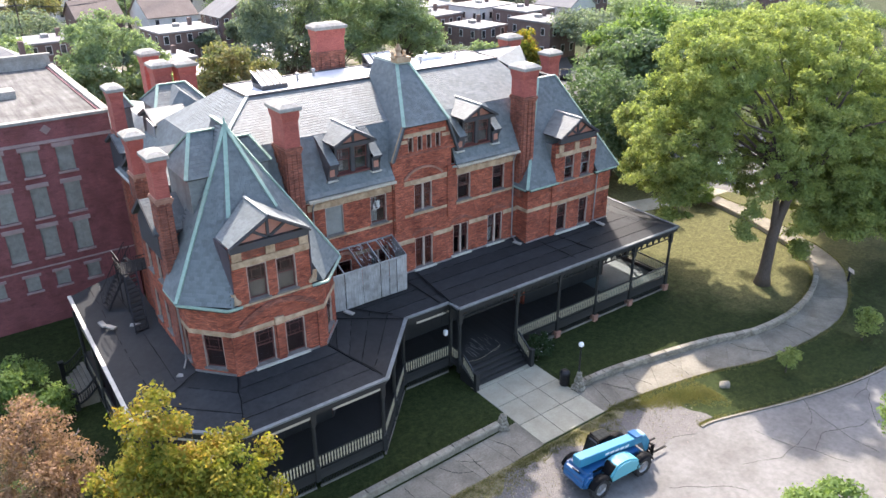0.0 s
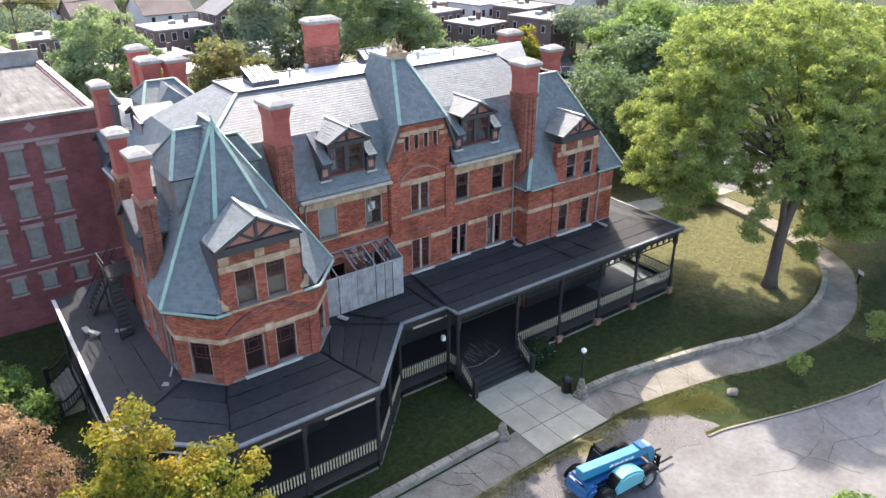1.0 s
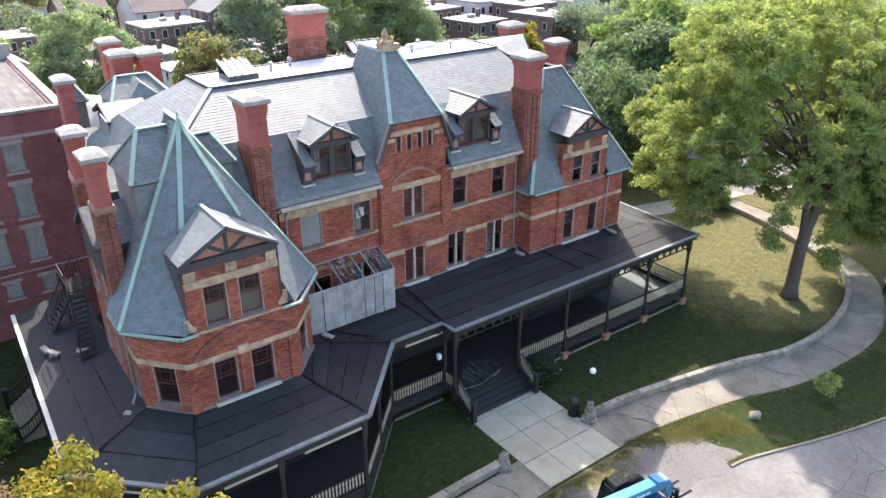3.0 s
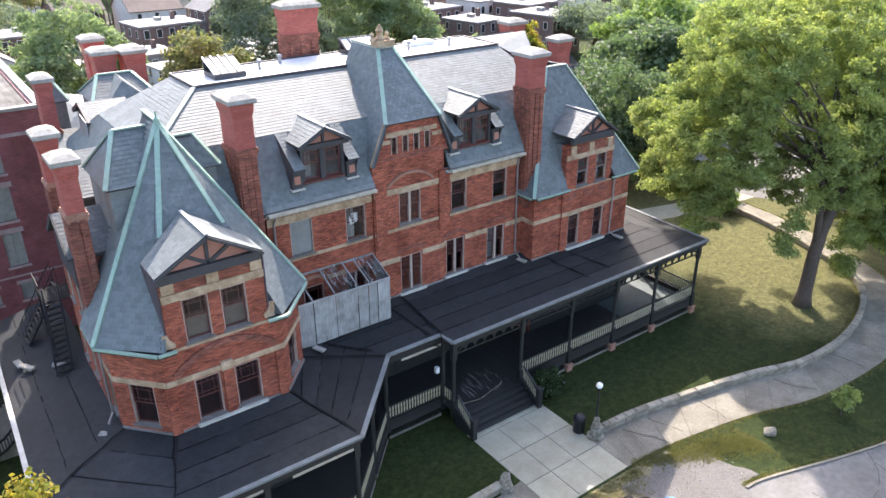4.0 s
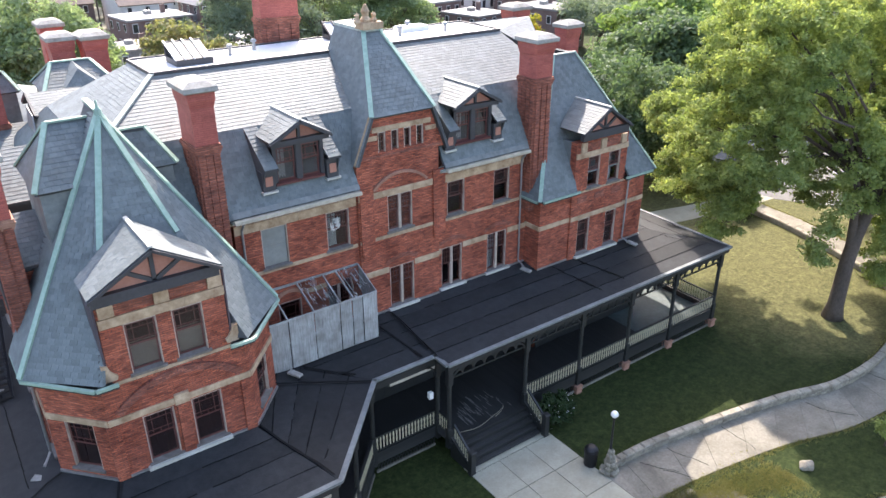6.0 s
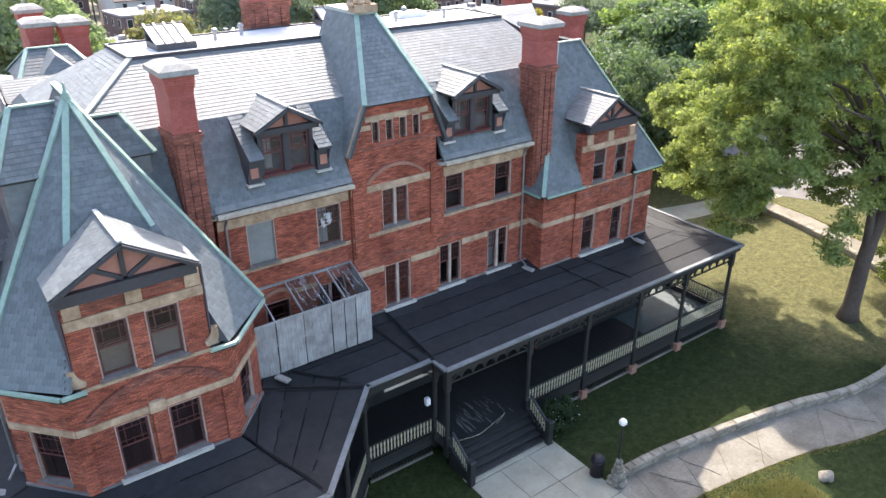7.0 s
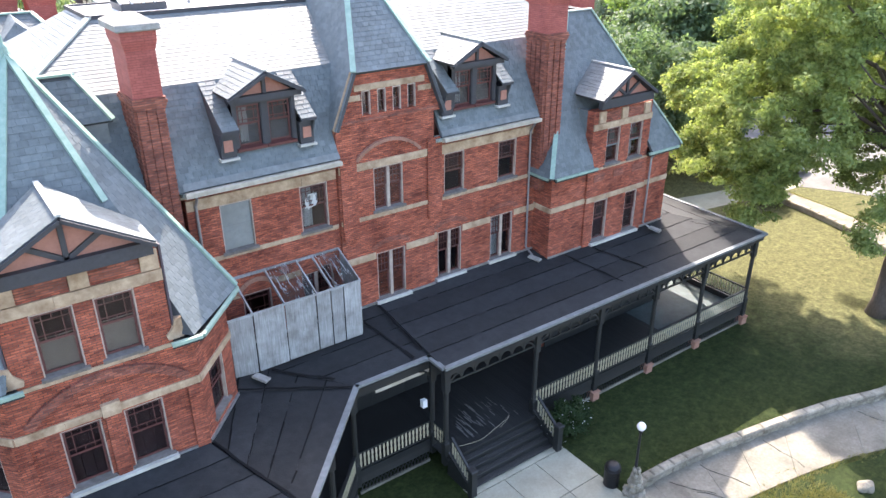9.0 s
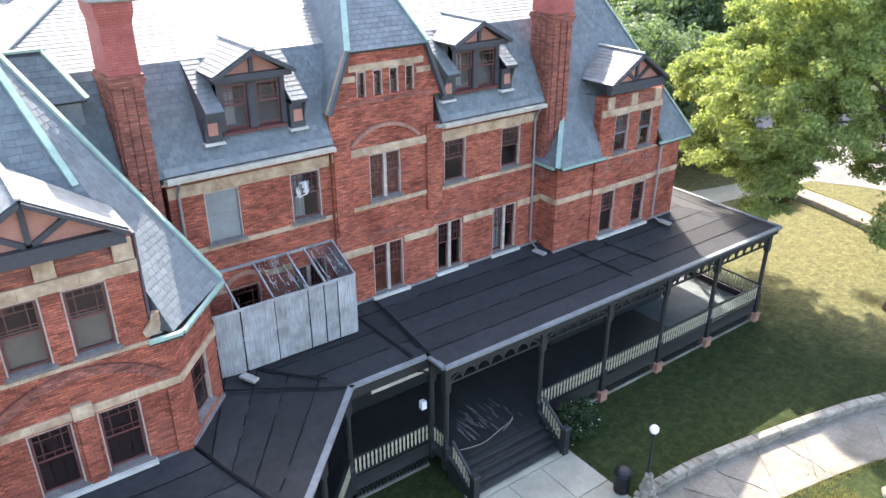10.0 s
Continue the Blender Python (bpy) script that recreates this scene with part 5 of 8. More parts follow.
for x, y in ((-12.4, 6.6), (-11.0, 7.2), (-3.4, 6.4), (-0.8, 6.0), (-2.2, 7.5)):
    bm = bmesh.new()
    lathe(bm, (x, y, 17.24), [(0.09, 0), (0.09, 0.35), (0.16, 0.38), (0.12, 0.48), (0.02, 0.52)], 8)
    tagged(part("roof_vent", bm, M_STEEL), "small grey metal roof vent", "vent", "roof vents")
bm = bmesh.new()
chamfer_box(bm, -2.9, -1.2, 6.9, 7.8, 17.24, 17.5, 0.06)
tagged(part("roof_hatch", bm, M_FLAT), "low silvery roof hatch on the deck", "hatch")

# ---- porch ----
EDGE = 5.2
O = [(-26.98, 10.6), (-27.3, -4.5), (-23.45, -8.24), (-15.85, -8.24), (-11.8, -3.85), (-8.6, -3.85), (-8.6, -4.83), (11.8, -4.83), (12.0, 4.0)]
porch = thing("porch", "wide dark wooden veranda with membrane roof and cream balusters", "porch")


def e3d(p, z=EDGE):
    return Vector((*p, z))


def field(corner_a, corner_b, wall_b, wall_a, strips):
    """One slope of the porch roof, laid in strips of membrane with a tarred lap between them."""
    A, B, C, D = (Vector(v) for v in (corner_a, corner_b, wall_b, wall_a))
    for i in range(strips):
        f, g = i / strips, (i + 1) / strips
        bm = bmesh.new()
        lift = Vector((0, 0, 0.012 * (i % 2)))
        slab(bm, [A.lerp(D, f) + lift, B.lerp(C, f) + lift, B.lerp(C, g) + lift, A.lerp(D, g) + lift], 0.14, (0, 0, -1))
        part("roofing_strip", bm, M_MEMBRANE, porch)
        if i:
            p, q = A.lerp(D, f) + Vector((0, 0, 0.02)), B.lerp(C, f) + Vector((0, 0, 0.02))
            n = max(4, int((q - p).length / 0.5))
            bm = bmesh.new()
            made = 0
            for k in range(n):
                if rng.random() < 0.78:
                    a_, b_ = p.lerp(q, k / n), p.lerp(q, (k + 1) / n)
                    bar(bm, a_ + Vector((rng.uniform(-0.03, 0.03), rng.uniform(-0.03, 0.03), 0)), b_, rng.uniform(0.02, 0.06), 0.006)
                    made += 1
            if made:
                tagged(part("tar_seam", bm, M_TAR, porch), "broken line of tar along a lap", kind="stuff")
            else:
                bm.free()


WB = 5.84
field(e3d(O[1]), e3d(O[0]), (-23.5, 11.0, WB), (-23.5, -2.65, WB - 0.05), 3)
field(e3d(O[2]), e3d(O[1]), (-23.55, -2.6, WB - 0.05), (-22.0, -4.3, WB - 0.05), 3)
field(e3d(O[3]), e3d(O[2]), (-22.0, -4.3, WB - 0.05), (-17.3, -4.3, WB - 0.05), 4)
field(e3d(O[4]), e3d(O[3]), (-17.2, -4.3, WB - 0.05), (-15.5, -0.05, WB), 5)
field(e3d(O[5]), e3d(O[4]), (-15.5, 0.1, WB), (-8.6, 0.1, WB + 0.04), 4)
field((11.8, -4.83, EDGE), (-8.6, -4.83, EDGE), (-8.6, 0.1, WB + 0.04), (8.2, 0.1, WB + 0.04), 5)
field((12.0, 4.0, EDGE), (11.8, -4.83, EDGE), (8.1, -0.9, WB - 0.1), (7.9, 4.0, WB), 3)
# tarred hips and mended laps
for p, q in (((-22.2, -4.5, 5.8), (-23.45, -8.1, 5.25)), ((-17.2, -4.5, 5.8), (-15.9, -8.0, 5.26)), ((-15.6, -2.4, 5.8), (-12.0, -3.9, 5.26)), ((-23.7, -2.8, 5.8), (-27.0, -4.5, 5.26)),
             ((-9.9, -0.2, 5.87), (-9.2, -3.7, 5.26)), ((-8.75, -0.4, 5.88), (-8.7, -3.4, 5.32)), ((0.9, -1.3, 5.72), (1.7, -4.2, 5.32)), ((2.6, -1.4, 5.72), (3.6, -4.0, 5.34)),
             ((-14.0, -1.75, 5.6), (-12.3, -3.3, 5.36))):
    bm = bmesh.new()
    P, Q = Vector(p) + Vector((0, 0, 0.035)), Vector(q) + Vector((0, 0, 0.035))
    n = 7
    pts = [P.lerp(Q, k / n) + Vector((rng.uniform(-0.05, 0.05), rng.uniform(-0.05, 0.05), 0)) for k in range(n + 1)]
    for a, b in zip(pts, pts[1:]):
        bar(bm, a, b, rng.uniform(0.05, 0.12), 0.008)
    part("tar_seam", bm, M_TAR, porch, "crooked tarred lap")
# flashing at the wall's foot
for a, b, z in (((-15.6, 0.0), (-10.0, 0.0), 5.86), ((-5.7, 0.0), (0, 0), 5.88), ((-10.0, -0.16), (-5.7, -0.16), 5.86), ((0, -1.1), (8, -1.1), 5.74), (T[1], T[2], 5.8), (T[2], T[3], 5.8), (T[3], T[4], 5.8)):
    u = (Vector(b) - Vector(a)).normalized()
    out = Vector((u.y, -u.x))
    bm = bmesh.new()
    bar(bm, (*(Vector(a) + out * 0.03), z), (*(Vector(b) + out * 0.03), z), 0.07, 0.12)
    part("flashing", bm, M_STEEL, porch, "grey metal flashing")
for a, b, z in (((-21.2, -4.4), (-18.2, -4.4), 5.86), ((-8.7, -0.16), (-7.0, -0.16), 5.9), ((-5.6, 0.0), (-4.0, 0.0), 5.92), ((-2.7, 0.0), (-1.1, 0.0), 5.92), ((2.6, -1.2), (5.9, -1.2), 5.78)):
    bm = bmesh.new()
    box(bm, a[0], b[0], a[1] - 0.2, a[1] - 0.01, z - 0.06, z + 0.06)
    part("sill_board", bm, M_PALE, porch, "pale painted sill board")

# roof edge: gutter, fascia, frieze
for k, (a, b) in enumerate(zip(O, O[1:])):
    u = (Vector(b) - Vector(a)).normalized()
    out = Vector((u.y, -u.x))
    A, Bq = Vector(a) + out * 0.04, Vector(b) + out * 0.04
    bm = bmesh.new()
    bar(bm, (*(A - u * 0.04), EDGE + 0.01), (*(Bq + u * 0.04), EDGE + 0.01), 0.2, 0.1)
    part("gutter", bm, M_PALE if k == 0 else M_LEAD, porch, "white metal edge" if k == 0 else "grey metal gutter")
    bm = bmesh.new()
    bar(bm, (*(A - out * 0.1), EDGE - 0.2), (*(Bq - out * 0.1), EDGE - 0.2), 0.08, 0.3)
    part("fascia", bm, M_DARK, porch)
bm = bmesh.new()
for poly in ([O[0], O[1], (-23.6, -2.6), (-23.6, 11)], [O[1], O[2], (-22.1, -4.4), (-23.65, -2.65)], [O[2], O[3], (-17.2, -4.4), (-22.1, -4.4)], [O[3], O[4], (-15.6, 0), (-17.2, -4.4)], [O[4], O[5], (-8.6, 0), (-15.6, 0)], [O[6], O[7], (8, 0), (-8.6, 0)], [O[7], O[8], (8, 4), (8, 0)]):
    slab(bm, [(*p, EDGE - 0.2) for p in poly], 0.05, (0, 0, -1))
part("ceiling", bm, M_DARK, porch)
# floor boards
FLOOR, RAIL = 0.9, 1.15
for poly in ([(-27.0, 11.0), (-27.0, -4.3), (-23.6, -2.6), (-23.6, 11)], [(-27.0, -4.3), (-23.3, -7.95), (-22.1, -4.4), (-23.65, -2.65)], [(-23.3, -7.95), (-16.0, -7.95), (-17.2, -4.4), (-22.1, -4.4)], [(-16.0, -7.95), (-11.9, -3.6), (-15.6, 0), (-17.2, -4.4)], [(-11.9, -3.6), (-8.5, -3.6), (-8.5, 0), (-15.6, 0)]):
    bm = bmesh.new()
    slab(bm, [(*p, FLOOR) for p in poly], 0.14, (0, 0, -1))
    part("floor", bm, M_BOARD, porch)
for k in range(136):
    x0 = -8.5 + k * 0.148
    bm = bmesh.new()
    box(bm, x0 + 0.004, x0 + 0.144, -4.95 if x0 < -3.9 else -4.6, 0.0, FLOOR - 0.05, FLOOR + rng.uniform(-0.002, 0.003))
    part("floor_board", bm, M_BOARD, porch)

M_FLOORPALE = surface("pale blue-grey floor paint", (0.066, 0.092, 0.092), (0.108, 0.14, 0.138), 4, 0.75, 0.1, stain=0.4, stain_scale=0.8)
bm = bmesh.new()
box(bm, 5.9, 11.35, -4.4, -1.15, FLOOR + 0.006, FLOOR + 0.016)
box(bm, 8.05, 11.35, -1.15, 3.9, FLOOR + 0.006, FLOOR + 0.016)
part("floor_covering", bm, M_FLOORPALE, porch, "pale blue-grey painted floor")
# dark boards added over the brick behind the porch, painting in its shade
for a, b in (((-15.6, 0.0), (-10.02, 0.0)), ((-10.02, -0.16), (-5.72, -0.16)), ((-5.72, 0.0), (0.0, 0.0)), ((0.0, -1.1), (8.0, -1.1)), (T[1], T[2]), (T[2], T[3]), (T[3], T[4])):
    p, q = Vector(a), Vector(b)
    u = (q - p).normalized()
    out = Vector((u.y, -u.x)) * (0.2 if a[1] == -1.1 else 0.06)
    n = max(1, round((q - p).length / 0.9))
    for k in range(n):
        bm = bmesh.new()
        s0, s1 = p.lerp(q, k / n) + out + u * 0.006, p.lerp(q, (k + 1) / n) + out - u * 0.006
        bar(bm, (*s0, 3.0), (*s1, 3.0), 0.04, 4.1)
        part("shade_board", bm, M_DARK, porch)

# posts, railings, piers
SEGS = []


def post(x, y, z0=0.5, z1=EDGE - 0.22, brackets=((1, 0), (-1, 0))):
    bm = bmesh.new()
    r = 0.125
    chamfer_box(bm, x - r, x + r, y - r, y + r, z0, z0 + 1.05, 0.02)
    lathe(bm, (x, y, z0 + 1.05), [(0.125, 0), (0.095, 0.08), (0.125, 0.16), (0.105, 0.25), (0.105, z1 - z0 - 2.1), (0.125, z1 - z0 - 2.0)], 10)
    chamfer_box(bm, x - r, x + r, y - r, y + r, z1 - 0.98, z1, 0.01)
    p = part("post", bm, M_DARK, porch, "turned dark veranda post")
    for dx, dy in brackets:
        bm = bmesh.new()
        pts = [Vector((x + dx * (0.1 + 0.5 * (1 - math.cos(t))), y + dy * (0.1 + 0.5 * (1 - math.cos(t))), z1 - 0.95 + 0.6 * math.sin(t))) for t in (0, 0.4, 0.8, 1.2, 1.57)]
        for a, b in zip(pts, pts[1:]):
            bar(bm, a, b, 0.07, 0.09, (dy, -dx, 0.01))
        part("bracket", bm, M_DARK, p)
    if x < -8:
        return
    bm = bmesh.new()
    chamfer_box(bm, x - 0.2, x + 0.2, y - 0.22, y + 0.2, -0.05, 0.4, 0.02)
    pier = part("pier", bm, M_LINTELS, porch, "weathered brick pier under the post")
    bm = bmesh.new()
    chamfer_box(bm, x - 0.23, x + 0.23, y - 0.26, y + 0.22, 0.4, 0.48, 0.02)
    part("pier_cap", bm, M_LINTELS, pier)


BALUSTER = None


def railing(p, q, z=RAIL, end_z=None):
    """Handrail, foot rail and flat cream balusters between two posts."""
    global BALUSTER
    if BALUSTER is None:
        me = bpy.data.meshes.new("baluster")
        bm = bmesh.new()
        prof = [(0.034, 0.0), (0.034, 0.12), (0.05, 0.2), (0.026, 0.34), (0.05, 0.5), (0.034, 0.58), (0.034, 0.68)]
        for sx in (1,):
            L = [[bm.verts.new((s * w, d, h)) for s in (-1, 1)] for w, h in prof for d in (-0.012,)]
            R = [[bm.verts.new((s * w, d, h)) for s in (-1, 1)] for w, h in prof for d in (0.012,)]
            for a, b, c, d in zip(L, L[1:], R, R[1:]):
                bm.faces.new((a[0], a[1], b[1], b[0]))
                bm.faces.new((c[1], c[0], d[0], d[1]))
                bm.faces.new((a[1], c[1], d[1], b[1]))
                bm.faces.new((c[0], a[0], b[0], d[0]))
        bm.to_mesh(me)
        bm.free()
        me.materials.append(M_CREAM)
        BALUSTER = me
    p, q = Vector((*p, z)), Vector((*q, z if end_z is None else end_z))
    d = q - p
    bm = bmesh.new()
    bar(bm, p + Vector((0, 0, 0.9)), q + Vector((0, 0, 0.9)), 0.1, 0.07)
    rail = part("handrail", bm, M_DARK, porch)
    bm = bmesh.new()
    bar(bm, p + Vector((0, 0, 0.15)), q + Vector((0, 0, 0.15)), 0.08, 0.06)
    part("foot_rail", bm, M_DARK, porch)
    n = max(2, int(d.length / 0.17))
    ang = math.atan2(d.y, d.x)
    for k in range(n):
        f = (k + 0.5) / n
        ob = new("baluster", BALUSTER)
        ob.matrix_world = Matrix.Translation(p.lerp(q, f) + Vector((0, 0, 0.18))) @ Matrix.Rotation(ang, 4, "Z")
        ob.parent = rail


def skirt(p, q):
    """Beam, boarding and a lattice strip below the deck's edge."""
    p, q = Vector((*p, 0)), Vector((*q, 0))
    bm = bmesh.new()
    bar(bm, p + Vector((0, 0, RAIL - 0.1)), q + Vector((0, 0, RAIL - 0.1)), 0.1, 0.3)
    part("edge_beam", bm, M_DARK, porch)
    bm = bmesh.new()
    bar(bm, p + Vector((0, 0, 0.72)), q + Vector((0, 0, 0.72)), 0.05, 0.36)
    part("skirt_board", bm, M_BOARD, porch)
    bm = bmesh.new()
    bar(bm, p + Vector((0, 0, 0.1)), q + Vector((0, 0, 0.1)), 0.09, 0.12)
    part("base_rail", bm, M_OLDCONC, porch, "weathered stone base rail")
    n = int((q - p).length / 0.16)
    bm = bmesh.new()
    d = (q - p).normalized()
    out = Vector((d.y, -d.x, 0)) * 0.02
    for k in range(n):
        a = p.lerp(q, k / n) + Vector((0, 0, 0.16))
        bar(bm, a + out, a + out + d * 0.16 + Vector((0, 0, 0.36)), 0.025, 0.02, (d.y, -d.x, 0))
        bar(bm, a - out + d * 0.16, a - out + Vector((0, 0, 0.36)), 0.025, 0.02, (d.y, -d.x, 0))
    tagged(part("lattice", bm, M_BOARD, porch), kind="stuff")


def frieze(p, q):
    """Openwork frieze of little arches under the fascia."""
    p, q = Vector((*p, 0)), Vector((*q, 0))
    z1, z0 = EDGE - 0.36, EDGE - 0.86
    bm = bmesh.new()
    bar(bm, p + Vector((0, 0, z0)), q + Vector((0, 0, z0)), 0.08, 0.07)
    part("frieze_rail", bm, M_DARK, porch)
    n = max(2, round((q - p).length / 0.62))
    d = (q - p) / n
    side = Vector((d.y, -d.x, 0)).normalized()
    for k in range(n):
        a = p + d * k
        w = d.length
        bm = bmesh.new()
        bar(bm, a + Vector((0, 0, z0)), a + Vector((0, 0, z1)), 0.07, 0.09, side)
        pts = []
        for i in range(7):
            t = math.pi * i / 6
            pts.append(a + d.normalized() * (w / 2 - (w / 2 - 0.04) * math.cos(t)) + Vector((0, 0, z0 + 0.04 + 0.3 * math.sin(t))))
        for s, t in zip(pts, pts[1:]):
            top_s, top_t = Vector((s.x, s.y, z1)), Vector((t.x, t.y, z1))
            slab(bm, [s + side * 0.025, t + side * 0.025, top_t + side * 0.025, top_s + side * 0.025], 0.05, -side)
        bmesh.ops.remove_doubles(bm, verts=bm.verts, dist=0.002)
        part("frieze_arch", bm, M_DARK, porch)


FRONT = [-8.42, -3.8, -0.05, 3.65, 7.3, 11.35]
Y = -4.66
for x in FRONT:
    post(x, Y, brackets=((1, 0), (-1, 0)) if -8 < x < 11 else (((1, 0),) if x < 0 else ((-1, 0),)))
for a, b in zip(FRONT, FRONT[1:]):
    frieze((a + 0.1, Y), (b - 0.1, Y))
    if a > -4:
        railing((a + 0.1, Y), (b - 0.1, Y))
        skirt((a + 0.2, Y), (b - 0.2, Y))
for y in (-0.6, 3.4):
    post(11.45, y, brackets=((0, 1), (0, -1)))
frieze((11.45, Y + 0.1), (11.45, -0.7))
railing((11.45, Y + 0.1), (11.45, -0.7))
railing((11.45, -0.5), (11.45, 3.3))
skirt((11.45, Y + 0.2), (11.45, 3.4))
bm = bmesh.new()
box(bm, 8.0, 11.6, 0.0, 4.0, FLOOR - 0.1, FLOOR)
part("floor", bm, M_BOARD, porch)
INNER = [(-8.42, -3.7), (-11.9, -3.7), (-16.0, -8.0), (-20.0, -8.0), (-23.35, -8.0), (-27.1, -4.4), (-27.1, 0.2), (-27.1, 4.6), (-27.1, 9.0)]
post(-8.42, -3.75, brackets=((-1, 0),))
for x, y in INNER[1:]:
    post(x, y, brackets=())
mid = (-13.95, -5.85)
post(*mid, brackets=())
chain = [INNER[0], INNER[1], mid, *INNER[2:]]
for a, b in zip(chain, chain[1:]):
    A, Bq = Vector(a), Vector(b)
    d = (Bq - A).normalized() * 0.12
    railing(tuple(Bq - d), tuple(A + d))
    skirt(tuple(Bq - d), tuple(A + d))
    bm = bmesh.new()
    bar(bm, (*A, EDGE - 0.5), (*Bq, EDGE - 0.5), 0.1, 0.22)
    part("lintel_beam", bm, M_DARK, porch)
    bm = bmesh.new()
    m0, m1 = A.lerp(Bq, 0.03), A.lerp(Bq, 0.72)
    out = Vector((d.y, -d.x)).normalized() * -0.02
    bar(bm, (*(m0 + out), EDGE - 0.66), (*(m1 + out), EDGE - 0.66), 0.04, 0.2)
    part("valance_board", bm, M_CORN, porch, "weathered buff board under the beam")
railing((-8.42, Y + 0.1), (-8.42, -3.85))

# front steps
steps = thing("front_steps", "broad dark wooden steps with railings and newel posts", "steps")
N = 4
for k in range(N):
    z = FLOOR - (k + 1) * FLOOR / (N + 1)
    y1 = -4.93 - k * 0.3
    for j in range(2):
        bm = bmesh.new()
        chamfer_box(bm, -8.25, -3.95, y1 - 0.3 + j * 0.148, y1 - 0.3 + j * 0.148 + 0.143, z - 0.045, z, 0.012)
        part("tread_board", bm, M_BOARD, steps)
    bm = bmesh.new()
    box(bm, -8.25, -3.95, y1, y1 + 0.02, z - 0.02, z + 0.14)
    part("riser", bm, M_DARK, steps)
for x in (-8.35, -3.85):
    bm = bmesh.new()
    slab(bm, [(x - 0.05, -4.75, RAIL), (x - 0.05, -6.3, 0.25), (x - 0.05, -6.3, 0.0), (x - 0.05, -4.75, 0.0)], 0.1, (1, 0, 0))
    part("stringer", bm, M_DARK, steps)
    bm = bmesh.new()
    chamfer_box(bm, x - 0.13, x + 0.13, -6.42, -6.16, 0.0, 1.22, 0.02)
    chamfer_box(bm, x - 0.17, x + 0.17, -6.46, -6.12, 1.22, 1.32, 0.04)
    part("newel_post", bm, M_DARK, steps)
    railing((x, -4.95), (x, -6.2), RAIL - 0.1, 0.2)
# bits left on the porch
bm = bmesh.new()
chamfer_box(bm, -8.95, -8.75, -3.9, -3.7, 2.95, 3.3, 0.02)
tagged(part("wall_box", bm, M_WHITE), "small white box fixed to a porch post", "box")
bm = bmesh.new()
pts = arc([(-7.7, -4.55), (-6.75, -4.75), (-5.8, -4.55), (-5.0, -4.35), (-4.75, -4.2), (-5.0, -4.4), (-5.6, -4.62)], 6)
tube(bm, [(*p, FLOOR + 0.02) for p in pts], [0.011] * len(pts), 6)
tagged(part("rope", bm, M_CREAM), "loose yellowish rope lying on the porch floor", "rope")
M_SCUFF = surface("worn bare floor paint", (0.13, 0.13, 0.12), (0.22, 0.21, 0.19), 8, 0.8, 0.2)
for k in range(46):
    x = -7.4 + 3.2 * rng.random()
    y = -4.6 + rng.random() * 1.5
    bm = bmesh.new()
    box(bm, x, x + rng.uniform(0.015, 0.05), y, y + rng.uniform(0.15, 0.7), FLOOR + 0.003, FLOOR + 0.007)
    part("worn_patch", bm, M_SCUFF, porch)

# ---- boarded enclosure on the porch roof ----
box_root = thing("boarded_enclosure", "temporary enclosure of whitewashed plywood with plastic over open rafters", "enclosure")
XS = [-15.3, -14.4, -13.22, -12.0, -11.4, -10.88, -10.15]
for a, b in zip(XS, XS[1:]):
    bm = bmesh.new()
    y = -1.63 + rng.uniform(-0.012, 0.012)
    box(bm, a + 0.022, b - 0.022, y, y + 0.02, 5.66, 8.0 + rng.uniform(-0.02, 0.02))
    part("plywood_panel", bm, M_PLY, box_root)
bm = bmesh.new()
box(bm, -10.16, -10.14, -1.6, -0.02, 5.75, 8.0)
slab(bm, [(-10.14, -1.6, 8.0), (-10.14, -0.05, 8.0), (-10.14, -0.05, 8.68)], 0.02, (-1, 0, 0))
part("plywood_panel", bm, M_PLY, box_root)
M_FILM = glazing("clouded plastic film", (0.8, 0.82, 0.83))
NF = M_FILM.node_tree
creases = noise_out(NF, NF.nodes.new("ShaderNodeTexCoord").outputs["Object"], 1.0, 5, 0.7, (7.0, 1.6, 1.6))
NF.links.new(ramp(NF, creases, [(0.4, grey(0.06)), (0.66, grey(0.34))]), NF.nodes["Principled BSDF"].inputs["Roughness"])
NF.links.new(ramp(NF, creases, [(0.5, grey(0.99)), (0.68, grey(0.86))]), NF.nodes["Principled BSDF"].inputs["Transmission Weight"])
for x in (-14.4, -13.2, -11.95, -11.3, -10.17):
    bm = bmesh.new()
    bar(bm, (x, -1.6, 7.98), (x, -0.03, 8.7), 0.05, 0.1)
    part("rafter", bm, M_PLY, box_root)
bm = bmesh.new()
bar(bm, (-14.5, -0.05, 8.7), (-10.14, -0.05, 8.7), 0.06, 0.1)
part("ledger", bm, M_PLY, box_root)
bm = bmesh.new()
bar(bm, (-15.3, -1.6, 7.98), (-10.14, -1.6, 7.98), 0.06, 0.08)
part("top_plate", bm, M_PLY, box_root)
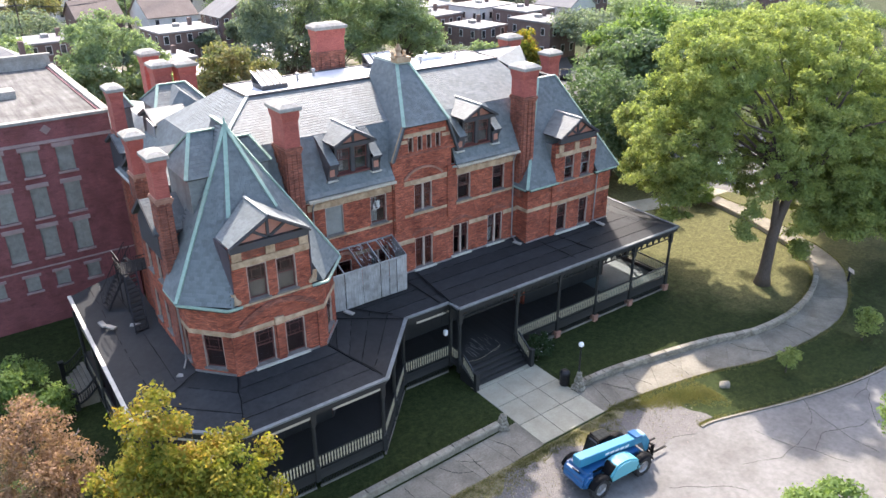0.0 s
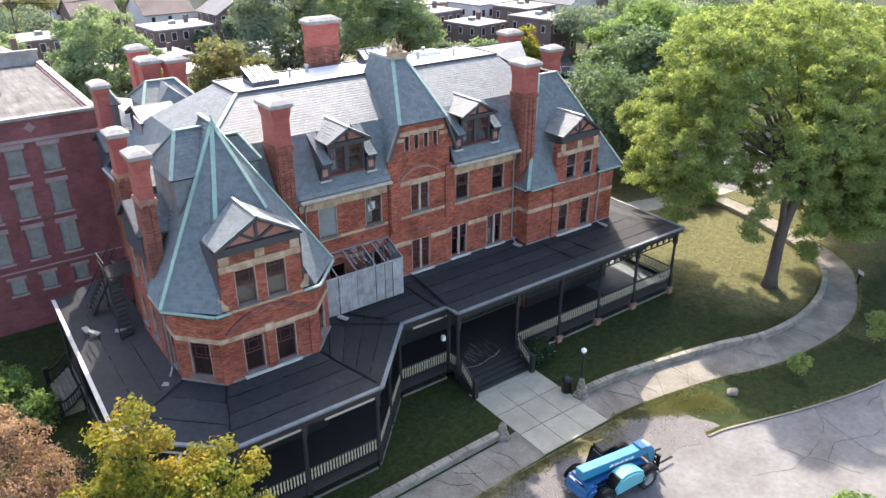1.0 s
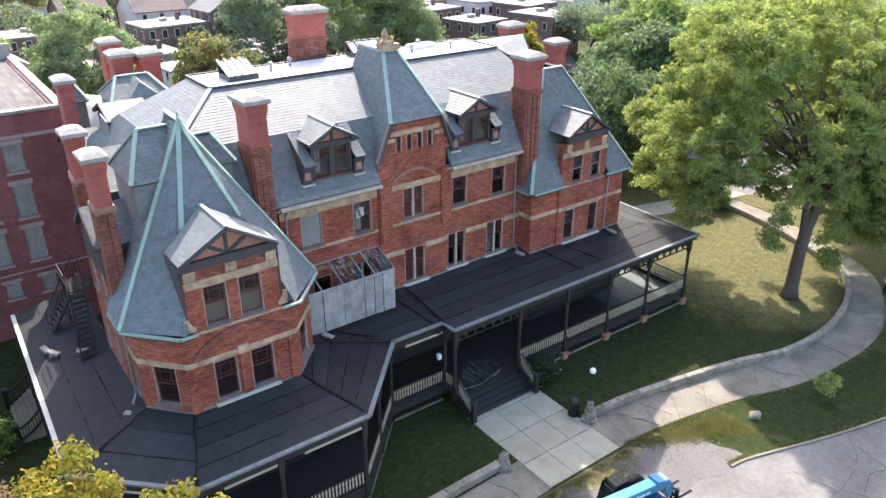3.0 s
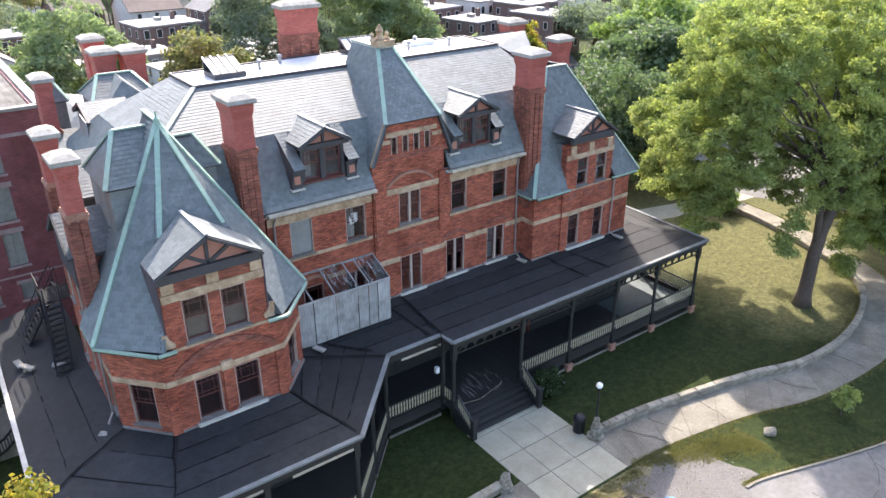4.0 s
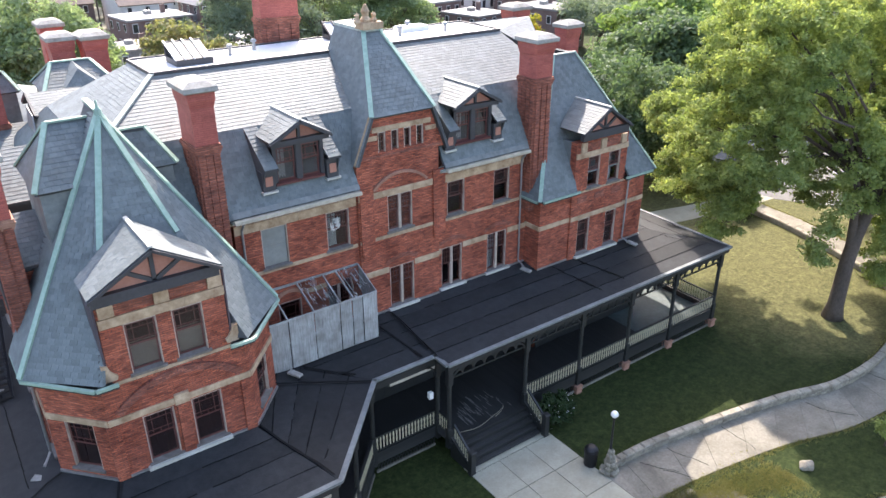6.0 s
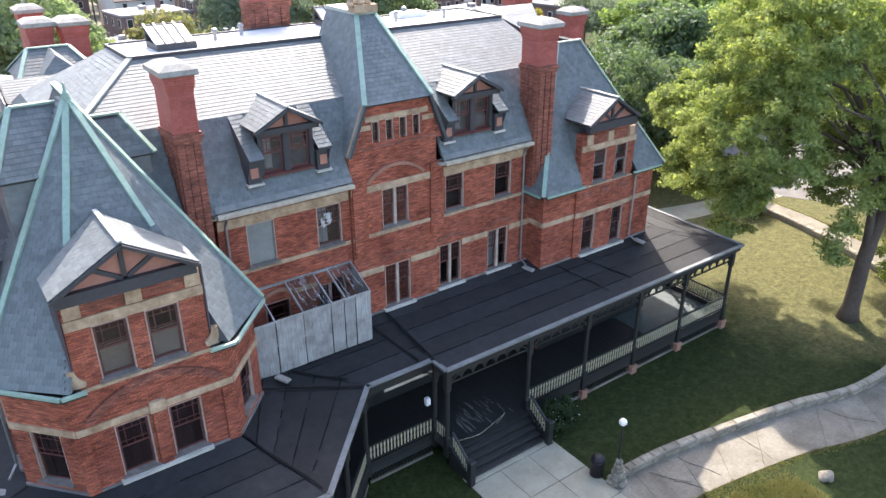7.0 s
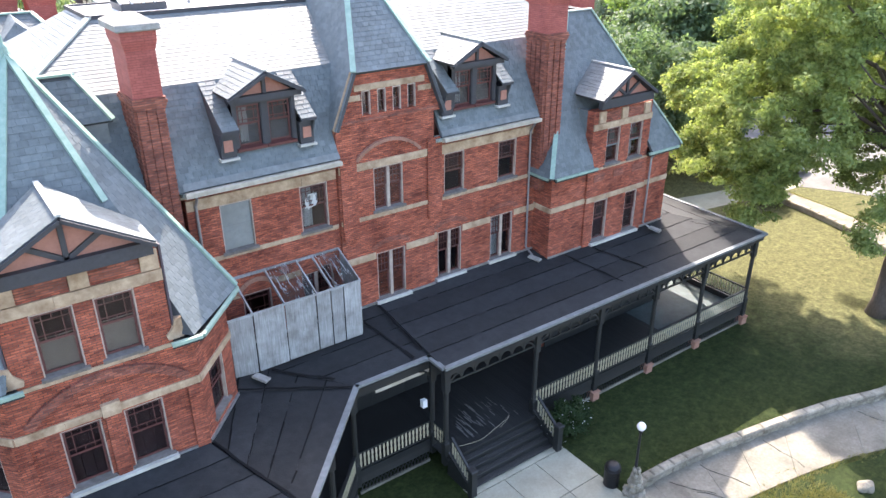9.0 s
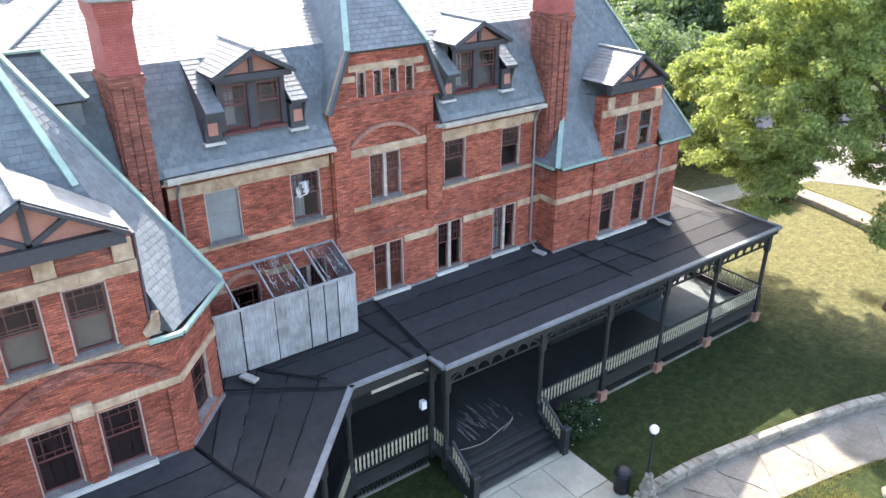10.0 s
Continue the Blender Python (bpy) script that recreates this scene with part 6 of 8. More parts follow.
for a, b in ((-13.15, -12.0), (-11.25, -10.2)):
    bm = bmesh.new()
    nx, ny = 5, 5
    grid = [[bm.verts.new((a + (b - a) * i / nx, -1.6 + 1.5 * j / ny, 8.02 + 0.7 * j / ny - 0.09 * math.sin(math.pi * i / nx) * math.sin(math.pi * j / ny) + rng.uniform(-0.02, 0.02))) for j in range(ny + 1)] for i in range(nx + 1)]
    for i in range(nx):
        for j in range(ny):
            bm.faces.new((grid[i][j], grid[i + 1][j], grid[i + 1][j + 1], grid[i][j + 1]))
    f = part("plastic_film", bm, M_FILM, box_root, "sagging torn plastic film", True)
    f.visible_shadow = False
    for k in range(3):
        bm = bmesh.new()
        x0 = a + (b - a) * (0.15 + 0.33 * k)
        x1 = x0 + rng.uniform(-0.22, 0.22)
        t0, t1 = rng.uniform(0.0, 0.25), rng.uniform(0.6, 1.0)
        pts = [Vector((x0 + (x1 - x0) * t + rng.uniform(-0.02, 0.02), -1.6 + 1.5 * t, 8.03 + 0.7 * t - 0.04 * math.sin(math.pi * t))) for t in (t0, t0 + (t1 - t0) * 0.35, t0 + (t1 - t0) * 0.7, t1)]
        tube(bm, pts, [0.004, 0.014, 0.01, 0.003], 5)
        part("fold", bm, M_CURTAIN, f, "white crease in the film")


# torn white plastic in an upper window
bm = bmesh.new()
nx, nz = 8, 9
grid = [[bm.verts.new((-11.42 + 0.85 * i / nx + rng.uniform(-0.02, 0.02), 0.1 + 0.05 * math.sin(2.1 * i + 0.4 * j) + rng.uniform(-0.02, 0.02), 10.4 + 0.7 * j / nz + 0.03 * i + rng.uniform(-0.02, 0.02))) for j in range(nz + 1)] for i in range(nx + 1)]
for i in range(nx):
    for j in range(nz):
        if math.hypot((i - 3.0) / 2.6, (j - 4.0) / 4.0) + rng.uniform(-0.08, 0.08) < 1:
            bm.faces.new((grid[i][j], grid[i + 1][j], grid[i + 1][j + 1], grid[i][j + 1]))
bmesh.ops.delete(bm, geom=[v for v in bm.verts if not v.link_faces], context="VERTS")
bmesh.ops.solidify(bm, geom=list(bm.faces), thickness=0.012)
tagged(part("plastic_sheet", bm, M_CURTAIN), "crumpled torn white plastic in an upstairs window", "plastic sheet")


def downpipe(pts, r=0.05):
    bm = bmesh.new()
    tube(bm, pts, [r] * len(pts), 8)
    part("downpipe", bm, M_STEEL, hotel, "grey metal rainwater pipe")


downpipe([(-15.3, -0.4, 12.1), (-15.3, -0.1, 11.7), (-15.3, -0.1, 8.6)])
downpipe([(-0.55, -0.4, 12.1), (-0.5, -0.1, 11.7), (-0.45, -0.1, 6.1), (-0.5, -0.6, 5.9)])
downpipe([(6.5, -1.5, 9.7), (6.45, -1.28, 9.4), (6.4, -1.28, 6.0), (6.45, -1.7, 5.85)])
downpipe([(-23.9, -1.6, 9.7), (-23.78, -1.6, 9.2), (-23.78, -1.6, 5.95), (-24.1, -2.2, 5.85)])
for x, y, a in ((-0.55, -0.85, 0.3), (6.55, -1.95, 0.2), (-24.3, -2.5, 0.9), (-14.6, -2.25, 0.5), (-26.0, 4.6, 0.6), (-26.3, 5.2, 0.2), (-24.8, 4.0, 1.2)):
    bm = bmesh.new()
    m = Matrix.Translation((x, y, EDGE + 0.62 if y > -4 and x > -20 else EDGE + 0.42)) @ Matrix.Rotation(a, 4, "Z") @ Matrix.Rotation(0.1, 4, "X")
    chamfer_box(bm, -0.14, 0.14, -0.3, 0.3, -0.04, 0.05, 0.02, m)
    tagged(part("splash_block", bm, M_CAP), "pale concrete splash block on the porch roof", "splash block", "splash blocks")

# ---- fire escape ----
fe = thing("fire_escape", "black iron fire escape stair against the west wall", "fire escape")


def iron(p, q, r=0.035):
    bm = bmesh.new()
    bar(bm, p, q, r, r)
    return bm


def flight(p, q, side, n):
    """An iron flight from p up to q; side is the vector across its width."""
    p, q, w = Vector(p), Vector(q), Vector((*side, 0))
    up = Vector((0, 0, 0.9))
    for o in (Vector((0, 0, 0)), w):
        part("stringer", iron(p + o, q + o, 0.08), M_IRON, fe)
        part("handrail", iron(p + o + up, q + o + up, 0.035), M_IRON, fe)
        for k in range(n + 1):
            c = p.lerp(q, k / n) + o
            part("baluster", iron(c, c + up, 0.02), M_IRON, fe)
    for k in range(n):
        c = p.lerp(q, (k + 0.5) / n)
        bm = bmesh.new()
        bar(bm, c, c + w, 0.2, 0.025)
        part("tread", bm, M_IRON, fe)


flight((-25.05, 3.0, 5.62), (-24.6, 5.6, 8.1), (0.7, 0.1), 13)
flight((-25.6, 6.7, 5.55), (-23.7, 7.3, 8.1), (-0.1, 0.75), 12)
bm = bmesh.new()
for k in range(12):
    box(bm, -24.7, -21.9, 5.6 + 0.135 * k, 5.68 + 0.135 * k, 8.07, 8.1)
tagged(part("landing", bm, M_RUBBER, fe, "slatted iron landing"), kind="stuff")
for a, b in (((-24.7, 5.6), (-24.7, 7.2)), ((-23.8, 5.6), (-21.95, 5.6))):
    for z in (8.55, 9.0):
        part("guard_rail", iron((*a, z), (*b, z), 0.04), M_IRON, fe)
    for k in range(8):
        f = k / 7
        x, y = a[0] + (b[0] - a[0]) * f, a[1] + (b[1] - a[1]) * f
        part("baluster", iron((x, y, 8.1), (x, y, 9.0), 0.022), M_IRON, fe)
for x, y in ((-24.65, 5.65), (-24.65, 7.15)):
    part("leg", iron((x, y, 5.5), (x, y, 8.1), 0.06), M_IRON, fe)

# ---- garden things ----
def street_lamp(x, y, z, h, label):
    root = thing("lamp_post", label, "lamp post", "lamp posts in the garden")
    bm = bmesh.new()
    lathe(bm, (x, y, z), [(0.11, 0), (0.1, 0.12), (0.06, 0.2), (0.045, h - 0.3), (0.08, h - 0.26), (0.09, h - 0.16)], 10)
    part("post", bm, M_IRON, root, smooth=True)
    bm = bmesh.new()
    bmesh.ops.create_uvsphere(bm, u_segments=18, v_segments=12, radius=0.17)
    bmesh.ops.translate(bm, vec=(x, y, z + h), verts=bm.verts)
    part("globe", bm, M_GLOBE, root, "white opal globe", True)


street_lamp(-3.15, -9.75, 0.9, 2.25, "black iron lamp post with white globe on stone pedestal")
sign = thing("information_sign", "small tilted pale information board on a black post on the grass", "sign")
bm = bmesh.new()
chamfer_box(bm, 23.88, 24.0, -12.5, -12.38, -0.05, 0.95, 0.015)
part("post", bm, M_IRON, sign)
tilt = pose(23.94, -12.5, 1.0, 28, 0, 25)
bm = bmesh.new()
chamfer_box(bm, -0.42, 0.42, -0.28, 0.28, -0.03, 0.0, 0.01, tilt)
frame_part = part("board", bm, M_IRON, sign, "black metal tray")
bm = bmesh.new()
box(bm, -0.38, 0.38, -0.24, 0.24, 0.002, 0.008, tilt)
part("panel", bm, M_TRIMPALE, frame_part, "pale printed panel")
bin_root = thing("litter_bin", "dark cylindrical litter bin with domed lid", "bin")
bm = bmesh.new()
lathe(bm, (-3.55, -9.0, 0), [(0.27, 0), (0.3, 0.05), (0.31, 0.78), (0.33, 0.8), (0.33, 0.86)], 16)
part("body", bm, M_IRON, bin_root, smooth=True)
bm = bmesh.new()
lathe(bm, (-3.55, -9.0, 0.86), [(0.32, 0), (0.3, 0.1), (0.2, 0.2), (0.13, 0.22)], 16)
part("lid", bm, M_IRON, bin_root, smooth=True)


def boulder(x, y, s, label):
    bm = bmesh.new()
    bmesh.ops.create_icosphere(bm, subdivisions=3, radius=1.0)
    for v in bm.verts:
        k = 1 + 0.35 * noise.noise(v.co * 1.3 + Vector((x, y, 0)))
        v.co = Vector((v.co.x * s * k, v.co.y * s * 0.7 * k, max(v.co.z, -0.4) * s * 0.6 * k + s * 0.2)) + Vector((x, y, 0))
    tagged(part("boulder", bm, M_LIME), label, "rock")


boulder(4.3, -15.0, 0.4, "pale grey boulder lying on the grass")

# telehandler
M_STEELDARK = surface("dull grey grating", (0.016, 0.02, 0.02), (0.03, 0.034, 0.034), 9, 0.8, 0.1, stain=0, spec=0.08)
M_CABGLASS = surface("smoked cab glass", (0.012, 0.014, 0.016), (0.02, 0.022, 0.025), 2, 0.12, 0, stain=0)
th = thing("telehandler", "bright blue telescopic handler with black cab and forks", "telehandler")
TM = Matrix.Translation((-7.35, -16.0, 0)) @ Matrix.Rotation(radians(-3), 4, "Z") @ Matrix.Scale(0.98, 4)


def tpart(name, fn, mat, parent=None, label="", smooth=False):
    bm = bmesh.new()
    fn(bm)
    for v in bm.verts:
        v.co = TM @ v.co
    return part(name, bm, mat, parent or th, label, smooth)


def shape(profile, y0, y1, c=0.0):
    def fn(bm):
        a = [bm.verts.new((x, y0, z)) for x, z in profile]
        b = [bm.verts.new((x, y1, z)) for x, z in profile]
        n = len(profile)
        bm.faces.new(a)
        bm.faces.new(b)
        for k in range(n):
            bm.faces.new((a[k], a[(k + 1) % n], b[(k + 1) % n], b[k]))
        if c:
            bmesh.ops.bevel(bm, geom=list(bm.edges), offset=c, segments=2, affect="EDGES")
    return fn


tpart("chassis", shape([(-2.1, 0.55), (-2.35, 0.8), (-2.35, 1.25), (-2.0, 1.5), (1.6, 1.25), (2.0, 1.0), (2.0, 0.6)], -0.55, 0.6, 0.05), M_BLUEDARK)
tpart("counterweight", shape([(-2.5, 0.6), (-2.55, 1.1), (-2.3, 1.5), (-1.75, 1.55), (-1.75, 0.7)], -0.85, 0.85, 0.16), M_BLUEDARK)
tpart("boom", shape([(-2.4, 1.75), (-2.4, 2.3), (2.25, 1.75), (2.25, 1.3)], -0.3, 0.25, 0.03), M_BLUE, None, "long blue boom")
tpart("boom_nose", shape([(2.0, 1.75), (2.35, 1.8), (2.75, 1.25), (2.75, 0.6), (2.5, 0.55), (2.2, 1.2)], -0.32, 0.27, 0.04), M_BLUE)
hoodp = tpart("engine_hood", shape([(-0.95, 0.7), (-1.02, 1.1), (-0.62, 1.58), (-0.2, 1.72), (0.4, 1.66), (0.95, 1.42), (1.2, 1.05), (1.2, 0.7)], -1.22, -0.36, 0.1), M_BLUESUNLIT, None, "blue engine hood, paler with sun put into its colour")
tpart("hood_grille", shape([(-1.06, 1.14), (-0.66, 1.6), (-0.58, 1.6), (-0.98, 1.14)], -1.1, -0.48), M_BLACKPAINT, hoodp)
cab = tpart("cab", shape([(-0.7, 0.8), (-0.78, 1.35), (-0.5, 2.0), (-0.36, 2.08), (0.42, 2.08), (0.56, 2.0), (1.0, 1.3), (0.95, 0.8)], 0.38, 1.1, 0.06), M_CABGLASS, None, "black-framed cab")
tpart("cab_roof", shape([(-0.52, 2.05), (-0.44, 2.15), (0.46, 2.15), (0.58, 2.05)], 0.35, 1.13, 0.05), M_BLACKPAINT, cab)
for x0, z0, x1, z1 in ((-0.78, 0.9, -0.48, 2.06), (0.98, 1.3, 0.55, 2.04)):
    for y in (0.37, 1.11):
        tpart("cab_pillar", lambda bm, a=(x0, y, z0), b=(x1, y, z1): bar(bm, a, b, 0.08, 0.08), M_BLACKPAINT, cab)
tpart("cab_base", shape([(-0.8, 0.55), (-0.8, 1.15), (1.05, 1.15), (1.1, 0.55)], 0.36, 1.17, 0.03), M_BLACKPAINT, cab)
for i in range(3):
    for j in range(2):
        x0, y0 = -0.34 + 0.27 * i, 0.46 + 0.3 * j
        tpart("roof_pane", lambda bm, a=x0, b=y0: box(bm, a, a + 0.22, b, b + 0.25, 2.146, 2.156), M_STEELDARK, cab)
tpart("beacon", lambda bm: bar(bm, (-0.4, 1.05, 2.14), (-0.4, 1.05, 2.26), 0.06, 0.06), M_BLACKPAINT, cab)
tpart("rear_window", shape([(-2.36, 1.0), (-2.36, 1.42), (-2.31, 1.42), (-2.31, 1.0)], -0.3, 0.25), M_BLACKPAINT)
tpart("side_slot", shape([(-1.7, 1.28), (-1.62, 1.42), (-0.9, 1.38), (-1.0, 1.24)], -0.57, -0.5), M_BLACKPAINT)
tpart("belly", shape([(-1.9, 0.35), (-1.9, 0.6), (1.9, 0.6), (1.9, 0.35)], -0.75, 0.75), M_BLACKPAINT)
tpart("boom_cap", shape([(1.55, 1.86), (1.6, 1.94), (2.1, 1.86), (2.1, 1.76)], -0.34, 0.29, 0.02), M_BLUEDARK)
for wx in (-1.55, 1.5):
    for wy, s in ((-1.0, -1), (1.0, 1)):
        def tyre(bm, wx=wx, wy=wy):
            prof = [(0.36, -0.17), (0.52, -0.19), (0.6, -0.12), (0.6, 0.12), (0.52, 0.19), (0.36, 0.17)]
            n = 24
            rings = [[bm.verts.new((wx + r * math.cos(2 * math.pi * k / n), wy + o, 0.6 + r * math.sin(2 * math.pi * k / n))) for k in range(n)] for r, o in prof]
            for a, b in zip(rings, rings[1:] + rings[:1]):
                for k in range(n):
                    bm.faces.new((a[k], a[(k + 1) % n], b[(k + 1) % n], b[k]))
            for k in range(0, n, 2):
                a = 2 * math.pi * k / n
                c = Vector((wx + 0.61 * math.cos(a), wy, 0.6 + 0.61 * math.sin(a)))
                bar(bm, c + Vector((0, -0.15, 0)), c + Vector((0, 0.15, 0)), 0.07, 0.05, (math.cos(a), 0, math.sin(a)))

        wheel = tpart("wheel", tyre, M_RUBBER, None, "chunky black tyre on grey rim")

        def rim(bm, wx=wx, wy=wy, s=s):
            n = 20
            rings = [[bm.verts.new((wx + r * math.cos(2 * math.pi * k / n), wy + o * s, 0.6 + r * math.sin(2 * math.pi * k / n))) for k in range(n)] for r, o in ((0.37, 0.15), (0.3, 0.06), (0.14, 0.08), (0.12, 0.16))]
            for a, b in zip(rings, rings[1:]):
                for k in range(n):
                    bm.faces.new((a[k], a[(k + 1) % n], b[(k + 1) % n], b[k]))
            bm.faces.new(rings[-1])

        tpart("rim", rim, M_STEEL, wheel)

        def guard(bm, wx=wx, wy=wy):
            rings = []
            for i in range(9):
                t = math.pi * (0.12 + 0.76 * i / 8)
                rings.append([bm.verts.new((wx + r * math.cos(t), wy + o, 0.62 + r * math.sin(t))) for r, o in ((0.74, -0.14), (0.76, 0.0), (0.74, 0.14), (0.66, 0.26), (0.63, 0.24), (0.63, -0.24), (0.66, -0.26))])
            for a, b in zip(rings, rings[1:]):
                for k in range(7):
                    bm.faces.new((a[k], a[(k + 1) % 7], b[(k + 1) % 7], b[k]))
            bm.faces.new(rings[0])
            bm.faces.new(rings[-1])

        tpart("mudguard", guard, M_BLACKPAINT)
carr = tpart("carriage", lambda bm: box(bm, 2.8, 2.86, -0.5, 0.5, 0.55, 0.7), M_BLACKPAINT)
for z in (0.35, 0.95):
    tpart("carriage_rail", lambda bm, z=z: bar(bm, (2.85, -0.6, z), (2.85, 0.6, z), 0.07, 0.08), M_BLACKPAINT, carr)
for y in (-0.55, -0.2, 0.2, 0.55):
    tpart("carriage_bar", lambda bm, y=y: bar(bm, (2.86, y, 0.3), (2.86, y, 1.05), 0.06, 0.06), M_BLACKPAINT, carr)
for y in (-0.4, 0.4):
    tpart("fork", lambda bm, y=y: (bar(bm, (2.9, y, 0.3), (2.9, y, 1.0), 0.1, 0.05), bar(bm, (2.88, y, 0.3), (4.1, y, 0.26), 0.1, 0.05)), M_BLACKPAINT)
tpart("mirror", shape([(0.8, 1.5), (0.86, 1.5), (0.86, 1.78), (0.8, 1.78)], 1.12, 1.3), M_BLACKPAINT)
for k in range(5):
    tpart("lettering_bar", lambda bm, k=k: box(bm, -0.6 + 0.36 * k, -0.32 + 0.36 * k, -0.312, -0.302, 1.72 - 0.042 * k, 1.86 - 0.042 * k), M_WHITE)
tpart("lettering_bar", lambda bm: box(bm, 0.0, 0.7, -1.165, -1.155, 1.0, 1.2), M_WHITE)

# ---- neighbour ----
nb = thing("brick_warehouse", "plain dark red painted brick building with boarded windows", "building")
NW = ((-48.0, 18.0), (-21.2, 18.0))
def nx_(x): return x + 48.0
holes = []
for c in (-24.38, -26.45, -28.55, -30.9, -33.0, -35.2, -37.5, -39.8, -42.0):
    for z0, z1 in ((10.8, 12.5), (7.9, 9.98), (5.0, 7.15)):
        holes.append((nx_(c - 0.52), nx_(c + 0.52), z0, z1))
for c in (-24.2, -26.25, -28.15, -30.3, -32.6):
    holes.append((nx_(c - 0.44), nx_(c + 0.44), 2.72, 3.8))
bm = bmesh.new()
wall_mesh(bm, *NW, 0.0, 14.3, 0.45, holes)
part("wall", bm, M_NEIGH, nb)
M_BOARDED = surface("grey painted window board", (0.24, 0.235, 0.21), (0.33, 0.325, 0.29), 5, 0.75, 0.15, stain=0.5, stain_scale=1.6, vary=0.12)
for a, b, z0, z1 in holes:
    x0, x1 = a - 48.0, b - 48.0
    bm = bmesh.new()
    box(bm, x0, x1, 18.1, 18.2, z0, z1)
    low = z1 < 4
    w = part("window", bm, M_BOARDED, nb, "grey board over a basement window" if low else "grey board over a window")
    bm = bmesh.new()
    chamfer_box(bm, x0 - 0.12, x1 + 0.12, 17.88, 18.12, z0 - 0.14, z0, 0.02)
    part("sill", bm, M_LINTEL, w)
    bm = bmesh.new()
    chamfer_box(bm, x0 - 0.16, x1 + 0.16, 17.93, 18.1, z1, z1 + (0.2 if low else 0.3), 0.02)
    part("lintel", bm, M_LINTEL, w)
    if not low:
        bm = bmesh.new()
        box(bm, (x0 + x1) / 2 - 0.02, (x0 + x1) / 2 + 0.02, 18.07, 18.1, z0, z1)
        part("batten", bm, M_BOARDED, w)
for z0, z1, pr in ((12.85, 13.05, 0.09), (4.28, 4.38, 0.05)):
    bm = bmesh.new()
    box(bm, -48.0, -21.2, 18.0 - pr, 18.05, z0, z1)
    part("string_course", bm, M_LINTEL, nb)
for p, q, z, m in (((-48.0, 18.1), (-21.1, 18.1), 14.38, M_CAP), ((-21.25, 18.1), (-21.25, 37), 14.38, M_CAP), ((-48, 37), (-21.1, 37), 15.3, M_CAP)):
    bm = bmesh.new()
    bar(bm, (*p, z), (*q, z), 0.5, 0.18)
    part("parapet_coping", bm, m, nb, "pale parapet coping")
bm = bmesh.new()
box(bm, -21.65, -21.204, 18.45, 37.0, 0, 14.3)
part("wall", bm, M_NEIGH, nb)
bm = bmesh.new()
box(bm, -48.0, -21.2, 36.8, 37.2, 0, 15.2)
part("wall", bm, M_CAP, nb, "pale rendered rear parapet")
M_NROOF = surface("dusty grey-brown roof felt", (0.075, 0.073, 0.07), (0.20, 0.196, 0.186), 1.1, 0.95, 0.2, stain=0.7, stain_scale=0.5, stretch=(2.6, 0.22, 1), spec=0.2)
bm = bmesh.new()
box(bm, -47.9, -21.6, 18.4, 36.8, 13.6, 14.2)
part("roof", bm, M_NROOF, nb)
for x, y in ((-26.5, 27.0), (-33, 30)):
    bm = bmesh.new()
    chamfer_box(bm, x - 1.0, x + 1.0, y - 0.8, y + 0.8, 14.2, 14.75, 0.04)
    part("roof_hatch", bm, M_CAP, nb)
bm = bmesh.new()
slab(bm, [(-25.55, 17.97, 13.75), (-25.2, 17.97, 13.42), (-24.85, 17.97, 13.75), (-25.2, 17.97, 14.08)], 0.06, (0, 1, 0))
part("diamond_stone", bm, M_LINTEL, nb, "pale diamond ornament")

# porch side steps
ss = thing("side_steps", "dark side steps with railings beside the porch", "steps")
for k in range(5):
    bm = bmesh.new()
    chamfer_box(bm, -27.2 - 0.24 * (k + 1), -27.2 - 0.24 * k, 6.3, 9.95, 0.0, 0.9 - 0.17 * k, 0.02)
    part("step", bm, M_OLDCONC, ss)
for y in (6.2, 10.05):
    for z in (0.9, 0.25):
        bm = bmesh.new()
        pts = [Vector((-27.15 - 1.25 * f, y, z + 0.95 - 0.85 * f - 0.16 * math.sin(math.pi * f))) for f in (0, 0.25, 0.5, 0.75, 1)]
        for a, b in zip(pts, pts[1:]):
            bar(bm, a, b, 0.08, 0.1)
        part("handrail" if z > 0.5 else "foot_rail", bm, M_DARK, ss)
    for k in range(9):
        f = (k + 0.5) / 9
        sag = 0.85 * f + 0.16 * math.sin(math.pi * f)
        bm = bmesh.new()
        bar(bm, (-27.15 - 1.25 * f, y, 1.2 - sag), (-27.15 - 1.25 * f, y, 1.85 - sag), 0.04, 0.04)
        part("baluster", bm, M_DARK, ss)
    bm = bmesh.new()
    chamfer_box(bm, -28.58, -28.32, y - 0.13, y + 0.13, 0, 1.22, 0.03)
    chamfer_box(bm, -28.62, -28.28, y - 0.17, y + 0.17, 1.22, 1.32, 0.04)
    part("newel_post", bm, M_DARK, ss)

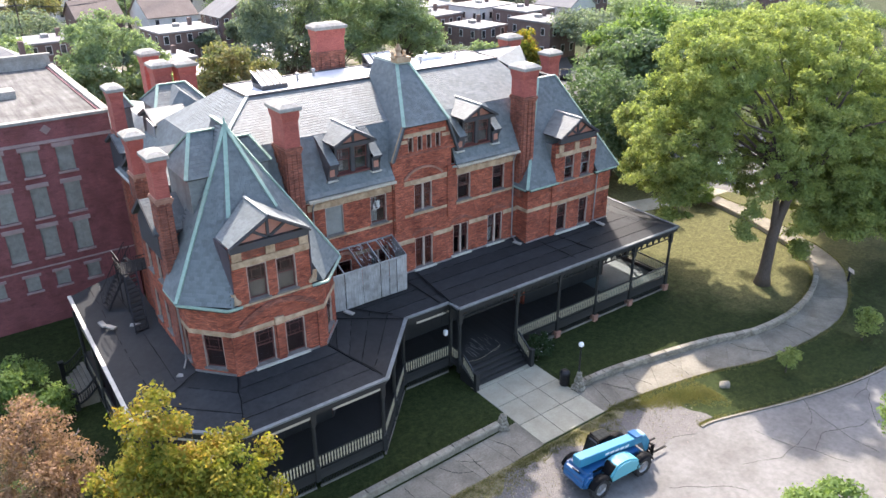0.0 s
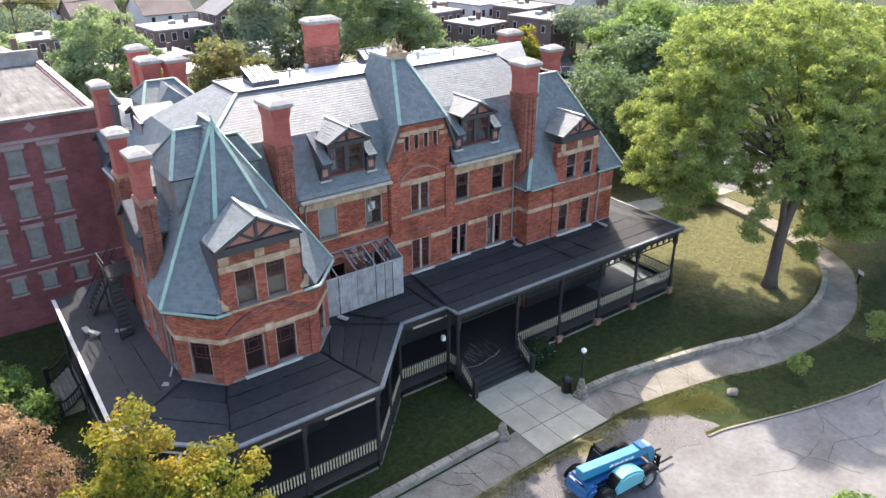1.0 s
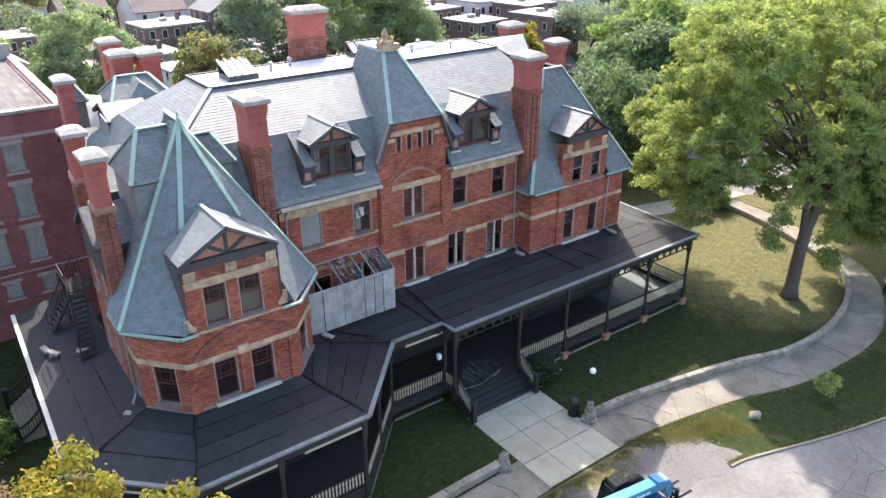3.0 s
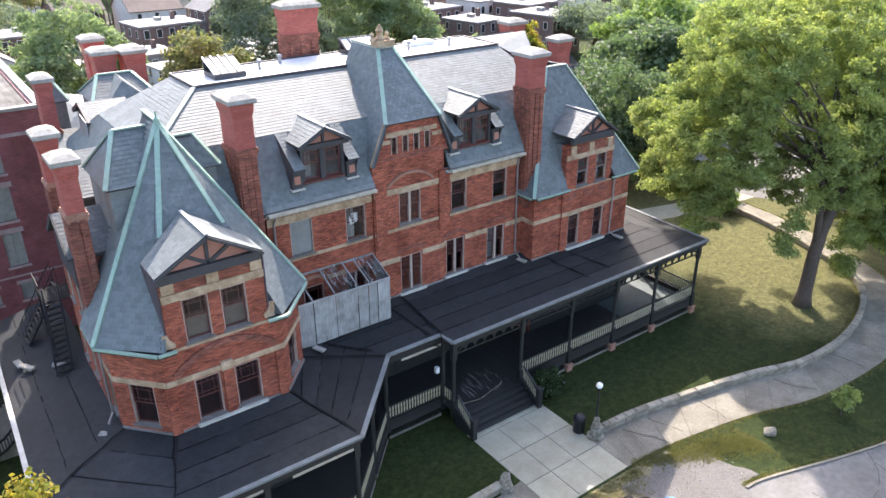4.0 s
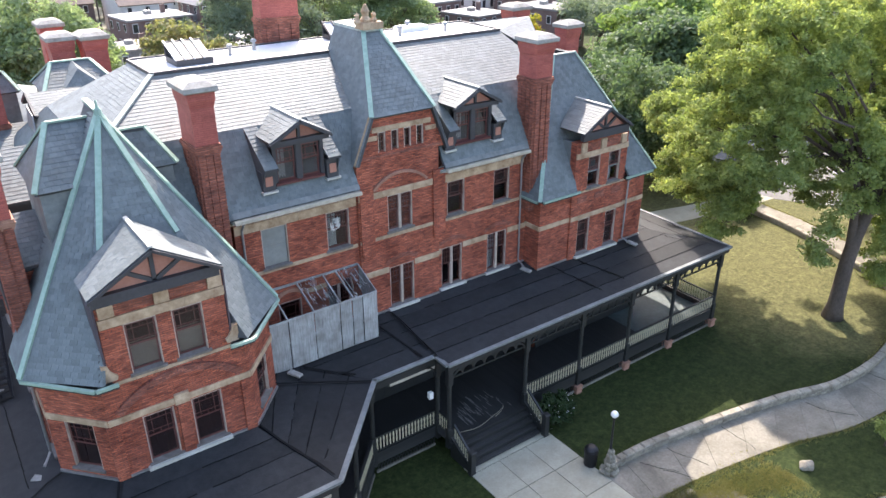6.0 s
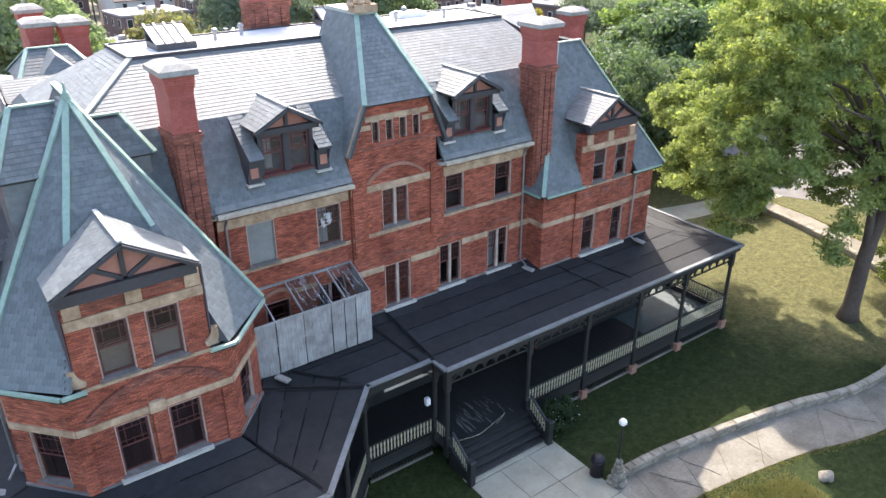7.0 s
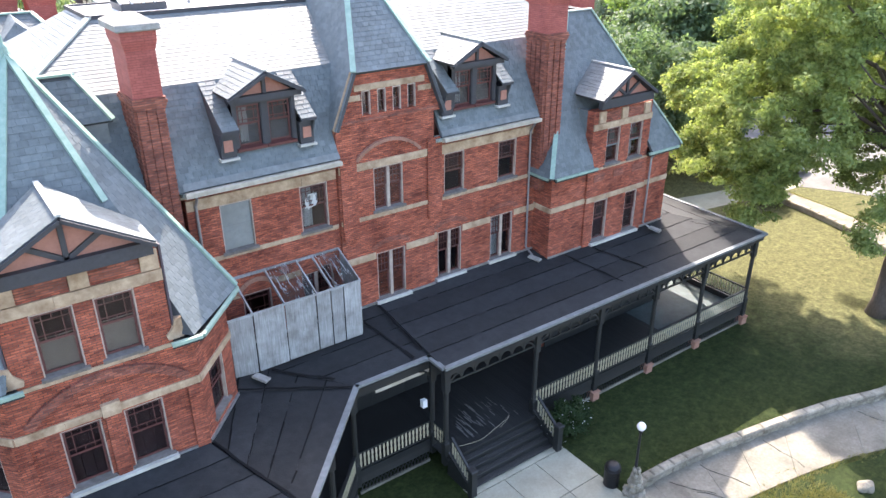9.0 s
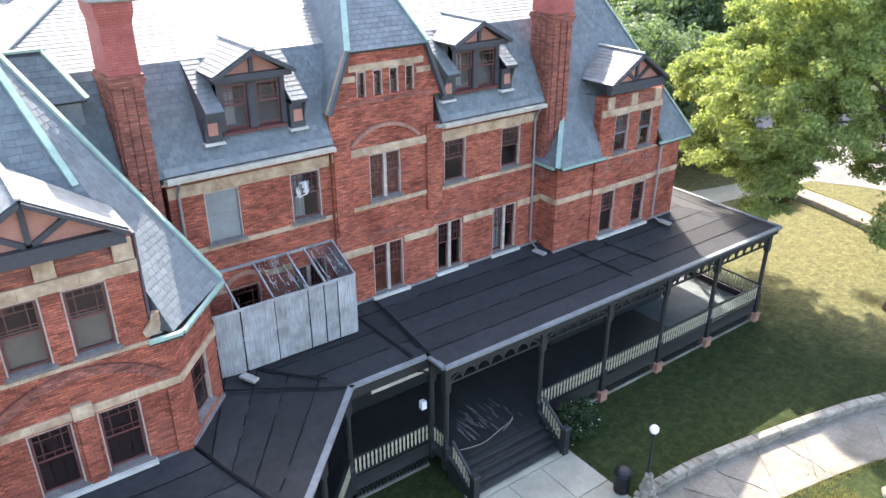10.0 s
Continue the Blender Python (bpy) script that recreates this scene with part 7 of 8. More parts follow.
# ---- trees ----
def leaf_mesh(name, centres, size, mat, gen, facing=(0, 0, 0.7)):
    """Leaves as small folded blades round the centres, turned more or less the way they face."""
    n = len(centres)
    nrm = gen.normal(size=(n, 3)) * 0.55 + np.array(facing)
    nrm /= np.linalg.norm(nrm, axis=1, keepdims=True)
    a = gen.normal(size=(n, 3))
    a -= nrm * np.sum(a * nrm, axis=1, keepdims=True)
    a /= np.linalg.norm(a, axis=1, keepdims=True)
    b = np.cross(nrm, a)
    s = size * gen.uniform(0.6, 1.3, size=(n, 1))
    verts = np.empty((n, 4, 3))
    verts[:, 0] = centres - a * s
    verts[:, 1] = centres + b * s * 0.55 + nrm * s * 0.18
    verts[:, 2] = centres + a * s
    verts[:, 3] = centres - b * s * 0.55 + nrm * s * 0.18
    me = bpy.data.meshes.new(name)
    me.vertices.add(4 * n)
    me.vertices.foreach_set("co", verts.reshape(-1))
    me.loops.add(4 * n)
    me.loops.foreach_set("vertex_index", np.arange(4 * n, dtype=np.int32))
    me.polygons.add(n)
    me.polygons.foreach_set("loop_start", np.arange(0, 4 * n, 4, dtype=np.int32))
    me.polygons.foreach_set("loop_total", np.full(n, 4, dtype=np.int32))
    me.update()
    me.validate()
    me.materials.append(mat)
    return me


def tree(base, lobes, mat, leaves, size, trunk, label, bough=1.3, limbs=12, lean=(0, 0), seed=1, name="tree", group="", shell=0.62, twigs=0, gap=2.1, fork_at=0.42, stem=None):
    """Tapered trunk, forking limbs, and a crown of drooping leafy boughs with gaps between them."""
    gen = np.random.default_rng(seed)
    root = thing(name, label, "shrub" if name == "shrub" else "tree", group)
    vol = np.array([l[3] * l[4] * l[5] for l in lobes]) ** 0.67
    share = vol / vol.sum()
    heads = []
    for l, f in zip(lobes, share):
        area = 4 * math.pi * (l[3] * l[4] * l[5]) ** 0.67
        k = max(5, int(area / (bough * bough * gap)))
        d = gen.normal(size=(k, 3))
        d /= np.linalg.norm(d, axis=1, keepdims=True)
        r = shell + (1 - shell) * gen.uniform(size=(k, 1)) ** 0.5
        r *= 1 + 0.14 * gen.normal(size=(k, 1)).clip(-1.5, 1.5)
        rad = bough * gen.uniform(0.55, 1.35, size=(k, 1))
        heads.append(np.concatenate([np.array(l[:3]) + d * r * np.maximum(np.array(l[3:6]) - bough * 0.4, 0.2), d, rad], axis=1))
    heads = np.concatenate(heads)
    wgt = heads[:, 6] ** 2
    count = np.maximum(12, leaves * wgt / wgt.sum()).astype(int)
    idx = np.repeat(np.arange(len(heads)), count)
    n = len(idx)
    rad = heads[idx, 6:7]
    off = gen.normal(size=(n, 3))
    off /= np.linalg.norm(off, axis=1, keepdims=True)
    off *= gen.uniform(size=(n, 1)) ** 0.45 * rad
    off[:, 2] *= 0.5
    along = np.sum(off[:, :2] * heads[idx, 3:5], axis=1)
    off[:, 2] -= np.maximum(along, 0) * 0.35
    off += gen.normal(size=(n, 3)) * 0.12 * rad
    cen = heads[idx, :3] + off
    face = off / np.maximum(np.linalg.norm(off, axis=1, keepdims=True), 0.01) * 0.6 + np.array((0, 0, 0.5))
    keep = cen[:, 2] > 0.25
    crown = new("crown", leaf_mesh("crown", cen[keep], size, mat, gen, face[keep]))
    crown.parent = root
    bm = bmesh.new()
    bx, by = base
    top = np.average([l[:3] for l in lobes], axis=0, weights=vol)
    fork = Vector((bx + (top[0] - bx) * 0.3 + lean[0], by + (top[1] - by) * 0.3 + lean[1], max(top[2] * fork_at, 0.6)))
    if stem:
        fork = Vector(stem[-1])
        tube(bm, stem, [trunk * (1.55, 1.08, 0.95, 0.9, 0.78, 0.6)[k] for k in range(len(stem))], 12)
        side = Vector(stem[3])
        tube(bm, [Vector(stem[2]), side + Vector((-0.25, 0.15, 0.3)), side + Vector((-0.2, 0.4, 2.8)), side + Vector((-0.9, 1.2, 6.0))], [trunk * 0.6, trunk * 0.55, trunk * 0.45, trunk * 0.25], 10)
    else:
        tube(bm, [(bx, by, -0.1), (bx + (fork.x - bx) * 0.1, by + (fork.y - by) * 0.1, fork.z * 0.12), (bx + (fork.x - bx) * 0.5, by + (fork.y - by) * 0.5, fork.z * 0.55), fork],
             [trunk * 1.5, trunk * 1.05, trunk * 0.9, trunk * 0.75], 10)
    part("trunk", bm, M_BARK, root, smooth=True)
    spots = heads[:, :3]
    if limbs:
        high = np.flatnonzero(spots[:, 2] > fork.z * 1.15)
        high = high if len(high) else np.arange(len(spots))
        pick = gen.choice(high, size=min(limbs, len(high)), replace=False)
        for i in pick:
            bm = bmesh.new()
            end = Vector(spots[i])
            m1 = fork.lerp(end, 0.4) + Vector(gen.normal(size=3) * 0.25) + Vector((0, 0, (end - fork).length * 0.08))
            start = fork.lerp(Vector((bx, by, 0)), float(gen.uniform(0, 0.22)))
            tube(bm, [start, m1, fork.lerp(end, 0.75), end], [trunk * 0.36, trunk * 0.22, trunk * 0.12, trunk * 0.04], 6)
            part("limb", bm, M_BARK, root, smooth=True)
    for k in range(twigs):
        i = int(gen.integers(len(spots)))
        a = Vector(spots[i])
        d = Vector(heads[i, 3:6]) * 0.6 + Vector((0, 0, 0.7)) + Vector(gen.normal(size=3) * 0.3)
        b = a + d * float(gen.uniform(0.5, 1.1)) * bough
        bm = bmesh.new()
        tube(bm, [a, a.lerp(b, 0.5) + Vector(gen.normal(size=3) * 0.08), b], [0.028, 0.018, 0.006], 5)
        part("bare_twig", bm, M_TWIG, root, "bare grey twig")
    return root


M_TWIG = surface("dead grey wood", (0.26, 0.23, 0.20), (0.40, 0.36, 0.32), 9, 0.9, 0.2)
tree((18.3, -8.6), [(20.5, -3.8, 15.2, 7.2, 7.0, 5.2), (15.2, -0.8, 10.6, 3.8, 3.8, 4.0), (14.4, -2.4, 8.0, 2.8, 2.8, 2.5), (14.2, -2.8, 6.2, 2.0, 2.0, 2.0), (13.8, -4.2, 11.0, 3.2, 3.2, 3.6), (17.0, -2.2, 15.6, 4.6, 4.6, 4.2), (14.4, -4.4, 15.8, 3.2, 3.2, 3.2),
     (27.5, -8.5, 12.0, 6.6, 6.6, 5.8), (23.4, -9.8, 9.6, 3.4, 3.2, 3.2), (17.6, -8.9, 10.4, 2.2, 2.0, 2.0), (20.0, -9.6, 10.8, 2.8, 2.4, 2.0), (24.5, -7.5, 7.6, 2.8, 3.0, 2.6), (26.5, -9.8, 6.0, 3.4, 3.0, 2.6), (30.0, -9.0, 6.6, 4.2, 4.0, 3.2), (15.2, -8.6, 7.0, 0.9, 0.9, 1.3), (14.6, -8.6, 5.4, 0.7, 0.7, 1.0), (19.2, -5.2, 7.0, 1.6, 1.4, 1.2), (17.6, -6.0, 8.8, 1.5, 1.5, 1.2), (16.6, -8.8, 8.6, 1.1, 1.0, 1.1), (20.7, -9.2, 5.2, 0.8, 0.8, 1.0), (21.9, -8.9, 3.4, 1.4, 1.2, 1.7), (22.8, -8.8, 1.9, 0.8, 0.8, 0.9), (22.8, -8.4, 5.4, 1.9, 1.6, 2.0), (25.2, -8.8, 4.2, 2.5, 2.2, 2.1), (28.6, -9.2, 3.8, 3.4, 2.8, 2.2), (24.0, -10.4, 6.4, 2.2, 2.0, 1.8), (25.2, -11.6, 5.2, 2.4, 2.0, 2.0), (28.4, -12.6, 4.8, 3.0, 2.4, 2.2), (31.5, -13.2, 5.4, 3.2, 2.6, 2.4), (18.6, -9.4, 8.4, 1.5, 1.3, 1.3), (20.8, -9.4, 7.6, 1.2, 1.2, 1.3),
     (32.0, -8.8, 4.6, 3.2, 3.0, 2.6), (17.5, 3.2, 8.5, 3.0, 2.8, 2.8), (16.0, 1.2, 7.0, 2.2, 2.2, 2.0), (19.5, 4.0, 10.5, 3.2, 3.2, 2.8), (20.5, 2.0, 11.5, 2.6, 2.6, 2.0), (18.3, 5.0, 10.0, 2.4, 2.2, 2.0), (19.6, -3.4, 9.4, 2.2, 2.2, 1.4), (20.5, -8.4, 12.0, 3.0, 2.5, 2.2), (27.5, -2.0, 15.5, 7.5, 7.5, 4.6), (29.5, -13.0, 9.5, 4.5, 4.5, 4.5), (33.5, -2.0, 12.0, 5.5, 5.0, 4.5)],
     L_ELM, 420000, 0.11, 0.44, "large spreading elm with sunlit yellow-green leaves on the lawn", 0.66, 46, seed=3, gap=5.4, shell=0.6,
     stem=[(18.3, -8.6, -0.1), (18.32, -8.6, 0.9), (18.5, -8.55, 3.6), (18.9, -8.5, 5.2), (19.7, -8.5, 6.8), (20.6, -8.3, 8.4)])
# tree added past the elm to throw shade on the path and lawn
tree((39.5, -1.5), [(39.5, -1.0, 9.5, 5.5, 5.5, 4.5), (37.0, -4.0, 6.5, 4.0, 4.0, 3.2), (42.5, 2.0, 10.5, 5.0, 5.0, 4.0)], L_DEEP, 42000, 0.2, 0.35, "dark green tree added beyond the elm for its shade", 1.2, 10, seed=17, shell=0.7)
tree((27.4, 15.8), [(26.9, 15.8, 6.9, 5.8, 5.6, 4.9), (31.2, 13.6, 5.6, 4.7, 4.3, 4.2), (23.8, 13.8, 5.0, 3.4, 3.4, 3.8), (28.5, 16.8, 4.0, 5.2, 4.8, 2.8)],
     L_DEEP, 42000, 0.19, 0.35, "dense dark green maple beside the house", 1.2, 12, seed=5, shell=0.75)
tree((38, 22), [(38, 22, 8.5, 6.0, 6.0, 5.5), (42, 21, 7.5, 4.5, 4.5, 4.0)], L_DEEP, 20000, 0.28, 0.35, "dark green tree behind the house", 1.5, 8, seed=6)
tree((50, 30), [(50, 30, 9.5, 7.5, 7, 6), (57, 26, 9, 6, 6, 5)], L_MID, 20000, 0.32, 0.35, "bright green street tree beyond the lawn", 1.6, 8, seed=7)
tree((-27.0, -11.6), [(-27.8, -11.0, 9.0, 1.5, 1.4, 1.9), (-25.4, -12.0, 7.0, 1.9, 1.6, 1.5), (-28.8, -11.4, 7.8, 1.3, 1.3, 1.5), (-26.8, -12.0, 6.0, 2.1, 1.7, 1.5), (-26.5, -11.6, 7.6, 1.4, 1.3, 1.3), (-24.6, -12.6, 6.0, 1.3, 1.3, 1.2)],
     L_YELLOW, 26000, 0.095, 0.13, "small yellowing tree with bare twigs by the porch", 0.46, 30, seed=8, twigs=46, gap=3.5)
tree((-31.2, -2.2), [(-31.3, -2.0, 4.8, 1.7, 1.8, 2.0), (-30.4, -3.6, 3.6, 1.7, 1.6, 1.6), (-32.0, -4.0, 3.6, 1.6, 1.6, 1.6)],
     L_BROWN, 14000, 0.08, 0.13, "dead brown leaved tree beside the porch", 0.5, 14, seed=9, twigs=14)
tree((-30.8, 8.0), [(-30.8, 8.0, 1.9, 1.7, 2.2, 1.7), (-29.6, 5.8, 1.3, 1.0, 1.0, 1.1)], L_MID, 7500, 0.11, 0.1, "rounded green shrub by the neighbouring wall", 0.6, 5, seed=10, name="shrub")
tree((-4.0, -25.6), [(-4.7, -25.0, 3.1, 1.7, 1.2, 0.9), (-2.9, -25.6, 2.9, 1.3, 1.2, 0.9)], L_MID, 8000, 0.11, 0.14, "young yellow-green tree beside the drive", 0.55, 8, seed=11)
tree((3.4, -25.4), [(3.6, -25.3, 5.0, 1.5, 1.4, 1.7), (4.6, -24.9, 3.6, 1.5, 1.4, 1.5)], L_MID, 8000, 0.11, 0.14, "young green tree beside the drive", 0.55, 8, seed=12)
tree((-2.9, -5.9), [(-2.9, -5.8, 0.95, 0.85, 0.65, 0.9), (-2.1, -5.7, 0.7, 0.7, 0.55, 0.6)], L_BUSH, 7500, 0.06, 0.04, "leafy green bush with white flowers beside the steps", 0.3, 4, seed=13, name="shrub")
gen = np.random.default_rng(44)
pts = np.array((-2.8, -5.95, 0.75)) + gen.normal(size=(80, 3)) * np.array((0.5, 0.32, 0.38))
pts = pts[pts[:, 2] > 0.15]
fl = new("white_flowers", leaf_mesh("white_flowers", pts, 0.06, M_WHITE, gen))
tagged(fl, "small white blossoms on the bush", "flowers", kind="stuff")
tree((8.7, -16.4), [(8.7, -16.4, 1.1, 0.7, 0.7, 0.7)], L_ELM, 900, 0.09, 0.04, "small green sapling on the grass strip", 0.35, 4, seed=14, group="saplings")
tree((16.3, -17.4), [(16.3, -17.4, 1.6, 0.9, 0.9, 1.0)], L_ELM, 1300, 0.1, 0.05, "small green sapling on the grass strip", 0.4, 4, seed=15, group="saplings")
tree((28.1, 4.3), [(28.1, 4.3, 1.15, 1.15, 0.95, 1.15)], L_MID, 5200, 0.075, 0.05, "clipped rounded green bush by the side walk", 0.35, 0, seed=16, name="shrub")
FAR = [((-14, 46), 6.0, 18.5, L_MID), ((-10, 124), 8, 9, L_DEEP), ((-6.2, 33.5), 5.4, 16.0, L_OLIVE), ((13, 62), 8, 20, L_DEEP), ((23, 66), 8, 20, L_MID), ((33, 64), 7, 17, L_MID), ((23.7, 95), 6, 9.5, L_DEEP),
       ((34.2, 79), 6, 9, L_DEEP), ((47.8, 85.4), 6, 8.5, L_DEEP), ((41, 62), 5, 6.5, L_DEEP), ((46, 60), 4.5, 6.5, L_MID), ((49.5, 54.5), 3.8, 8.5, L_YELLOW), ((70, 60), 7.5, 10, L_DEEP),
       ((82, 56), 8.5, 10, L_MID), ((101, 54), 9, 10.5, L_DEEP), ((95, 72), 8, 10, L_MID), ((127, 50), 9, 11, L_DEEP), ((76, 40), 7, 10, L_MID), ((62, 44), 5, 9, L_DEEP), ((90, 36), 8, 10, L_DEEP), ((112, 34), 8, 10, L_MID),
       ((60, 128), 8, 9, L_MID), ((96, 110), 8, 9, L_DEEP), ((-30, 110), 7, 8, L_DEEP), ((-36, 70), 7, 8, L_MID), ((14, 150), 6, 9, L_MID), ((120, 90), 9, 10, L_DEEP), ((58, 12), 6, 9, L_MID), ((66, -4), 7, 10, L_DEEP), ((52, -16), 6, 9, L_MID),
       ((-24, 76), 4, 7, L_DEEP), ((-20, 100), 6, 9, L_MID), ((33, 88), 5, 11, L_DEEP), ((44, 100), 5, 10, L_MID), ((9, 108), 2.2, 4.5, L_MID), ((0, 120), 5, 8, L_MID), ((17, 112), 3, 5.5, L_DEEP), ((27, 120), 3.2, 6, L_MID), ((0, 100), 3, 5.5, L_DEEP), ((10, 112), 3.4, 6, L_MID), ((16, 104), 3, 5.5, L_DEEP), ((13, 92), 2.6, 5, L_MID), ((-3, 78), 2.6, 5, L_DEEP), ((24, 108), 3.5, 7, L_DEEP), ((36, 146), 8, 12, L_MID), ((-6, 148), 7, 11, L_OLIVE), ((64, 148), 8, 12, L_DEEP),
       ((90, 150), 9, 12, L_MID), ((20, 168), 8, 12, L_DEEP), ((110, 120), 8, 11, L_DEEP), ((-40, 130), 8, 11, L_MID), ((130, 130), 9, 11, L_MID), ((46, 172), 9, 12, L_MID), ((-22, 186), 9, 12, L_DEEP), ((80, 190), 10, 13, L_DEEP), ((0, 200), 10, 13, L_MID)]
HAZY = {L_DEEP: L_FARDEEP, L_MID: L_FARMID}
for i, ((x, y), r, h, mat) in enumerate(FAR):
    tr = random.Random(100 + i)
    lobes = [(x, y, h * 0.62, r * 0.66, r * 0.66, h * 0.36)]
    for k in range(4):
        a = 1.6 * k + tr.random()
        lobes.append((x + math.cos(a) * r * 0.58, y + math.sin(a) * r * 0.58, h * tr.uniform(0.4, 0.78), r * 0.42, r * 0.42, h * 0.22))
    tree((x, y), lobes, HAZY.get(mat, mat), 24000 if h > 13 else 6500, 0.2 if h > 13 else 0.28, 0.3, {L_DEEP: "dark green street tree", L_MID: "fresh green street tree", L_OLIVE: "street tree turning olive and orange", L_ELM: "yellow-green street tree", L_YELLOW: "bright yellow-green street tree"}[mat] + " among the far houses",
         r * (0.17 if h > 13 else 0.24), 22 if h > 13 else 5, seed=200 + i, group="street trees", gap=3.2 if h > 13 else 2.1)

# ---- town ----
M_TBRICK = surface("old dark brick", (0.13, 0.085, 0.075), (0.21, 0.14, 0.12), 4, 0.9, 0.3, stain=0.5)
M_TPALE = surface("pale siding", (0.50, 0.49, 0.47), (0.62, 0.61, 0.58), 4, 0.8, 0.1, stain=0.3)
M_TGREY = surface("grey shingles", (0.14, 0.14, 0.145), (0.24, 0.235, 0.23), 5, 0.9, 0.3, stain=0.4)
M_TBROWN = surface("brown shingles", (0.13, 0.10, 0.085), (0.22, 0.17, 0.15), 5, 0.9, 0.3, stain=0.4)
M_TROOF = surface("weathered flat roof coating", (0.20, 0.197, 0.195), (0.34, 0.335, 0.33), 1.5, 0.8, 0.1, stain=0.6, stain_scale=0.3, vary=0.35)
M_TDARK = surface("dark window glass", (0.02, 0.022, 0.025), (0.04, 0.042, 0.045), 3, 0.15, 0, stain=0)
bm = bmesh.new()
prism(bm, [(40, 30), (47, 26), (66, 60), (140, 150), (128, 156), (58, 72)], -0.05, 0.03)
setting("far_street", bm, M_ASPHALT, "grey street between the far houses", "road")
bm = bmesh.new()
prism(bm, [(-60, 50), (60, 64), (62, 72), (-60, 58)], -0.05, 0.025)
setting("alley", bm, M_OLDCONC, "pale concrete alley behind the houses", "road")
M_YARD = surface("trodden yards", (0.10, 0.10, 0.06), (0.20, 0.18, 0.13), 1.5, 0.95, 0.4, stain=0.5, stain_scale=0.15)
bm = bmesh.new()
prism(bm, [(-120, 73), (58, 86), (110, 150), (110, 260), (-120, 260)], -0.05, 0.018)
setting("yards", bm, M_YARD, "worn back yards of dirt and grass", "yard")


def house(x, y, w, d, h, roof, wall, cover, rot=0.0, storeys=2, label=""):
    """A town house: walls, roof, each window, a chimney."""
    root = thing("house", label, "house", "houses of the town")
    m = Matrix.Translation((x, y, 0)) @ Matrix.Rotation(rot, 4, "Z")
    bm = bmesh.new()
    box(bm, -w / 2, w / 2, -d / 2, d / 2, 0, h, m)
    part("wall", bm, wall, root)
    if roof == "flat":
        bm = bmesh.new()
        chamfer_box(bm, -w / 2 - 0.12, w / 2 + 0.12, -d / 2 - 0.12, d / 2 + 0.12, h + 0.004, h + 0.3, 0.05, m)
        r = part("roof", bm, cover, root)
        bm = bmesh.new()
        chamfer_box(bm, -0.6, 0.5, 0.4, 1.5, h + 0.3, h + 0.9, 0.05, m)
        part("roof_unit", bm, M_STEEL, r)
    else:
        bm = bmesh.new()
        rise = w * 0.3
        for s in (-1, 1):
            slab(bm, [m @ Vector(c) for c in ((s * (w / 2 + 0.35), -d / 2 - 0.3, h - 0.1), (0, -d / 2 - 0.3, h + rise), (0, d / 2 + 0.3, h + rise), (s * (w / 2 + 0.35), d / 2 + 0.3, h - 0.1))], 0.18)
        r = part("roof", bm, cover, root)
        bm = bmesh.new()
        slab(bm, [m @ Vector(c) for c in ((-w / 2, -d / 2, h), (w / 2, -d / 2, h), (0, -d / 2, h + rise - 0.1))], d, m.to_3x3() @ Vector((0, 1, 0)))
        part("gable_wall", bm, wall, root)
    bm = bmesh.new()
    box(bm, w * 0.22, w * 0.22 + 0.7, d * 0.1, d * 0.1 + 0.6, h, h + (1.6 if roof == "flat" else w * 0.3 + 0.6), m)
    part("chimney", bm, M_TBRICK, root)
    for s in range(storeys):
        z = h * (s + 0.35) / storeys
        n = max(2, int(w / 2.2))
        for k in range(n):
            cx = -w / 2 + w * (k + 0.5) / n
            bm = bmesh.new()
            box(bm, cx - 0.5, cx + 0.5, -d / 2 - 0.06, -d / 2 + 0.02, z - 0.05, z + 1.45, m)
            wn_ = part("window", bm, M_TPALE, root)
            bm = bmesh.new()
            box(bm, cx - 0.4, cx + 0.4, -d / 2 - 0.075, -d / 2 - 0.055, z + 0.05, z + 1.35, m)
            part("pane", bm, M_TDARK, wn_)
        n = max(2, int(d / 3))
        for k in range(n):
            cy = -d / 2 + d * (k + 0.5) / n
            bm = bmesh.new()
            box(bm, -w / 2 - 0.06, -w / 2 + 0.02, cy - 0.45, cy + 0.45, z, z + 1.35, m)
            wn_ = part("window", bm, M_TPALE, root)
            bm = bmesh.new()
            box(bm, -w / 2 - 0.075, -w / 2 - 0.055, cy - 0.36, cy + 0.36, z + 0.1, z + 1.25, m)
            part("pane", bm, M_TDARK, wn_)


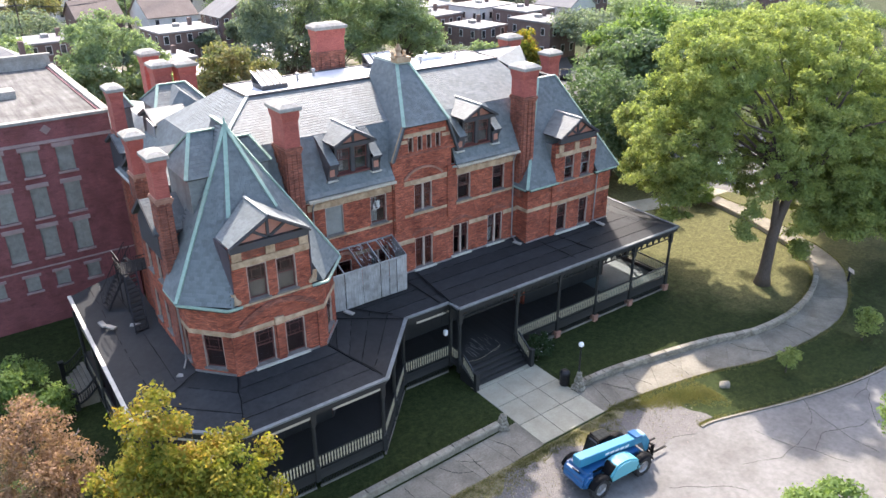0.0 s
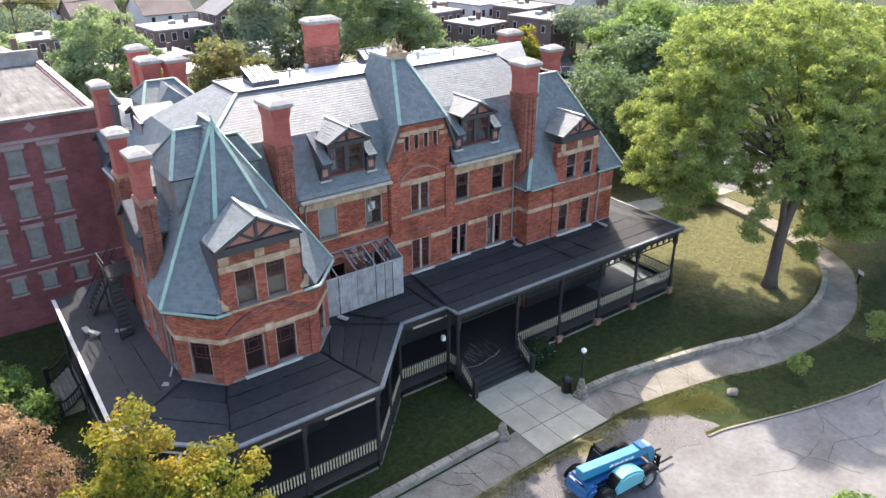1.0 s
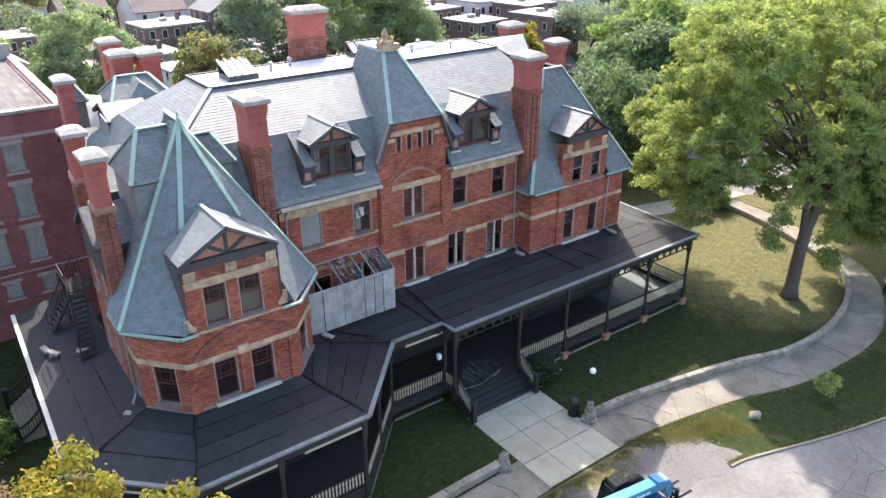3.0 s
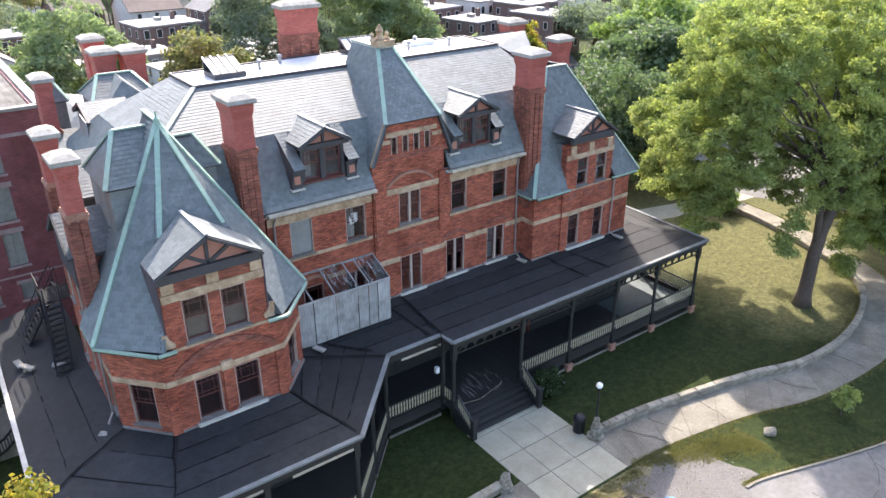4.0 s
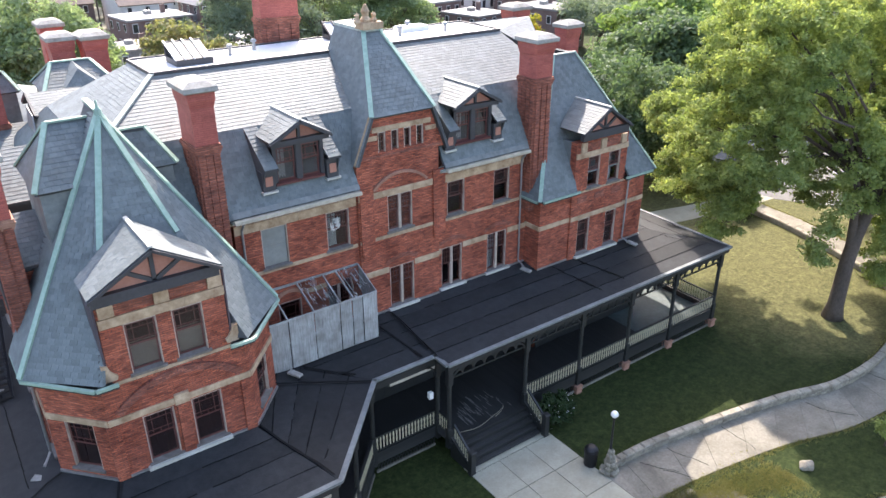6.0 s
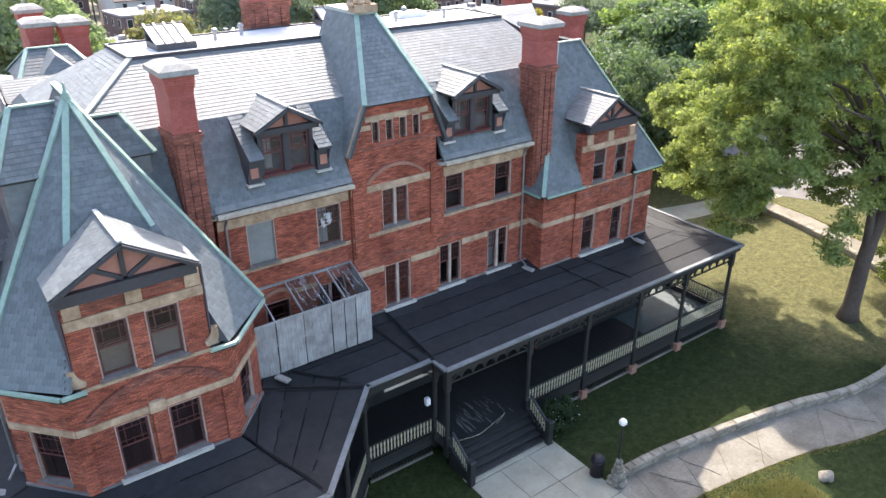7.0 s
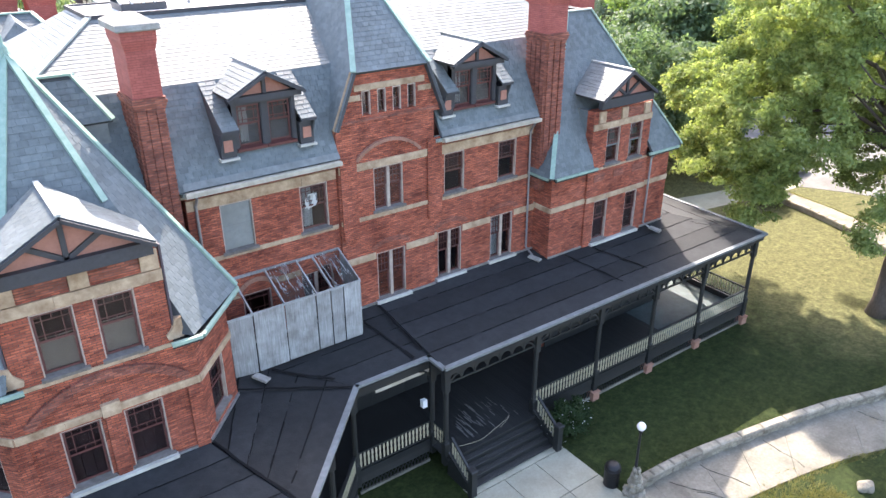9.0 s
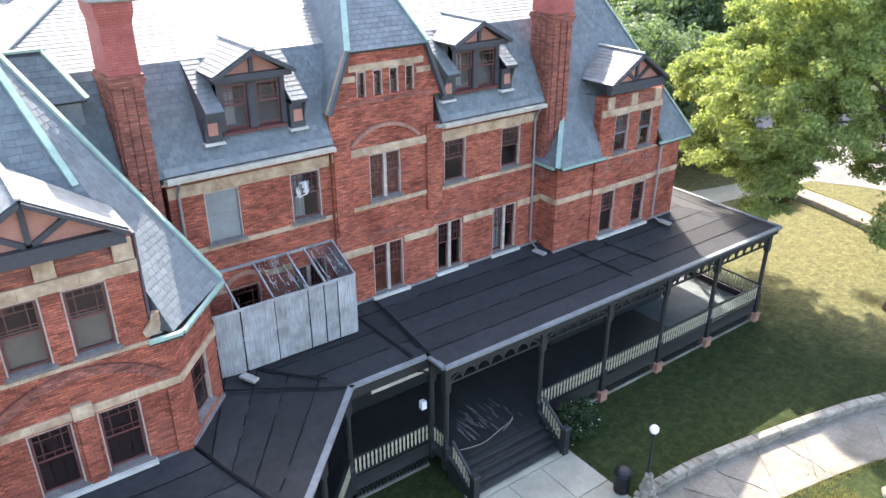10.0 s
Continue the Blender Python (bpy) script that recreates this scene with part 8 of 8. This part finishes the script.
def flat_label(w): return "old dark brick row house with pale flat roof" if w is M_TBRICK else ("low grey sided house with weathered flat roof" if w is M_TGREY else "pale sided house with silvery flat roof")
for x, y, w, d, h, roof, wall, cover, rot in (
        (-9, 89, 9, 8, 3.0, "flat", M_TGREY, M_TROOF, 0.1), (5, 95, 8, 8, 3.0, "flat", M_TGREY, M_TROOF, 0.1), (21, 122, 9, 8, 3.2, "flat", M_TGREY, M_TROOF, 0.1), (-19, 88, 10, 12, 5, "gable", M_TPALE, M_TGREY, 0.1), (-12, 78, 8, 8, 4, "flat", M_TBRICK, M_TGREY, 0.1), (6, 76, 10, 7, 4, "flat", M_TPALE, M_TROOF, 0.1), (15, 75, 9, 7, 4.4, "flat", M_TBRICK, M_TROOF, 0.1),
        (12, 108, 11, 9, 5.4, "flat", M_TBRICK, M_TROOF, 0.1), (16, 130, 12, 10, 5.6, "gable", M_TPALE, M_TBROWN, 1.6), (28, 122, 10, 9, 5.4, "gable", M_TBRICK, M_TGREY, 0.1), (4, 138, 10, 9, 5.4, "gable", M_TBRICK, M_TBROWN, 1.6),
        (-10, 110, 9, 9, 5.4, "flat", M_TBRICK, M_TGREY, 0.1), (-26, 132, 10, 10, 5.6, "gable", M_TPALE, M_TBROWN, 0.1), (40, 112, 10, 9, 5.6, "flat", M_TBRICK, M_TROOF, 0.1), (51, 114, 10, 9, 6, "flat", M_TPALE, M_TROOF, 0.1),
        (64, 104, 11, 9, 6, "flat", M_TBRICK, M_TROOF, 0.15), (58, 92, 9, 9, 6, "flat", M_TBRICK, M_TGREY, 0.15), (72, 93, 11, 9, 6.5, "flat", M_TPALE, M_TROOF, 0.15), (75, 83, 9, 9, 6.5, "flat", M_TBRICK, M_TROOF, 0.15),
        (68, 70, 8, 10, 6.5, "flat", M_TBRICK, M_TGREY, 0.15), (60, 80, 8, 9, 5, "flat", M_TBRICK, M_TROOF, 0.15), (88, 84, 9, 9, 6.5, "gable", M_TPALE, M_TGREY, 0.15), (104, 96, 10, 10, 6.5, "flat", M_TBRICK, M_TROOF, 0.15),
        (22, 84, 9, 8, 4.5, "flat", M_TBRICK, M_TROOF, 0.1), (80, 128, 12, 10, 6, "gable", M_TPALE, M_TBROWN, 0.15), (50, 140, 12, 10, 6, "flat", M_TPALE, M_TROOF, 0.1), (30, 160, 12, 10, 6, "gable", M_TPALE, M_TGREY, 1.6),
        (8, 176, 12, 10, 6, "gable", M_TPALE, M_TBROWN, 0.1), (-16, 160, 12, 10, 6, "flat", M_TBRICK, M_TGREY, 0.1), (70, 168, 14, 10, 6, "flat", M_TPALE, M_TROOF, 0.1), (110, 140, 14, 10, 6, "flat", M_TBRICK, M_TROOF, 0.1),
        (-40, 96, 10, 10, 5.5, "gable", M_TBRICK, M_TGREY, 0.1), (140, 110, 14, 10, 7, "flat", M_TPALE, M_TROOF, 0.1), (120, 66, 10, 10, 6.5, "gable", M_TBRICK, M_TGREY, 0.2), (145, 72, 12, 10, 7, "flat", M_TBRICK, M_TROOF, 0.2)):
    house(x, y, w, d, h, roof, wall, cover, rot, 1 if h < 3.5 else 2, flat_label(wall) if roof == "flat" else ("pale sided gabled house with shingle roof" if wall is M_TPALE else "dark brick gabled house with shingle roof"))


def utility_pole(x, y, h):
    root = thing("utility_pole", "weathered wooden utility pole with crossarm", "utility pole", "poles along the alley")
    bm = bmesh.new()
    lathe(bm, (x, y, 0), [(0.17, 0), (0.11, h)], 8)
    part("pole", bm, M_BARK, root)
    bm = bmesh.new()
    bar(bm, (x - 1.2, y, h - 0.6), (x + 1.2, y, h - 0.6), 0.1, 0.12)
    part("crossarm", bm, M_BARK, root)
    for k in (-1.0, -0.4, 0.4, 1.0):
        bm = bmesh.new()
        lathe(bm, (x + k, y, h - 0.54), [(0.04, 0), (0.06, 0.1), (0.03, 0.16)], 6)
        part("insulator", bm, M_CAP, root)


poles = [(-34, 116), (-12, 122), (8, 127), (27.4, 131), (60, 138)]
for x, y in poles:
    utility_pole(x, y, 10.5)
for k in (-1.0, -0.4, 0.4, 1.0):
    bm = bmesh.new()
    for (x0, y0), (x1, y1) in zip(poles, poles[1:]):
        pts = [Vector((x0 + (x1 - x0) * f + k, y0 + (y1 - y0) * f, 10.1 - 1.2 * 4 * f * (1 - f))) for f in (0, 0.17, 0.33, 0.5, 0.67, 0.83, 1)]
        tube(bm, pts, [0.025] * 7, 4)
    tagged(part("overhead_wire", bm, M_IRON), "sagging black overhead wire between poles", "wire", "overhead wires")


def car(x, y, rot, mat, label):
    root = thing("car", label, "car", "parked cars")
    m = Matrix.Translation((x, y, 0)) @ Matrix.Rotation(rot, 4, "Z")

    def prof(name, pts, y0, y1, mt, parent):
        bm = bmesh.new()
        a = [bm.verts.new((px_, y0, pz)) for px_, pz in pts]
        b = [bm.verts.new((px_, y1, pz)) for px_, pz in pts]
        n = len(pts)
        bm.faces.new(a)
        bm.faces.new(b)
        for k in range(n):
            bm.faces.new((a[k], a[(k + 1) % n], b[(k + 1) % n], b[k]))
        bmesh.ops.bevel(bm, geom=list(bm.edges), offset=0.05, segments=2, affect="EDGES")
        for v in bm.verts:
            v.co = m @ v.co
        return part(name, bm, mt, parent, smooth=False)

    prof("body", [(-2.2, 0.3), (-2.25, 0.75), (-2.0, 0.95), (1.1, 0.98), (2.1, 0.8), (2.25, 0.6), (2.2, 0.3)], -0.88, 0.88, mat, root)
    prof("cabin", [(-1.7, 0.9), (-1.15, 1.45), (0.35, 1.48), (1.15, 0.95)], -0.75, 0.75, M_TDARK, root)
    prof("roof", [(-1.1, 1.43), (-1.0, 1.52), (0.25, 1.53), (0.4, 1.45)], -0.7, 0.7, mat, root)
    for wx in (-1.35, 1.4):
        for wy in (-0.86, 0.86):
            bm = bmesh.new()
            n = 14
            rings = [[bm.verts.new(m @ Vector((wx + 0.33 * r * math.cos(2 * math.pi * k / n), wy + o, 0.33 + 0.33 * r * math.sin(2 * math.pi * k / n)))) for k in range(n)] for r, o in ((0.6, -0.1), (1, -0.09), (1, 0.09), (0.6, 0.1))]
            for a, b in zip(rings, rings[1:]):
                for k in range(n):
                    bm.faces.new((a[k], a[(k + 1) % n], b[(k + 1) % n], b[k]))
            bm.faces.new(rings[0])
            bm.faces.new(rings[-1])
            part("wheel", bm, M_RUBBER, root)


M_CARDARK = surface("black car paint", (0.012, 0.012, 0.014), (0.02, 0.02, 0.022), 2, 0.2, 0, stain=0)
M_CARSILVER = surface("silver car paint", (0.45, 0.46, 0.47), (0.5, 0.51, 0.52), 2, 0.3, 0, stain=0, metal=0.5)
car(36.2, 8.6, 1.75, M_CARSILVER, "silver saloon car parked beyond the side walk")
car(57.5, 53.0, 0.9, M_CARDARK, "dark saloon car parked in the far street")
car(64, 63, 0.95, M_CARSILVER, "silver saloon car parked in the far street")
car(74, 77, 0.95, M_CARDARK, "dark saloon car parked in the far street")


# ---- grass tufts along edges ----
def tufts(name, spots, size, mat, label, seed):
    """Blades of grass standing in tufts round the spots."""
    gen = np.random.default_rng(seed)
    base = np.repeat(np.array(spots), 9, axis=0)
    n = len(base)
    base = base + np.concatenate([gen.normal(size=(n, 2)) * 0.07, np.zeros((n, 1))], axis=1)
    ang = gen.uniform(0, 2 * math.pi, n)
    tilt = gen.uniform(0.1, 0.9, n)
    h = size * gen.uniform(0.5, 1.3, n)
    tip = base + np.stack([np.cos(ang) * tilt * h, np.sin(ang) * tilt * h, h], axis=1)
    side = np.stack([-np.sin(ang), np.cos(ang), np.zeros(n)], axis=1) * 0.012
    verts = np.empty((n, 3, 3))
    verts[:, 0], verts[:, 1], verts[:, 2] = base - side, base + side, tip
    me = bpy.data.meshes.new(name)
    me.from_pydata(verts.reshape(-1, 3).tolist(), [], [(3 * k, 3 * k + 1, 3 * k + 2) for k in range(n)])
    me.materials.append(mat)
    tagged(new(name, me), label, "grass", kind="stuff")


gen = np.random.default_rng(71)
spots = []
for k in range(1900):
    # a ragged wedge between pavement and gravel
    f = gen.uniform() ** 0.7
    x = -3.2 + 6.5 * f
    y = -12.5 - 0.24 * (x + 3) + gen.normal() * (0.18 + 0.5 * f) - 0.9 * f
    spots.append((x, y, 0.02))
for k in range(2200):
    x = gen.uniform(-22, -3.3)
    spots.append((x, -12.6 - abs(gen.normal()) * (0.35 + 0.5 * (math.sin(x * 0.9) > 0.3)), 0.02))
for k in range(500):
    i = int(gen.integers(len(kl) - 1))
    p = kl[i].lerp(kl[i + 1], float(gen.uniform()))
    spots.append((p.x, p.y + abs(gen.normal()) * 0.15, 0.0))
for k in range(1200):
    i = int(gen.integers(len(PATH_EDGE) - 1))
    p = PATH_EDGE[i].lerp(PATH_EDGE[i + 1], float(gen.uniform()))
    spots.append((p.x + gen.normal() * 0.05, p.y - abs(gen.normal()) * 0.1, 0.0))
for k in range(700):
    i = int(gen.integers(len(WALL_LINE) - 1))
    p = WALL_LINE[i].lerp(WALL_LINE[i + 1], float(gen.uniform()))
    spots.append((p.x, p.y + 0.24 + abs(gen.normal()) * 0.08, 0.0))
L_BLADE = leafage("dry grass blades", (0.11, 0.12, 0.045), (0.20, 0.195, 0.08), (0.32, 0.28, 0.15), 0.7)
tufts("grass_tufts", spots, 0.09, L_BLADE, "ragged dry grass along gravel and pavement edges", 72)


# ---- loose stones and leaf litter ----
gen = np.random.default_rng(81)
verts, faces = [], []
for k in range(1500):
    x = float(gen.uniform(-20, 1.6))
    y = float(-14.2 + gen.normal() * 1.15)
    if y > -13.3 or y < -17.5 or x > min(1.0, -14.1 - y):
        continue
    r = float(gen.uniform(0.02, 0.065))
    base = len(verts)
    top = [(x + r * math.cos(a) * gen.uniform(0.7, 1.2), y + r * math.sin(a) * gen.uniform(0.7, 1.2), 0.022) for a in (0, 1.26, 2.5, 3.8, 5.0)]
    verts += top + [(x, y, 0.022 + r * 0.8)]
    faces += [(base + i, base + (i + 1) % 5, base + 5) for i in range(5)]
me = bpy.data.meshes.new("gravel_stones")
me.from_pydata(verts, [], faces)
me.materials.append(M_LIME)
tagged(new("gravel_stones", me), "loose grey stones scattered over the gravel", "gravel", kind="stuff")
